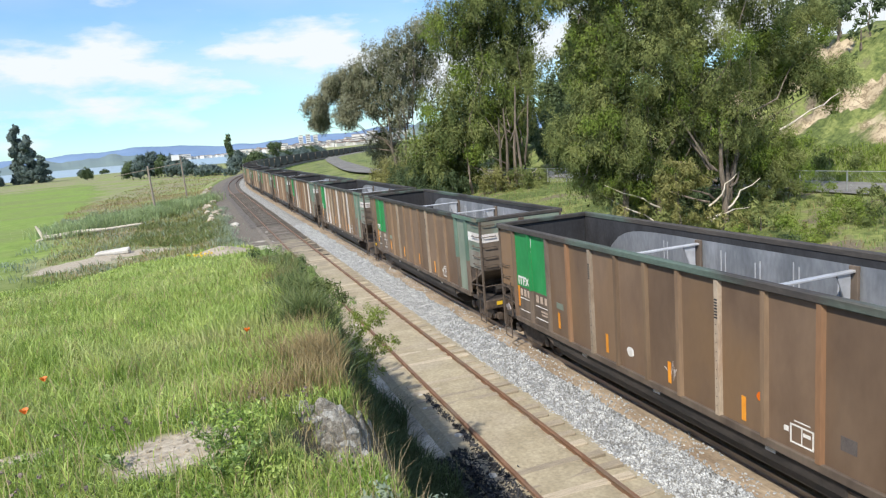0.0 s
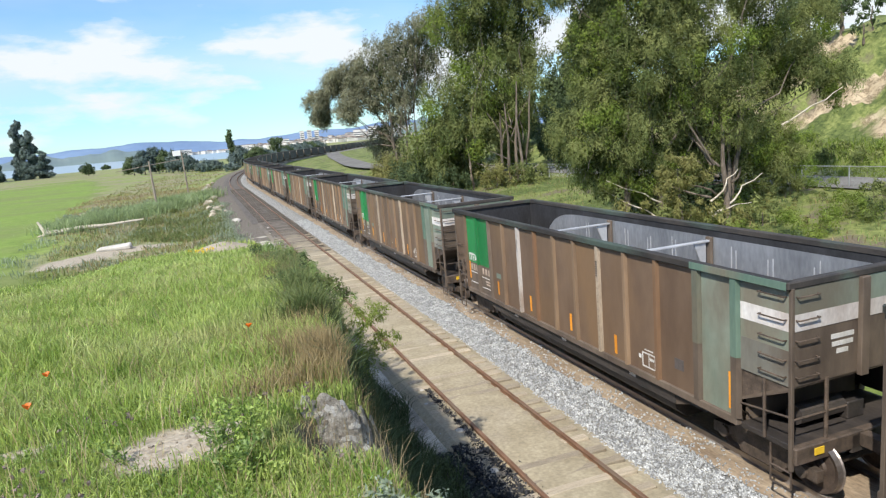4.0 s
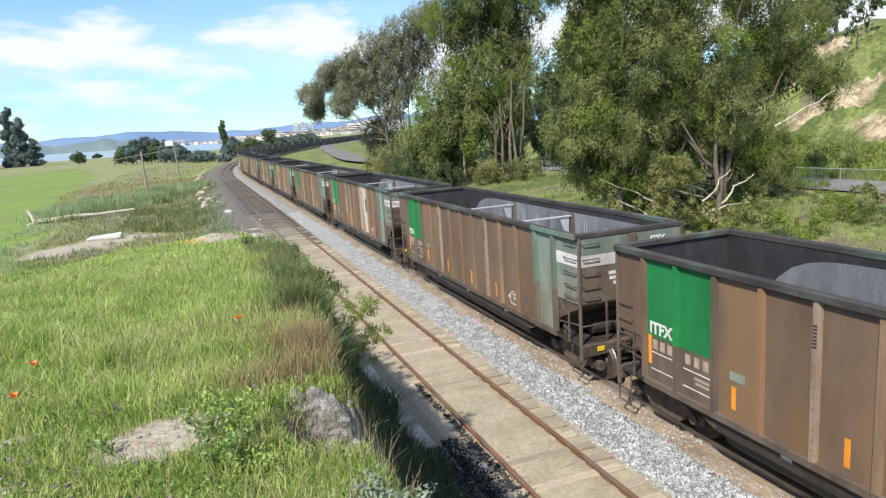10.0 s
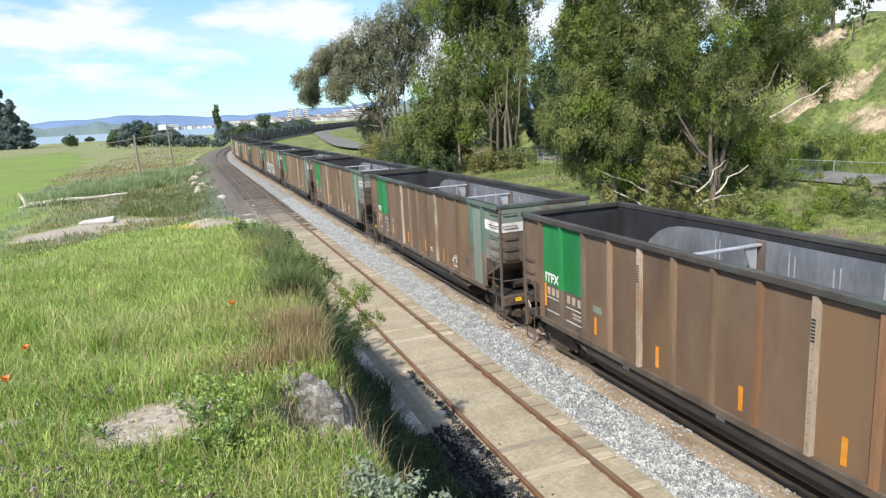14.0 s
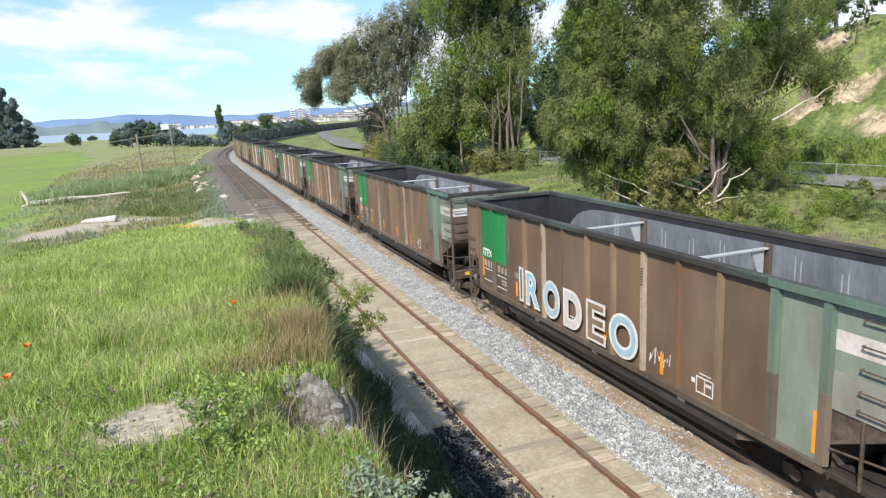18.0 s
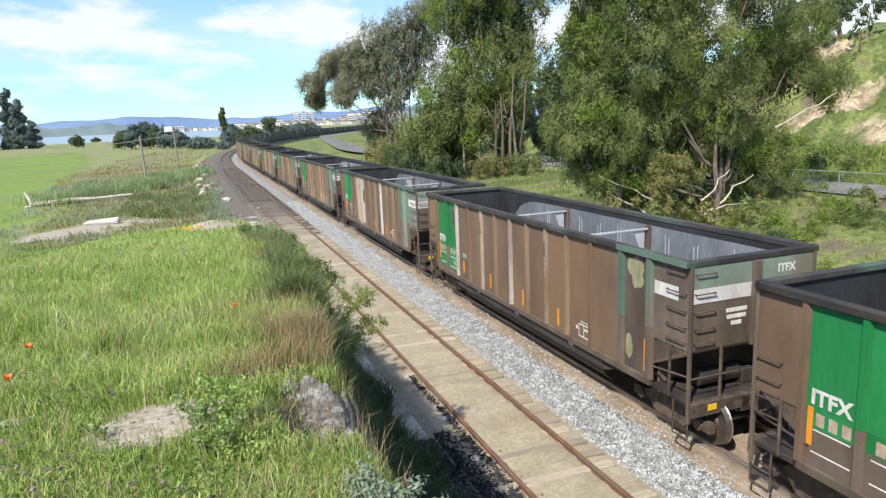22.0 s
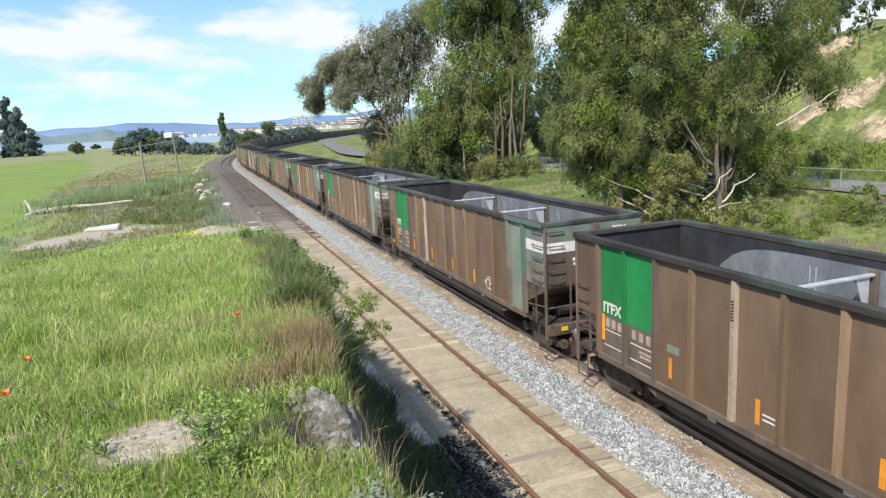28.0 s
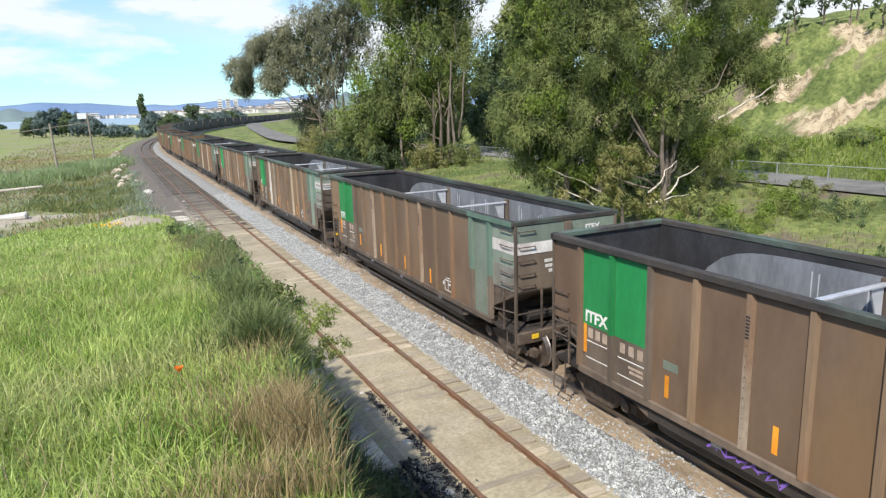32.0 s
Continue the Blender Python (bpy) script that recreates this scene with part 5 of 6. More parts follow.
def big_tree(label, base, masses, leaf, leaf_size, clump, leaves, stems, girth, seed, young=None, bare=(), core=130, droop=0.9):
    """A large eucalyptus: masses (x, y, z, r) of its crown, each split into boughs and those into hanging sprays of leaves."""
    g = np.random.default_rng(seed)
    rnd = random.Random(seed)
    x0, y0 = base
    z0 = float(ground_z(x0, y0)) - 0.15
    tree = thing("eucalyptus_tree", label, "tree", pose(x0, y0, z0))
    cards, fresh, dark = [], [], []
    for k, (sx, sy, top) in enumerate(stems):
        wood = bmesh.new()
        limb(wood, (sx, sy, float(ground_z(x0 + sx, y0 + sy)) - z0 - 0.3), (sx + 0.10 * top * math.sin(k * 2.3), sy + 0.05 * top * math.cos(k), top), girth * rnd.uniform(0.75, 1.2), girth * 0.35, seed + k * 1.7, 0.05, 7, 8)
        part("trunk", wood, M_BARK, tree, "pale stem with peeling bark")
    # smaller boughs fill the crown between neighbouring masses
    between = []
    for k, a in enumerate(masses):
        for b in masses[k + 1:]:
            if math.dist(a[:3], b[:3]) < 1.12 * (a[3] + b[3]):
                between.append(tuple((p + q) / 2 + rnd.uniform(-0.2, 0.2) for p, q in zip(a[:3], b[:3])) + (0.40 * (a[3] + b[3]),))
    for k, (mx, my, mz, r) in enumerate(tuple(masses) + tuple(between)):
        filler = k >= len(masses)
        sx, sy, top = stems[k % len(stems)]
        wood = bmesh.new()
        fork = Vector((sx + 0.12 * (mx - sx), sy + 0.12 * (my - sy), min(mz * 0.5, top * 0.6)))
        if filler:
            fork = Vector((mx - 0.4 * r, my, mz - 1.2 * r))
        limb(wood, fork, (mx, my, mz), girth * (0.12 if filler else 0.34), girth * 0.08, seed + k * 3.1, 0.20, 7, 6)
        part("limb", wood, M_BARK, tree)
        m = Vector((mx, my, mz))
        boughs = 2 if filler else 9
        for b in range(boughs):
            a = 2.399963 * b + rnd.uniform(-0.4, 0.4)
            h = 1 - 2 * (b + 0.5) / boughs
            d = Vector((math.cos(a) * math.sqrt(1 - h * h), math.sin(a) * math.sqrt(1 - h * h), h))
            c = m + d * r * rnd.uniform(0.50, 0.88)
            br = r * rnd.uniform(0.30, 0.58)
            bag = fresh if young and rnd.random() < 0.22 else cards
            n = 18
            for q in range(n):
                a = 2.399963 * q + rnd.uniform(-0.5, 0.5)
                h = 1 - 2 * (q + 0.5) / n
                if h < -0.35 and rnd.random() < 0.6:
                    continue
                e = Vector((math.cos(a) * math.sqrt(1 - h * h), math.sin(a) * math.sqrt(1 - h * h), h))
                p = c + e * br * rnd.uniform(0.55, 1.12)
                cr = clump * rnd.uniform(0.6, 1.35)
                bag.append(leaf_cards(g, p, (cr * 0.9, cr * 0.9, cr * rnd.uniform(0.9, 1.7)), int(leaves * (cr / clump) ** 2), leaf_size, droop, 0.25, 0.24, (e.x * 0.5, e.y * 0.5, e.z * 0.5 + 0.2)))
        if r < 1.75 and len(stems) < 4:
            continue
        # core leaves painted dark, so gaps between boughs look shaded
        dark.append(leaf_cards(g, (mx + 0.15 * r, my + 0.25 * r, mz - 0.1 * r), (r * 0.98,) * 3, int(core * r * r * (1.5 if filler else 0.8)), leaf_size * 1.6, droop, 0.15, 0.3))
    for a, b, r in bare:
        wood = bmesh.new()
        limb(wood, a, b, r, r * 0.3, seed + a[0], 0.18, 6)
        part("bare_branch", wood, M_DRIFT, tree, "bare bleached dead branch")
    part("crown", quads("crown", np.concatenate(cards), 4, leaf), parent=tree, label="uneven crown of drooping leaves")
    part("inner_crown", quads("inner_crown", np.concatenate(dark), 4, M_SHADELEAF), parent=tree, label="inner foliage, crown shade painted in its colour")
    if fresh:
        part("young_crown", quads("young_crown", np.concatenate(fresh), 4, young), parent=tree, label="paler young leaf sprays")
    return tree


def trees():
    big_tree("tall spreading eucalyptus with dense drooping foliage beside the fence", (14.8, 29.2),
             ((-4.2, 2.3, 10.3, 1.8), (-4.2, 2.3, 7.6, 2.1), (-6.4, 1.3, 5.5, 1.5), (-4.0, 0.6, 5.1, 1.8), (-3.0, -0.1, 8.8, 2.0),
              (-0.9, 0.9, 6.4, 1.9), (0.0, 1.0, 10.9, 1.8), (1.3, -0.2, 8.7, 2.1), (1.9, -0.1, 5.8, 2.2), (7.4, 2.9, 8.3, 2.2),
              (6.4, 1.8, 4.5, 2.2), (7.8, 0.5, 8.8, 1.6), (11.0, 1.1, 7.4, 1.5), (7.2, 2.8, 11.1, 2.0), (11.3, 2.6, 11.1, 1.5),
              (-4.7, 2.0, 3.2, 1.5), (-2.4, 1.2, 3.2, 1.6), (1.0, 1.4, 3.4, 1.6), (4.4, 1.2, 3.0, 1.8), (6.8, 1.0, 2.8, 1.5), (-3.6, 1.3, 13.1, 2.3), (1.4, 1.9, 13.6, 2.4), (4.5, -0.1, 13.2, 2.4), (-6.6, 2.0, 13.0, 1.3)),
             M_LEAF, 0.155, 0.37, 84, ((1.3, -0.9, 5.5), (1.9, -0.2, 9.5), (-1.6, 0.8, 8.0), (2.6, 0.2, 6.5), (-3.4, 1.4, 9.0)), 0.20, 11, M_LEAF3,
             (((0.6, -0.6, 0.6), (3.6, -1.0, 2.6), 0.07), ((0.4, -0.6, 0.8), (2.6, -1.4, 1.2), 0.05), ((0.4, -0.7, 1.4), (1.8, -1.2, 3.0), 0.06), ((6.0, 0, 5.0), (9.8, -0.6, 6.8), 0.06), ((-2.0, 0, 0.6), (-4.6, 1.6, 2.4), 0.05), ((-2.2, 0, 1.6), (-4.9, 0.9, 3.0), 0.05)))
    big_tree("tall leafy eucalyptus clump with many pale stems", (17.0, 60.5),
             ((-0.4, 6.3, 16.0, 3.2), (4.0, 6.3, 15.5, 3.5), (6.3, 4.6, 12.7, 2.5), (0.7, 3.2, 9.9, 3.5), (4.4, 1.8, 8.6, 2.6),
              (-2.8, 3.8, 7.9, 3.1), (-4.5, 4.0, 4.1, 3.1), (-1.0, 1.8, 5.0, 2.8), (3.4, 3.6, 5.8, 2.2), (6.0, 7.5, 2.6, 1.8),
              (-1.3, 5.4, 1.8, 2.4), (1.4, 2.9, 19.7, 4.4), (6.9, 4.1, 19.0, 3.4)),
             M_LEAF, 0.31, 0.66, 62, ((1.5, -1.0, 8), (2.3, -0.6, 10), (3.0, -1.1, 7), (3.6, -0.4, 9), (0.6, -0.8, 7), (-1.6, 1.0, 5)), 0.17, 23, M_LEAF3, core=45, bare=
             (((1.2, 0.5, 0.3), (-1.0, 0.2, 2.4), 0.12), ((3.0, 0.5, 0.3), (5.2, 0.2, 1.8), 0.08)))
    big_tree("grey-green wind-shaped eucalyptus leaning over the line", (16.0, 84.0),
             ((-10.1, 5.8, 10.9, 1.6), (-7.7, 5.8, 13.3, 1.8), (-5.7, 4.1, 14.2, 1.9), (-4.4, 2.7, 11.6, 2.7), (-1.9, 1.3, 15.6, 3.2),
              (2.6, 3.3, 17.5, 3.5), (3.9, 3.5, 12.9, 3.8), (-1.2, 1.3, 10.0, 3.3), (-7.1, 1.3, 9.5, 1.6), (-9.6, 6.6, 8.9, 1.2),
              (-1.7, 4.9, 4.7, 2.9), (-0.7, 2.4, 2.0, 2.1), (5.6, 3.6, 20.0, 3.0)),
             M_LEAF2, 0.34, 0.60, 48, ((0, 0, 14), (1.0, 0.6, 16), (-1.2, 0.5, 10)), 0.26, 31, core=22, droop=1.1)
    # pale bush before the big trunk
    make_tree("bush", "olive-leaved bushy young eucalyptus beside the trunk", (11.9, 26.6),
              ((-0.3, 0, 3.9, 0.95, 0.9, 0.9), (-0.5, 0.2, 2.9, 1.0, 1.0, 0.9), (0.5, 0, 3.2, 0.9, 0.9, 0.8), (0.3, 0, 2.0, 1.0, 0.9, 0.8)), M_OLIVE, 0.10, 3600, ((0, 0, 0),), 0.10, 41, "bush", tufts=2.5)
    for i, (x, y, s) in enumerate(((8.2, 38.0, 0.6), (8.0, 46.0, 0.8), (8.4, 52.0, 1.0), (9.2, 31.5, 0.8), (11.4, 72, 2.0), (12.0, 78, 2.2), (21.5, 24.2, 0.8), (9.4, 29.5, 0.7), (11.6, 30.0, 1.2), (12.6, 31.0, 1.4), (14.0, 31.4, 1.5), (14.4, 26.6, 1.0), (15.6, 25.4, 0.9), (13.4, 62, 1.6), (16.5, 58.5, 1.5), (19.5, 57.5, 1.4), (11.5, 66, 1.8), (8.6, 70, 1.7), (13.8, 69, 2.2), (16.0, 31.0, 1.4))):
        make_tree("bush", "dark green undergrowth bush under the trees", (x, y), ((0, 0, 0.9 * s, 1.3 * s, 1.3 * s, 0.9 * s), (0.9 * s, 0.4, 0.6 * s, 1.0 * s, 1.0 * s, 0.7 * s)), (M_LEAF, M_DARKLEAF, M_OLIVE)[i % 3], 0.16, 1100, ((0, 0, 0),), 0.06, 50 + i, "bush")
    make_tree("eucalyptus_tree", "dark eucalyptus on the slope behind the road", (40.5, 77.0), ((0, 0, 5, 4.2, 3.5, 4.0), (-1.5, 0, 10, 4.2, 3.5, 3.6), (2.5, 0, 9, 3.6, 3.2, 3.6), (0.5, 0, 14, 3.6, 3.2, 3.0), (3.6, 0, 4, 3.0, 3.0, 3.0)), M_LEAF, 0.5, 130, ((0, 0, 0),), 0.3, 60)
    make_tree("eucalyptus_tree", "dark eucalyptus on the slope behind the road", (47.0, 70.0), ((0, 0, 5, 4.0, 3.5, 4.0), (-1.5, 0, 9, 3.8, 3.5, 3.6), (2.0, 0, 12, 3.6, 3.2, 3.4)), M_LEAF, 0.5, 130, ((0, 0, 0),), 0.3, 61)
    for x, y, h in ((27.5, 66, 7.0), (32, 75, 9.5), (33.5, 68, 6.5), (36, 92, 10.0), (42, 90, 11.0), (35.5, 76, 9.0), (47, 92, 11.0)):
        make_tree("eucalyptus_tree", "dark bushy eucalyptus beyond the road", (x, y), ((0, 0, h * 0.3, h * 0.3, h * 0.3, h * 0.24), (h * 0.12, 0, h * 0.62, h * 0.26, h * 0.26, h * 0.24), (-h * 0.14, 0, h * 0.5, h * 0.22, h * 0.22, h * 0.22)), M_DARKLEAF, 0.34, 300, ((0, 0, 0),), 0.2, int(x))
    # on the hilltop
    for i, (x, y, h) in enumerate(((47, 54, 5.5), (51, 55, 6.5), (55, 54, 6.0), (45.5, 44, 3.0), (49, 46, 3.6), (52, 42, 3.4), (46, 50, 5.0), (43, 58, 4.5), (48, 40, 4.5), (51, 38, 4.8), (46.5, 47, 4.5), (50, 50, 6.0), (53, 46, 5.5), (46, 36, 3.5))):
        make_tree("hill_tree", "dark tree on the crest of the hillside", (x, y), ((0, 0, h * 0.62, h * 0.34, h * 0.3, h * 0.3), (h * 0.2, 0, h * 0.8, h * 0.22, h * 0.22, h * 0.24), (-h * 0.22, 0, h * 0.5, h * 0.22, h * 0.22, h * 0.2)), M_DARKLEAF, 0.36, 220, ((0, 0, 0),), 0.14, 70 + i)
    # far across the field
    for i, (x, y, h, w) in enumerate(((-133, 440, 27, 12), (-125, 436, 29, 11), (-117, 430, 30, 10), (-113, 426, 18, 8), (-101.5, 432, 32, 9), (-96, 430, 26, 10), (-90, 428, 15, 8))):
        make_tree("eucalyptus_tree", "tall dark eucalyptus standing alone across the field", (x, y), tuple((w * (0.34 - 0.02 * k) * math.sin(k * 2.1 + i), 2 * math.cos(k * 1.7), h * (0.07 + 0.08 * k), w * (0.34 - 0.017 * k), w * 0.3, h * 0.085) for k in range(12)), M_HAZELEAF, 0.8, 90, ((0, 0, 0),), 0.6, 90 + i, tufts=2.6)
    make_tree("cypress_tree", "slim dark cypress rising over the bushes", (5.5, 322.0), tuple((0.9 * math.sin(k), 0, 3.0 + k * 1.9, 2.4 - 0.22 * k, 2.2, 1.7) for k in range(7)), M_DARKLEAF, 0.7, 90, ((0, 0, 0),), 0.3, 101, tufts=2.0)
    make_tree("round_tree", "small round dark tree behind the train", (27.0, 340.0), ((0, 0, 8.5, 3.2, 3.0, 3.2), (0, 0, 5.5, 2.0, 2.0, 2.0)), M_DARKLEAF, 0.8, 60, ((0, 0, 0),), 0.3, 103)
    far = ((-35, 305, 7.5, 7), (-30.5, 300, 10, 7), (-26.5, 303, 11, 7), (-22.5, 300, 10, 6), (-17.5, 285, 9, 7), (-14, 283, 7.0, 7), (-62, 380, 7, 5), (-6, 260, 4.5, 8), (8, 300, 8.5, 8), (14, 296, 7.5, 8), (1, 240, 3.2, 5), (22, 330, 6, 8), (35, 380, 7, 10), (46, 420, 7, 12), (58, 470, 7, 14), (70, 520, 8, 14), (30, 350, 6, 9), (-95, 600, 5, 7), (-78, 590, 4, 6), (84, 560, 8, 12))
    for i, (x, y, h, w) in enumerate(far):
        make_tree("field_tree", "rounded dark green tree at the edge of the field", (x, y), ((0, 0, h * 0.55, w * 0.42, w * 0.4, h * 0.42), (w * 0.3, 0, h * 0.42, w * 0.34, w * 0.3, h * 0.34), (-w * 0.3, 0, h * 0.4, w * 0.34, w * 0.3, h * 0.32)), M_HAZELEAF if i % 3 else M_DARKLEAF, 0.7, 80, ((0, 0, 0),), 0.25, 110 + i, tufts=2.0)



# ---------------------------------------------------------------- distance: water, hills, town


def ridge(name, dist, a0, a1, heights, material, label, seed, thick=400, crags=1.0):
    """A far ridge from angle a0 to a1 (degrees to the right of the track), with hills of the given heights."""
    n = 260
    verts, faces = [], []
    for i in range(n + 1):
        t = i / n
        a = radians(a0 + (a1 - a0) * t)
        h = float(np.interp(t, np.linspace(0, 1, len(heights)), heights))
        h *= 1 + 0.45 * noise.noise((t * 14, seed, 0)) + crags * (0.22 * noise.noise((t * 37, seed, 1)) + 0.10 * noise.noise((t * 90, seed, 2)))
        for d, z in ((0, -6), (thick * 0.4, h * 0.55), (thick, h), (thick * 1.6, -6)):
            verts.append((math.sin(a) * (dist + d), math.cos(a) * (dist + d), z + (0.02 * h * noise.noise((t * 40, d * 0.01, seed)) if z > 0 else 0)))
        if i:
            for k in range(3):
                p = (i - 1) * 4 + k
                faces.append((p, p + 1, p + 5, p + 4))
    return tagged(part(name, mesh_of(name, verts, faces, material, True)), label, "hill", kind="structure")


def distance():
    tagged(part("water", mesh_of("water", [(-4500, 560, -2.9), (900, 560, -2.9), (900, 4600, -2.9), (-4500, 4600, -2.9)], [(0, 1, 2, 3)], M_WATER)), "pale blue bay water", "water", kind="structure")
    ridge("far_hills", 4000, -40, 70, (20, 26, 34, 60, 78, 66, 90, 95, 100, 80, 70, 60, 50), M_HILL, "range of hills across the bay, haze painted in its blue", 3.0)
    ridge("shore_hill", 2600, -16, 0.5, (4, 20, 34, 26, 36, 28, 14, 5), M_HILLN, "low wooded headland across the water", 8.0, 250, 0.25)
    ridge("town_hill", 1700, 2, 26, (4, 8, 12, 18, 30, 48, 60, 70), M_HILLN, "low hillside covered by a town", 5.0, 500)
    rnd = random.Random(12)
    walls, roofs = bmesh.new(), bmesh.new()
    for k in range(420):
        a = radians(rnd.triangular(-4, 17.5, 13))
        near = a < radians(3)
        d = rnd.uniform(2500, 2700) if near else rnd.uniform(1620, 2150)
        t = (math.degrees(a) - 2) / 24
        h = 2 if near else float(np.interp(t, np.linspace(0, 1, 8), (4, 8, 12, 18, 30, 48, 60, 70)))
        z = (h * min(1, max(0, (d - 1700) / 500)) if not near else -2) + rnd.uniform(0, 2)
        w, dp, hh = rnd.uniform(7, 18), rnd.uniform(7, 12), rnd.uniform(4, 9)
        m = Matrix.Translation((math.sin(a) * d, math.cos(a) * d, z)) @ pose(0, 0, 0, 0, 0, rnd.uniform(-40, 40))
        add_box(walls, -w / 2, w / 2, -dp / 2, dp / 2, -4, hh, 0, m)
        add_box(roofs, -w / 2 - 0.4, w / 2 + 0.4, -dp / 2 - 0.4, dp / 2 + 0.4, hh, hh + rnd.uniform(0.6, 1.6), 0, m)
    tagged(part("town_walls", walls, M_WALL), "crowd of small pale houses on the far hillside", "houses", kind="stuff")
    tagged(part("town_roofs", roofs, M_ROOF), "roofs of the far town houses", "roofs", kind="stuff")
    for k, (deg, d, w, h) in enumerate(((8.1, 1900, 12, 34), (8.7, 1900, 12, 35), (9.3, 1920, 12, 33), (6.6, 1850, 26, 16), (14.0, 1800, 30, 30), (12.8, 1790, 34, 24), (3.4, 1700, 40, 9), (-1.2, 2540, 60, 12), (-3.0, 2560, 40, 9))):
        a = radians(deg)
        m = Matrix.Translation((math.sin(a) * d, math.cos(a) * d, 0)) @ pose(0, 0, 0, 0, 0, -deg)
        b = thing("apartment_block", "pale multi-storey block in the far town", "building", m)
        part("wall", box(-w / 2, w / 2, -6, 6, -5, h + 4, 0.2), M_WALL, b)
        part("roof", box(-w / 2 - 0.5, w / 2 + 0.5, -6.5, 6.5, h + 4, h + 5), M_ROOF, b)
        for f in range(max(1, int(h / 5))):
            part("window", box(-w / 2 + 1, w / 2 - 1, -6.2, -6.02, 5 + f * 5, 7 + f * 5), M_GLASS, b)


# ---------------------------------------------------------------- beside the line


def fence_and_road():
    way = ((27.6, -60), (27.6, 20), (27.6, 55), (26.5, 78), (22.5, 99), (19.6, 117), (20.2, 133), (24.0, 160), (33.0, 222), (46.0, 296), (65.0, 362), (95.0, 404), (150.0, 440))
    ys = np.concatenate([np.arange(-60, 60, 6.0), np.arange(60, 441, 3.0)])
    xs = np.interp(ys, [p[1] for p in way], [p[0] for p in way])
    for _ in range(3):
        xs[2:-2] = (xs[:-4] + xs[1:-3] + xs[2:-2] + xs[3:-1] + xs[4:]) / 5
    turn = np.gradient(xs, ys)
    verts, faces = [], []
    for i, (x, y, k) in enumerate(zip(xs, ys, turn)):
        f = 1 / math.sqrt(1 + k * k)
        for w in (-2.6, -1.2, 1.2, 2.6):
            px, py = x + w * f, y - w * k * f
            verts.append((px, py, max(float(ground_z(x + q, y)) for q in (-2.6, 0, 2.6)) + 0.12 - 0.02 * abs(w)))
        if i:
            for q in range(3):
                a = (i - 1) * 4 + q
                faces.append((a, a + 1, a + 5, a + 4))
    tagged(part("road", mesh_of("road", verts, faces, M_ASPHALT, True)), "worn grey paved road winding beside the line", "road", kind="structure")
    fence = thing("chain_link_fence", "galvanised chain-link fence with steel posts along the road", "fence")
    last = None
    for k in range(26):
        y = 14 + k * 3.0
        u = 25.6 - 0.11 * (y - 30)
        z = float(ground_z(u, y))
        part("post", rod((u, y, z - 0.3), (u, y, z + 1.32), 0.035, sides=8), M_STEEL, fence)
        if last:
            lu, ly, lz = last
            part("top_rail", rod((lu, ly, lz + 1.28), (u, y, z + 1.28), 0.024), M_STEEL, fence)
            bm = bmesh.new()
            for i in range(22):
                for s in (0, 1):
                    t0, t1 = i / 22, min(1, i / 22 + 0.42)
                    h0, h1 = (0.05, 0.05 + 1.2 * (t1 - t0) / 0.42)
                    if s:
                        h0, h1 = 1.26, 1.26 - 1.2 * (t1 - t0) / 0.42
                    add_rod(bm, (lu + (u - lu) * t0, ly + (y - ly) * t0, lz + h0), (lu + (u - lu) * t1, ly + (y - ly) * t1, lz + h1), 0.0024, sides=3)
            part("mesh", bm, M_STEEL, fence, "wire mesh")
        last = (u, y, z)


def hillside_scrub():
    rnd = random.Random(77)
    for k in range(26):
        y = rnd.uniform(12, 52)
        x = rnd.uniform(30.5, 37.5)
        s = rnd.uniform(0.6, 1.3)
        make_tree("bush", "fresh green scrub bush at the foot of the hillside", (x, y), ((0, 0, 0.6 * s, 1.2 * s, 1.2 * s, 0.7 * s), (0.8 * s, 0.2, 0.4 * s, 0.9 * s, 0.9 * s, 0.5 * s)), M_LEAF3 if k % 3 else M_LEAF, 0.14, 1300, ((0, 0, 0),), 0.05, 300 + k, "bush")
    for k in range(62):
        y = rnd.uniform(11, 34)
        x = rnd.uniform(10, 24)
        s = rnd.uniform(0.45, 1.15)
        make_tree("bush", "low weedy bush on the verge beyond the train", (x, y), ((0, 0, 0.5 * s, 1.3 * s, 1.3 * s, 0.7 * s),), (M_LEAF3, M_DARKLEAF, M_LEAF3, M_OLIVE, M_LEAF)[k % 5], 0.075, 5200, ((0, 0, 0),), 0.03, 340 + k, "bush")


def marsh_scrub():
    rnd = random.Random(31)
    for k in range(44):
        y = 51 + 62 * rnd.random() ** 1.6
        x = -9.5 + float(line_x(y)) - rnd.uniform(0, 13 + 0.05 * y)
        if float(bare_at(np.array(x), np.array(y))) > 0.1 or (x < -14 and 62 < y < 86) or (x < -11.5 and y < 62):
            continue
        s = rnd.uniform(0.5, 1.15)
        make_tree("bush", "low olive scrub bush in the marsh grass", (x, y), ((0, 0, 0.35 * s, 1.2 * s, 1.0 * s, 0.5 * s), (0.8 * s, 0.3, 0.25 * s, 0.9 * s, 0.8 * s, 0.4 * s)), (M_OLIVE, M_LEAF, M_DARKLEAF, M_GREYHERB)[k % 4], 0.14, 1700, ((0, 0, 0),), 0.04, 400 + k, "bush", tufts=2.2)


def utility_poles():
    for x, y, h, lean, board in ((-15.9, 100.0, 7.0, -1.5, False), (-12.2, 131.5, 8.0, -1.5, True)):
        z = float(ground_z(x, y))
        p = thing("utility_pole", "weathered wooden pole with a white board at its top" if board else "leaning weathered wooden utility pole with a cross wire", "pole", pose(x, y, z - 0.3, 0, lean, 0))
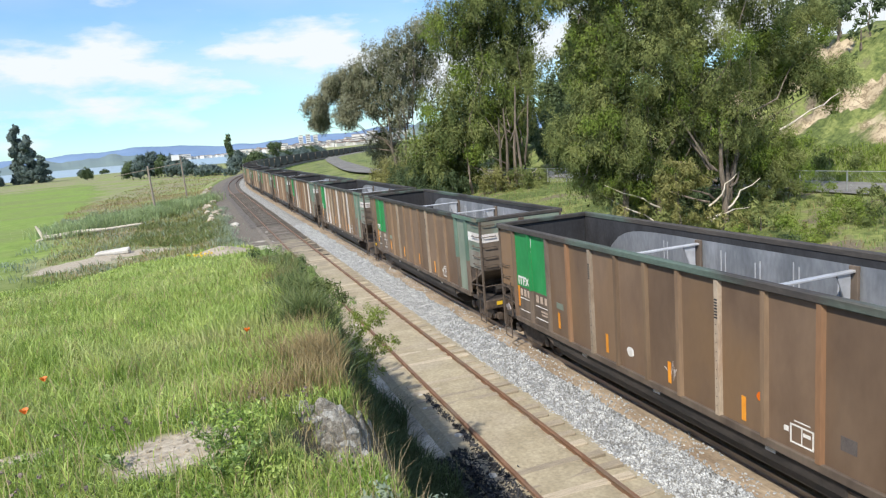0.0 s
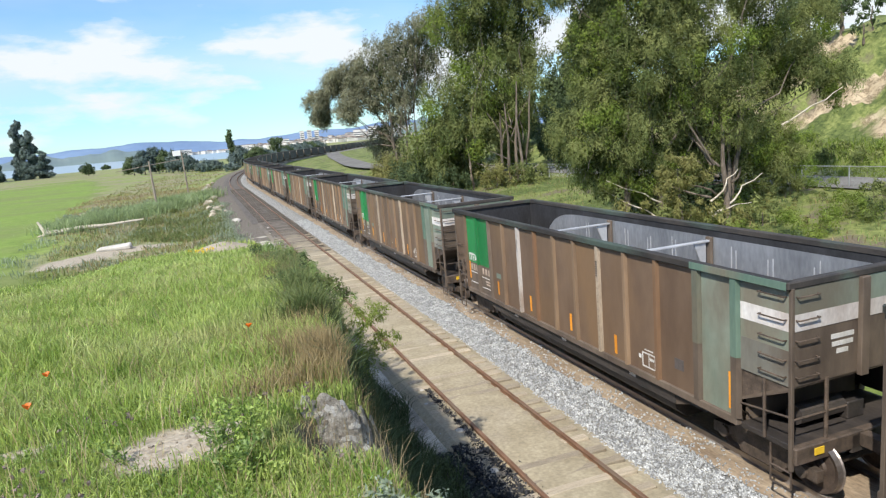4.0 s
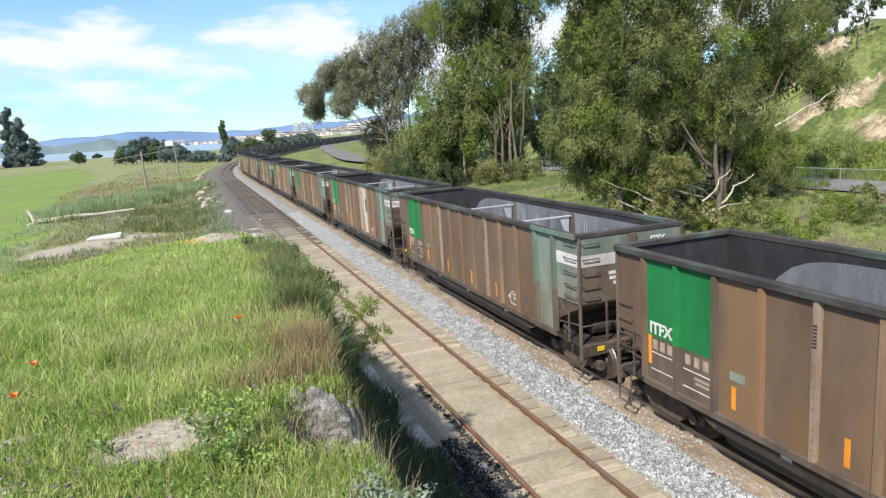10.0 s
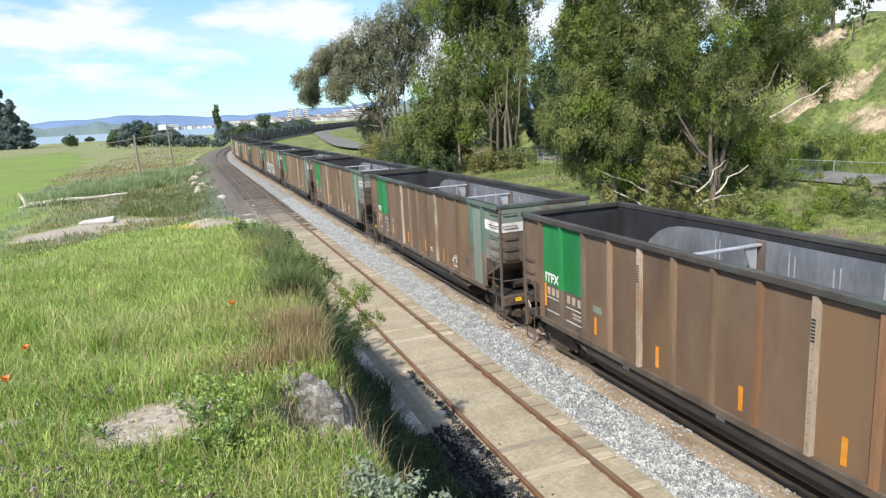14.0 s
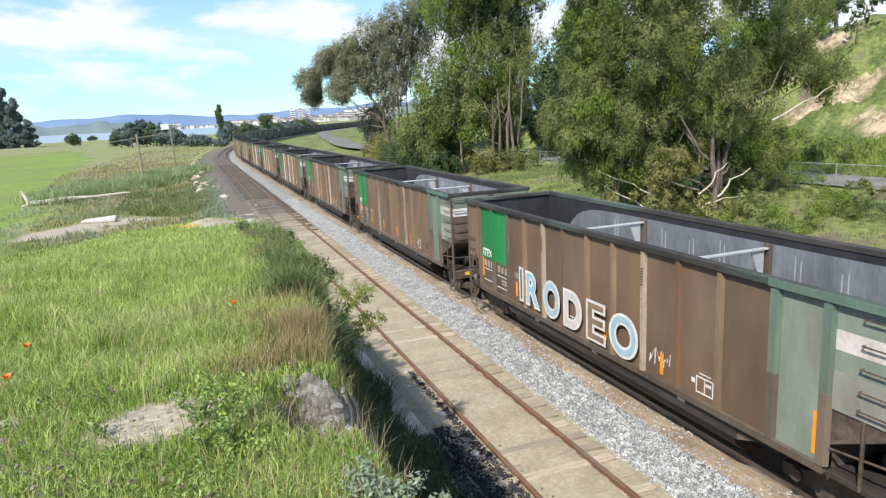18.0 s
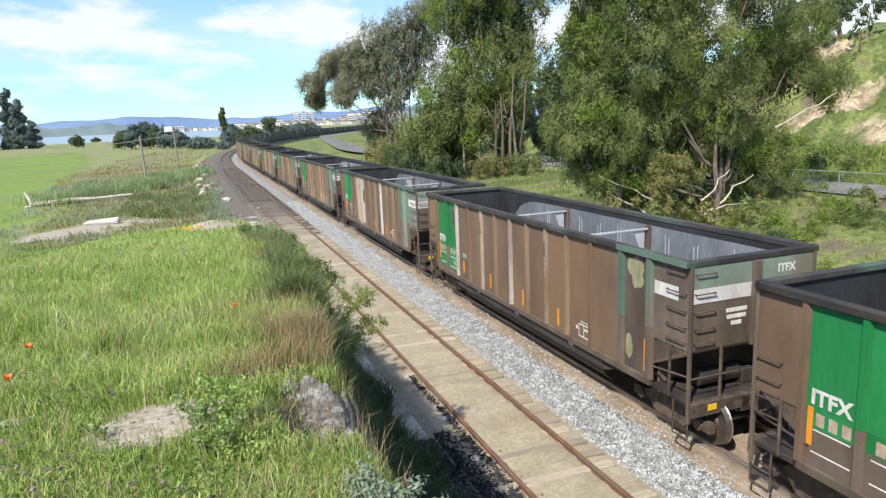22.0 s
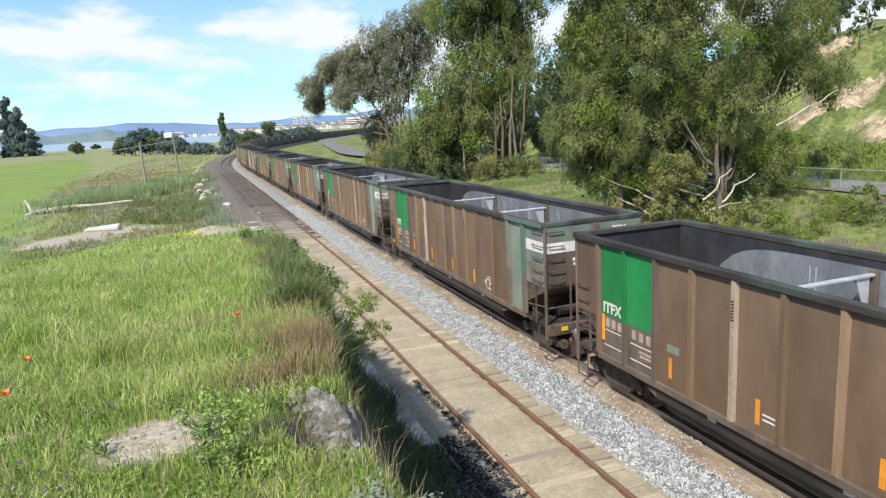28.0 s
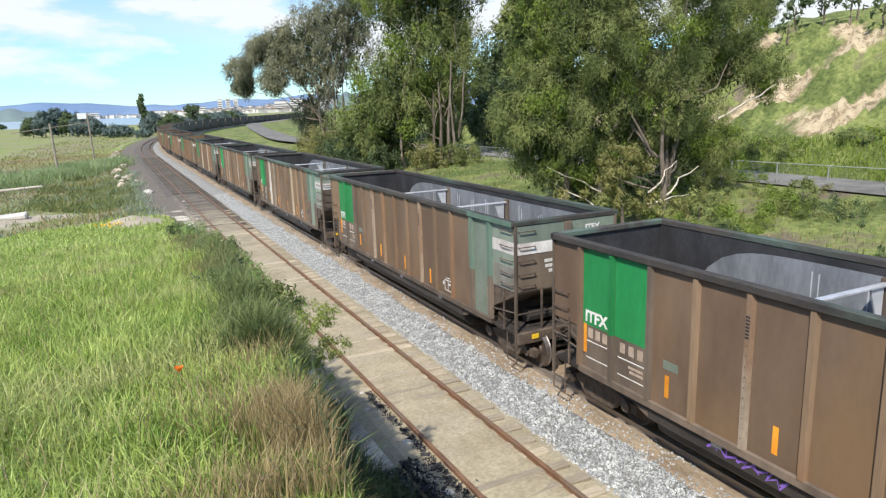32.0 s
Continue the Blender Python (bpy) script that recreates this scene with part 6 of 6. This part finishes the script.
        part("shaft", rod((0, 0, 0), (0, 0, h), 0.17, 0.12, 9), M_WOODG, p)
        if board:
            part("board", box(-1.5, -0.15, -0.08, 0.02, h - 0.7, h + 0.25, 0.02), M_SIGN, p, "white board")
        else:
            part("crossarm", rod((-4.3, 0, h - 0.9), (4.6, 0, h - 0.1), 0.05), M_WOODG, p)


def rocks_and_wood():
    log = thing("driftwood_log", "bleached driftwood log lying in the marsh grass", "driftwood", pose(-26.0, 80.8, float(ground_z(-26, 80.8)) + 0.1, 0, 0, 0))
    bm = bmesh.new()
    limb(bm, (0, 0, 0.15), (9.5, 2.0, 0.35), 0.28, 0.12, 3.3, 0.05, 8, 8)
    part("trunk", bm, M_DRIFT, log)
    part("root", rod((0.1, 0, 0.1), (-0.6, 0.1, 1.5), 0.30, 0.10, 7), M_DRIFT, log)
    part("root", rod((0.1, 0, 0.1), (-0.8, 0, -0.1), 0.2, 0.08, 7), M_DRIFT, log)
    part("root", rod((0.2, 0, 0.1), (0.2, 0.6, 0.7), 0.14, 0.05, 7), M_DRIFT, log)
    for k, (x, y, s) in enumerate(((-17.2, 60.4, (1.3, 0.4, 0.22)),)):
        slab = box(-s[0], s[0], -s[1], s[1], -s[2], s[2], 0.10)
        for v in slab.verts:
            v.co += Vector((0.12 * noise.noise(v.co * 2.1), 0.10 * noise.noise(v.co * 2.7), 0.10 * noise.noise(v.co * 1.7)))
        tagged(part("concrete_slab", slab, M_CONC, at=pose(x, y, float(ground_z(x, y)) + 0.12, 2, -3, -9)), "pale broken concrete lump on bare soil", "concrete")
    # heap of rubble between marsh and siding
    rnd = random.Random(6)
    for k in range(34):
        y = rnd.uniform(74, 150)
        x = -8.8 + rnd.uniform(-0.9, 0.6) + float(line_x(y))
        s = rnd.uniform(0.2, 0.5)
        tagged(part("rubble_rock", rocky((s, s * 0.9, s * 0.75), k, 1, 0.5), M_ROCK, at=pose(x, y, float(ground_z(x, y)) + s * 0.5, 0, 0, k * 40)), "buff rubble rock beside the siding", "rock", "rubble beside the siding")
    for k, (x, y, s) in enumerate(((-7.2, 66.0, 0.42), (-8.0, 84, 0.5), (-8.3, 80, 0.4), (-7.7, 78, 0.3))):
        tagged(part("boulder", rocky((s, s * 0.7, s * 0.55), 20 + k, 2, 0.4), M_CONC if k == 0 else M_ROCK, at=pose(x, y, float(ground_z(x, y)) + s * 0.3, 0, 0, 30 * k)), "pale boulder beside the siding", "rock")
    # the broken edge of the bank: crumbling soil with crusts of white lichen
    spots = []
    for k, (x, y, z, s) in enumerate(((-9.49, 4.13, 4.64, (0.17, 0.12, 0.30)), (-9.31, 4.12, 4.56, (0.18, 0.13, 0.37)), (-9.15, 4.26, 4.36, (0.16, 0.21, 0.42)), (-9.02, 4.62, 3.98, (0.17, 0.32, 0.52)))):
        bm = rocky(s, 50 + k, 5, 0.28)
        for v in bm.verts:
            n = v.co.normalized()
            w = v.co * 9 + Vector((k * 7, 0, 0))
            v.co += n * (0.018 * abs(noise.noise(w)) + 0.014 * noise.noise(w * 2.7) + 0.009 * noise.noise(w * 7))
        bm.normal_update()
        if k < 3:
            spots += [(Vector((x, y, z)) + v.co, v.normal.copy()) for v in bm.verts if v.normal.y < -0.5 and v.normal.x < 0.6 and v.co.z > 0.02]
        tagged(part("soil_wall", bm, M_FLECK if k < 3 else M_CLOD, at=pose(x, y, z)), "crumbling grey-brown soil of the bank's broken edge", "soil")
    for k in range(60):
        p, n = spots[rnd.randrange(len(spots))]
        s = rnd.uniform(0.008, 0.027)
        bm = rocky((s, s * rnd.uniform(0.6, 1.3), s * 0.22), 30 + k, 2, 1.1)
        tagged(part("lichen_crust", bm, M_LICHENW if k % 5 else M_LICHEN, at=Matrix.Translation(p) @ n.to_track_quat("Z", "Y").to_matrix().to_4x4()), "flake of white lichen crust on the bank's broken edge", "lichen", "lichen flakes")
    # crumbled clods on the bare patch of the bank
    for k in range(26):
        x, y = rnd.gauss(-10.24, 0.22), rnd.gauss(3.95, 0.17)
        s = rnd.uniform(0.006, 0.018)
        tagged(part("clod", rocky((s, s, s * 0.7), 90 + k, 2, 0.7), M_CLODL, at=pose(x, y, float(ground_z(x, y)) + s * 0.2, 0, 0, k * 50)), "crumbled dry soil clod on the bare patch", "soil", "clods on the bank")
    for k in range(26):
        y = 9 + k * 1.9 + rnd.uniform(-0.8, 0.8)
        x = SIDING - rnd.uniform(1.0, 1.25)
        s = rnd.uniform(0.05, 0.12)
        tagged(part("white_stone", rocky((s, s, s * 0.7), 60 + k, 1, 0.4), M_CONC, at=pose(x, y, -0.14, 0, 0, k * 33)), "pale stone beside the siding rail", "stone", "stones by the siding")


# ---------------------------------------------------------------- grass and flowers


def blades(g, x, y, h, w, lean, material, name, label, category="grass", segs=2):
    n = len(x)
    z = ground_z(x, y) - 0.01
    a = g.uniform(0, 2 * np.pi, n)
    d = np.stack([np.cos(a), np.sin(a), np.zeros(n)], 1)
    q = g.uniform(0, 2 * np.pi, n)
    side = np.stack([np.cos(q), np.sin(q), np.zeros(n)], 1) * (w * 0.5)[:, None]
    p0 = np.stack([x, y, z], 1)
    up = np.array([0, 0, 1.0])
    p1 = p0 + up * (h * 0.55)[:, None] + d * (h * lean * 0.25)[:, None]
    p2 = p0 + up * (h * (1 - 0.25 * lean))[:, None] + d * (h * lean * 0.9)[:, None]
    lower = np.stack([p0 - side, p0 + side, p1 + side * 0.8, p1 - side * 0.8], 1)
    upper = np.stack([p1 - side * 0.8, p1 + side * 0.8, p2 + side * 0.12, p2 - side * 0.12], 1)
    me = quads(name, np.stack([lower, upper], 1).reshape(-1, 3), 4, material)
    return tagged(part(name, me), label, category, kind="stuff")


def on_bank(g, n, y0, y1, x0, power=1.5, over=0.12):
    y = y0 + (y1 - y0) * g.random(n) ** power
    e = np.interp(y, EDGE_Y, EDGE_X) + over
    x = x0 - 0.22 * y + (e - (x0 - 0.22 * y)) * g.random(n)
    keep = bare_at(x, y) < g.uniform(0.2, 0.9, n)
    return x[keep], y[keep]


def grass():
    g = np.random.default_rng(3)
    x, y = on_bank(g, 150000, 2.0, 26, -12.2)
    tall = 0.08 + 0.05 * smooth(3.5, 6, y) + 0.15 * (0.5 + 0.5 * lumps(x, y, 1.7, 5)) * smooth(3.5, 7, y)
    blades(g, x, y, tall * g.uniform(0.6, 1.35, len(x)), 0.0058 + 0.0006 * y, g.uniform(0.1, 0.9, len(x)), M_BLADE, "grass", "fresh green spring grass on the bank")
    x, y = on_bank(g, 26000, 20, 48, -13)
    blades(g, x, y, g.uniform(0.15, 0.4, len(x)), 0.02 + 0.001 * y, g.uniform(0.2, 0.9, len(x)), M_BLADE, "grass", "green grass on the far part of the bank")
    x, y = on_bank(g, 9000, 2.6, 30, -12.2)
    blades(g, x, y, g.uniform(0.16, 0.32, len(x)), 0.002 + 0.0005 * y, g.uniform(0.2, 0.8, len(x)), M_STRAW, "dry_grass", "scattered pale seed stalks in the grass")
    # dry rusty tussocks along the edge
    n = 8500
    y = np.concatenate([4.35 + np.abs(g.normal(0, 1.0, 2 * n // 3)), 4.3 + 20 * g.random(n - 2 * n // 3) ** 1.4])
    x = np.interp(y, EDGE_Y, EDGE_X) + 0.03 - np.abs(g.normal(0, 0.42, n)) * (0.6 + 0.4 * np.clip(lumps(0 * y, y, 1.3, 2.0), -1, 1))
    ok = lumps(x, y, 0.9, 1.5) + g.normal(0, 0.35, n) > -0.25
    x, y, n = x[ok], y[ok], int(ok.sum())
    blades(g, x, y, g.uniform(0.14, 0.36, n), 0.0026 + 0.0005 * y, g.uniform(0.1, 0.7, n), M_DRYG, "dry_tussock", "rusty dry tussock grass along the bank's edge")
    # dark rank growth on the edge further on; face growth is darkened for shade
    n = 26000
    y = 6.8 + 27 * g.random(n) ** 1.5
    x = np.interp(y, EDGE_Y, EDGE_X) + g.normal(0.04, 0.20, n)
    ok = lumps(x, y, 1.6, 4.5) > -0.2
    x, y, n = x[ok], y[ok], int(ok.sum())
    blades(g, x, y, g.uniform(0.12, 0.40, n) * (1 + 0.25 * smooth(18, 10, y)), 0.005 + 0.0007 * y, g.uniform(0.2, 0.9, n), M_RANK, "rank_growth", "rank dark green growth along the cutting's edge")
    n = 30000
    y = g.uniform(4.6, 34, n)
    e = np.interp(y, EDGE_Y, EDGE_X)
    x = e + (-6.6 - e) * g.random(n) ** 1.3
    blades(g, x, y, g.uniform(0.12, 0.42, n), 0.014 + 0 * y, g.uniform(0.3, 1.0, n), M_DARKLEAF, "slope_growth", "growth on the cutting face, shade put into its dark leaves")
    # lower face growth: part of the shade lies in the dark leaf colour
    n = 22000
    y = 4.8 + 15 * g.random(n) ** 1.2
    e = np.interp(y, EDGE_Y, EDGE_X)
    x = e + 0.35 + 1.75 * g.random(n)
    blades(g, x, y, g.uniform(0.15, 0.50, n), 0.010 + 0.0006 * y, g.uniform(0.3, 1.0, n), M_DARKLEAF, "slope_growth", "rank growth low on the cutting face, shade put into its colour")
    n = 2600
    y = 4.0 + 2.8 * g.random(n) ** 1.3
    x = np.interp(y, EDGE_Y, EDGE_X) + 0.02 + 0.42 * g.random(n)
    blades(g, x, y, g.uniform(0.05, 0.15, n), 0.0036 + 0 * y, g.uniform(0.5, 1.2, n), M_DRYG, "hanging_stalks", "dry brown stalks hanging over the bank's edge")
    n = 5000
    y = g.uniform(11, 23, n)
    x = np.interp(y, EDGE_Y, EDGE_X) + 0.05 - np.abs(g.normal(0, 0.30, n))
    ok = lumps(x, y, 1.6, 3.5) > 0.0
    x, y, n = x[ok], y[ok], int(ok.sum())
    blades(g, x, y, g.uniform(0.16, 0.40, n), 0.010 + 0 * y, g.uniform(0.1, 0.7, n), M_DRYG, "dry_tussock", "rusty dry tussocks along the bank's edge further on")
    # rank growth at the foot of the face, leaf colour darkened for its shade
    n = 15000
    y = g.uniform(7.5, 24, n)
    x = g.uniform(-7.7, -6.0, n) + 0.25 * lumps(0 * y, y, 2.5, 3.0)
    blades(g, x, y, g.uniform(0.18, 0.6, n), 0.016 + 0 * y, g.uniform(0.3, 1.0, n), M_DARKLEAF, "foot_growth", "rank growth at the foot of the cutting face, shade put into its colour")
    # further tussocks and weeds along the siding and over the far marsh
    n = 5000
    y = g.uniform(48, 92, n)
    x = -8.5 + 0.6 * lumps(0 * y, y, 9, 1.0) + g.normal(0, 0.55, n) + line_x(y)
    blades(g, x, y, g.uniform(0.1, 0.45, n), 0.05 + 0 * y, g.uniform(0.3, 1.0, n), M_GREYHERB, "siding_weeds", "grey-green weeds along the cinder beside the siding")
    for m, nm, lb, ph in ((M_LEAF, "far_marsh_weeds", "green weeds in the far marsh", 0.5), (M_DRYG, "far_marsh_grass", "brownish grass in the far marsh", 3.0), (M_OLIVE, "far_marsh_scrub", "dark low scrub in the far marsh", 5.0)):
        n = 9000
        y = 105 + 210 * g.random(n) ** 1.3
        x = -11 + line_x(y) - g.random(n) * (26 + 0.16 * y)
        ok = (lumps(x, y, 31, ph) + g.normal(0, 0.9, n) > 0.25) & (x - line_x(y) + 0.09 * (y - 53) > -20)
        x, y, n = x[ok], y[ok], int(ok.sum())
        blades(g, x, y, g.uniform(0.15, 0.55, n), 0.14 + 0 * y, g.uniform(0.3, 1.0, n), m, nm, lb)
    # low clover and herbs under the near grass
    n = 16000
    y = 2.0 + 5.5 * g.random(n) ** 1.3
    x = -12.4 + (np.interp(y, EDGE_Y, EDGE_X) + 12.4) * g.random(n)
    ok = (bare_at(x, y) < g.uniform(0.3, 1.0, n)) & (lumps(x, y, 0.9, 6.0) > -0.35)
    x, y, n = x[ok], y[ok], int(ok.sum())
    c = np.stack([x, y, ground_z(x, y) + g.uniform(0.02, 0.10, n)], 1)
    a, b = g.normal(size=(n, 3)), g.normal(size=(n, 3))
    a[:, 2] *= 0.35
    a /= np.linalg.norm(a, axis=1, keepdims=True)
    b = np.cross(a, b)
    b /= np.linalg.norm(b, axis=1, keepdims=True)
    L = g.uniform(0.005, 0.013, (n, 1))
    tagged(part("clover", quads("clover", np.stack([c - a * L, c + b * L * 0.6, c + a * L, c - b * L * 0.6], 1).reshape(-1, 3), 4, M_HERB)), "low clover and herbs among the near grass", "herbs", kind="stuff")
    # tall seed stalks before the drop
    n = 70
    y = g.uniform(2.5, 3.3, n)
    x = np.interp(y, EDGE_Y, EDGE_X) + g.uniform(-0.35, 0.08, n)
    blades(g, x, y, g.uniform(0.2, 0.42, n), 0.0026 + 0 * y, g.uniform(0.05, 0.5, n), M_STRAW, "seed_stalks", "tall pale seed stalks at the bank's edge")
    # reeds in the marsh, grass tufts and verge
    n = 26000
    t = g.random(n)
    y = 84 + 24 * t + g.normal(0, 2.2, n)
    x = -25 + 15 * t ** 0.8 + g.normal(0, 1.4, n)
    blades(g, x, y, g.uniform(0.7, 1.7, n) * (1 + 0.35 * lumps(x, y, 6, 1.0)), 0.06 + 0 * y, g.uniform(0.1, 0.7, n), M_REED, "reeds", "pale green bed of reeds in the marsh", "reeds")
    n = 15000
    y = g.uniform(50, 150, n)
    x = -8.5 + line_x(y) - 22 * g.random(n) ** 1.3
    ok = (bare_at(x, y) < 0.4) & (x + 0.14 * (y - 53) > -21)
    x, y, n = x[ok], y[ok], int(ok.sum())
    blades(g, x, y, g.uniform(0.15, 0.5, n), 0.05 + 0 * y, g.uniform(0.3, 1.0, n), M_DRYG, "marsh_grass", "brownish tussock grass in the marsh")
    n = 8000
    y = g.uniform(50, 110, n)
    x = -8.0 + line_x(y) - 14 * g.random(n) ** 1.2
    ok = bare_at(x, y) < 0.4
    x, y, n = x[ok], y[ok], int(ok.sum())
    blades(g, x, y, g.uniform(0.15, 0.6, n), 0.05 + 0 * y, g.uniform(0.3, 1.0, n), M_LEAF, "marsh_weeds", "green weeds in the marsh")
    n = 11000
    y = g.uniform(59, 84, n)
    x = -8.3 + line_x(y) - 8.5 * g.random(n)
    ok = (bare_at(x, y) < 0.3) & (lumps(x, y, 6, 4.0) > -0.35)
    x, y, n = x[ok], y[ok], int(ok.sum())
    blades(g, x, y, g.uniform(0.15, 0.55, n), 0.05 + 0 * y, g.uniform(0.3, 1.0, n), M_RANK, "marsh_undergrowth", "dark olive undergrowth in the marsh")
    n = 9000
    y = g.uniform(50, 120, n)
    x = -8.0 + line_x(y) - 18 * g.random(n)
    ok = (bare_at(x, y) < 0.4) & (lumps(x, y, 7, 2.0) > 0.0)
    x, y, n = x[ok], y[ok], int(ok.sum())
    blades(g, x, y, g.uniform(0.2, 0.8, n), 0.05 + 0 * y, g.uniform(0.4, 1.0, n), M_GREYHERB, "marsh_scrub", "grey-green scrub in the marsh")
    for n, m, nm, lb, ph in ((12000, M_HERB, "verge_grass", "green verge grass beyond the train", 0.0), (20000, M_LEAF, "verge_weeds", "dark weeds on the verge beyond the train", 2.1), (5000, M_DRYG, "verge_straw", "dry yellow grass on the verge beyond the train", 4.2)):
        y = g.uniform(12, 110, n)
        x = 6 + 17 * g.random(n) + line_x(y)
        ok = lumps(x, y, 4.5, ph) > -0.1
        x, y, n = x[ok], y[ok], int(ok.sum())
        blades(g, x, y, g.uniform(0.12, 0.4, n), 0.035 + 0 * y, g.uniform(0.3, 1.0, n), m, nm, lb)
    n = 9000
    y = g.uniform(10, 60, n)
    x = 30 + 6 * g.random(n)
    blades(g, x, y, g.uniform(0.3, 0.8, n), 0.06 + 0 * y, g.uniform(0.3, 1.0, n), M_LEAF3, "hillside_weeds", "fresh green scrub at the foot of the hillside")


def poppy(x, y):
    z = float(ground_z(x, y))
    p = thing("poppy", "orange poppy flower standing in the grass", "flower", pose(x, y, z, 0, 0, x * 90), "poppies on the bank")
    part("stem", rod((0, 0, 0), (0.01, 0, 0.25), 0.003, sides=5), M_HERB, p)
    for k in range(4):
        a = k * math.pi / 2
        bm = bmesh.new()
        ring = []
        for i in range(5):
            s = (i - 2) / 2
            ring.append(bm.verts.new((0.027 * math.cos(a + s * 0.75), 0.027 * math.sin(a + s * 0.75), 0.25 + 0.030 - 0.006 * s * s)))
        c = bm.verts.new((0.004 * math.cos(a), 0.004 * math.sin(a), 0.245))
        for i in range(4):
            bm.faces.new((c, ring[i], ring[i + 1]))
        part("petal", bm, M_POPPY, p)


def weeds():
    for x, y in ((-9.66, 6.08), (-11.14, 5.45), (-11.05, 4.49)):
        poppy(x, y)
    g = np.random.default_rng(14)
    rnd = random.Random(14)
    for k, (x, y, h, m, n) in enumerate(((-9.84, 3.66, 0.30, M_HERB, 300), (-9.92, 3.45, 0.22, M_HERB, 260), (-9.80, 3.35, 0.16, M_HERB, 180), (-9.98, 3.80, 0.2, M_HERB, 200), (-9.24, 2.62, 0.15, M_GREYHERB, 360), (-9.16, 2.52, 0.14, M_GREYHERB, 300), (-9.32, 2.55, 0.12, M_GREYHERB, 240), (-10.47, 3.85, 0.16, M_HERB, 70), (-10.0, 3.0, 0.16, M_HERB, 140), (-8.62, 8.9, 0.6, M_HERB, 420), (-8.75, 7.2, 0.4, M_HERB, 240))):
        w = thing("weed_plant", "leafy green weed growing on the bank" if m is M_HERB else "grey-green feathery herb on the bank", "plant", pose(x, y, float(ground_z(x, y)) - 0.02), "weeds on the bank")
        bm = bmesh.new()
        cards = []
        for s in range(6):
            tip = Vector((rnd.uniform(-0.16, 0.16), rnd.uniform(-0.16, 0.16), h * rnd.uniform(0.7, 1.05)))
            limb(bm, (0, 0, 0), tip, 0.005, 0.002, k + s, 0.1, 3, 4)
            for q in np.linspace(0.25, 1, 6):
                cards.append(leaf_cards(g, tip * q, (0.05, 0.05, 0.045), max(3, n // 18), 0.032, 0.1, 0.2, 0.36))
        part("stem", bm, M_HERB, w)
        part("foliage", quads("foliage", np.concatenate(cards), 4, M_BLADE if m is M_HERB and k % 2 == 0 else m), parent=w)
    # violet-brown clover heads in the near grass
    n = 240
    y = g.uniform(2.2, 4.6, n)
    x = g.uniform(-12.2, -9.4, n)
    keep = lumps(x, y, 1.2, 3) > 0.15
    x, y = x[keep], y[keep]
    z = ground_z(x, y)
    cards = [leaf_cards(g, (a, b, c + 0.10), (0.014, 0.014, 0.012), 7, 0.022, 0, 0.2, 0.6) for a, b, c in zip(x, y, z)]
    tagged(part("clover_heads", quads("clover_heads", np.concatenate(cards), 4, M_LUPIN)), "small dull violet flower heads in the grass", "flowers", kind="stuff")
    cards = [leaf_cards(g, (-10.3 + g.normal(0, 0.35), 42.4 + g.normal(0, 0.5), float(ground_z(-10.3, 42.4)) + 0.15), (0.1, 0.1, 0.08), 10, 0.10, 0, 0.2, 0.7) for _ in range(14)]
    tagged(part("yellow_flowers", quads("yellow_flowers", np.concatenate(cards), 4, M_YFLOWER)), "yellow flowers on the bare mound", "flowers", kind="stuff")
    # the leggy shrub on the cutting face
    make_tree("shrub", "leggy small-leaved shrub on the cutting's face", (-7.9, 11.3), ((-0.45, 0.0, 1.25, 0.45, 0.5, 0.40), (0.1, 0.1, 1.4, 0.45, 0.45, 0.34), (0.5, 0.2, 1.75, 0.40, 0.4, 0.28), (0.75, 0.2, 1.25, 0.34, 0.3, 0.20), (0.4, 0.0, 0.95, 0.36, 0.3, 0.22), (-0.1, 0.2, 0.45, 0.3, 0.4, 0.3)), M_LEAF3, 0.036, 9000, ((0, 0, 0),), 0.025, 201, "shrub", tufts=6.0)
    for k in range(22):
        y = 8.2 + k * 1.15
        x = float(np.interp(y, EDGE_Y, EDGE_X)) - 0.02 + 0.16 * math.sin(k * 2.2)
        s = 0.50 + 0.14 * math.sin(k * 1.3) + (0.18 if 3 < k < 12 else 0)
        make_tree("bush", "rank dark green bush on the cutting's edge", (x, y), ((0, 0, s * 0.4, s * 0.75, s * 0.9, s * 0.55), (0.2, 0.3 * s, s * 0.2, s * 0.6, s * 0.8, s * 0.5)), (M_LEAF, M_HERB, M_DARKLEAF)[k % 3], 0.045, 13000, ((0, 0, 0),), 0.03, 220 + k, "bush")



# ---------------------------------------------------------------- build all, nearest last
distance()
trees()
fence_and_road()
hillside_scrub()
utility_poles()
marsh_scrub()
rocks_and_wood()
weeds()
grass()

cars = {}


def build_train():
    full, plain = make_car(True), make_far_car()
    cars[0], cars[36] = full, plain
    for n in range(0, 68):
        if n not in cars:
            cars[n] = copy_thing(full if n < 36 else plain, pose(0, n * PITCH, 0))


def car_pose(n, t):
    tail = n * PITCH + 2.32 + 0.965 * t + 0.0016 * t * t - PITCH * t - 1.14 * max(0, t - 27.5)
    a, b = on_line(tail - HALF - 5.9), on_line(tail - HALF + 5.9)
    c = (a + b) / 2
    return pose(c.x, c.y, 0, 0, 0, -math.degrees(math.atan2(b.x - a.x, b.y - a.y)))


def motions():
    for n, car in sorted(cars.items()):
        walk(car, [(t, car_pose(n, t)) for t in range(33)])


build_train()
special_cars()
motions()
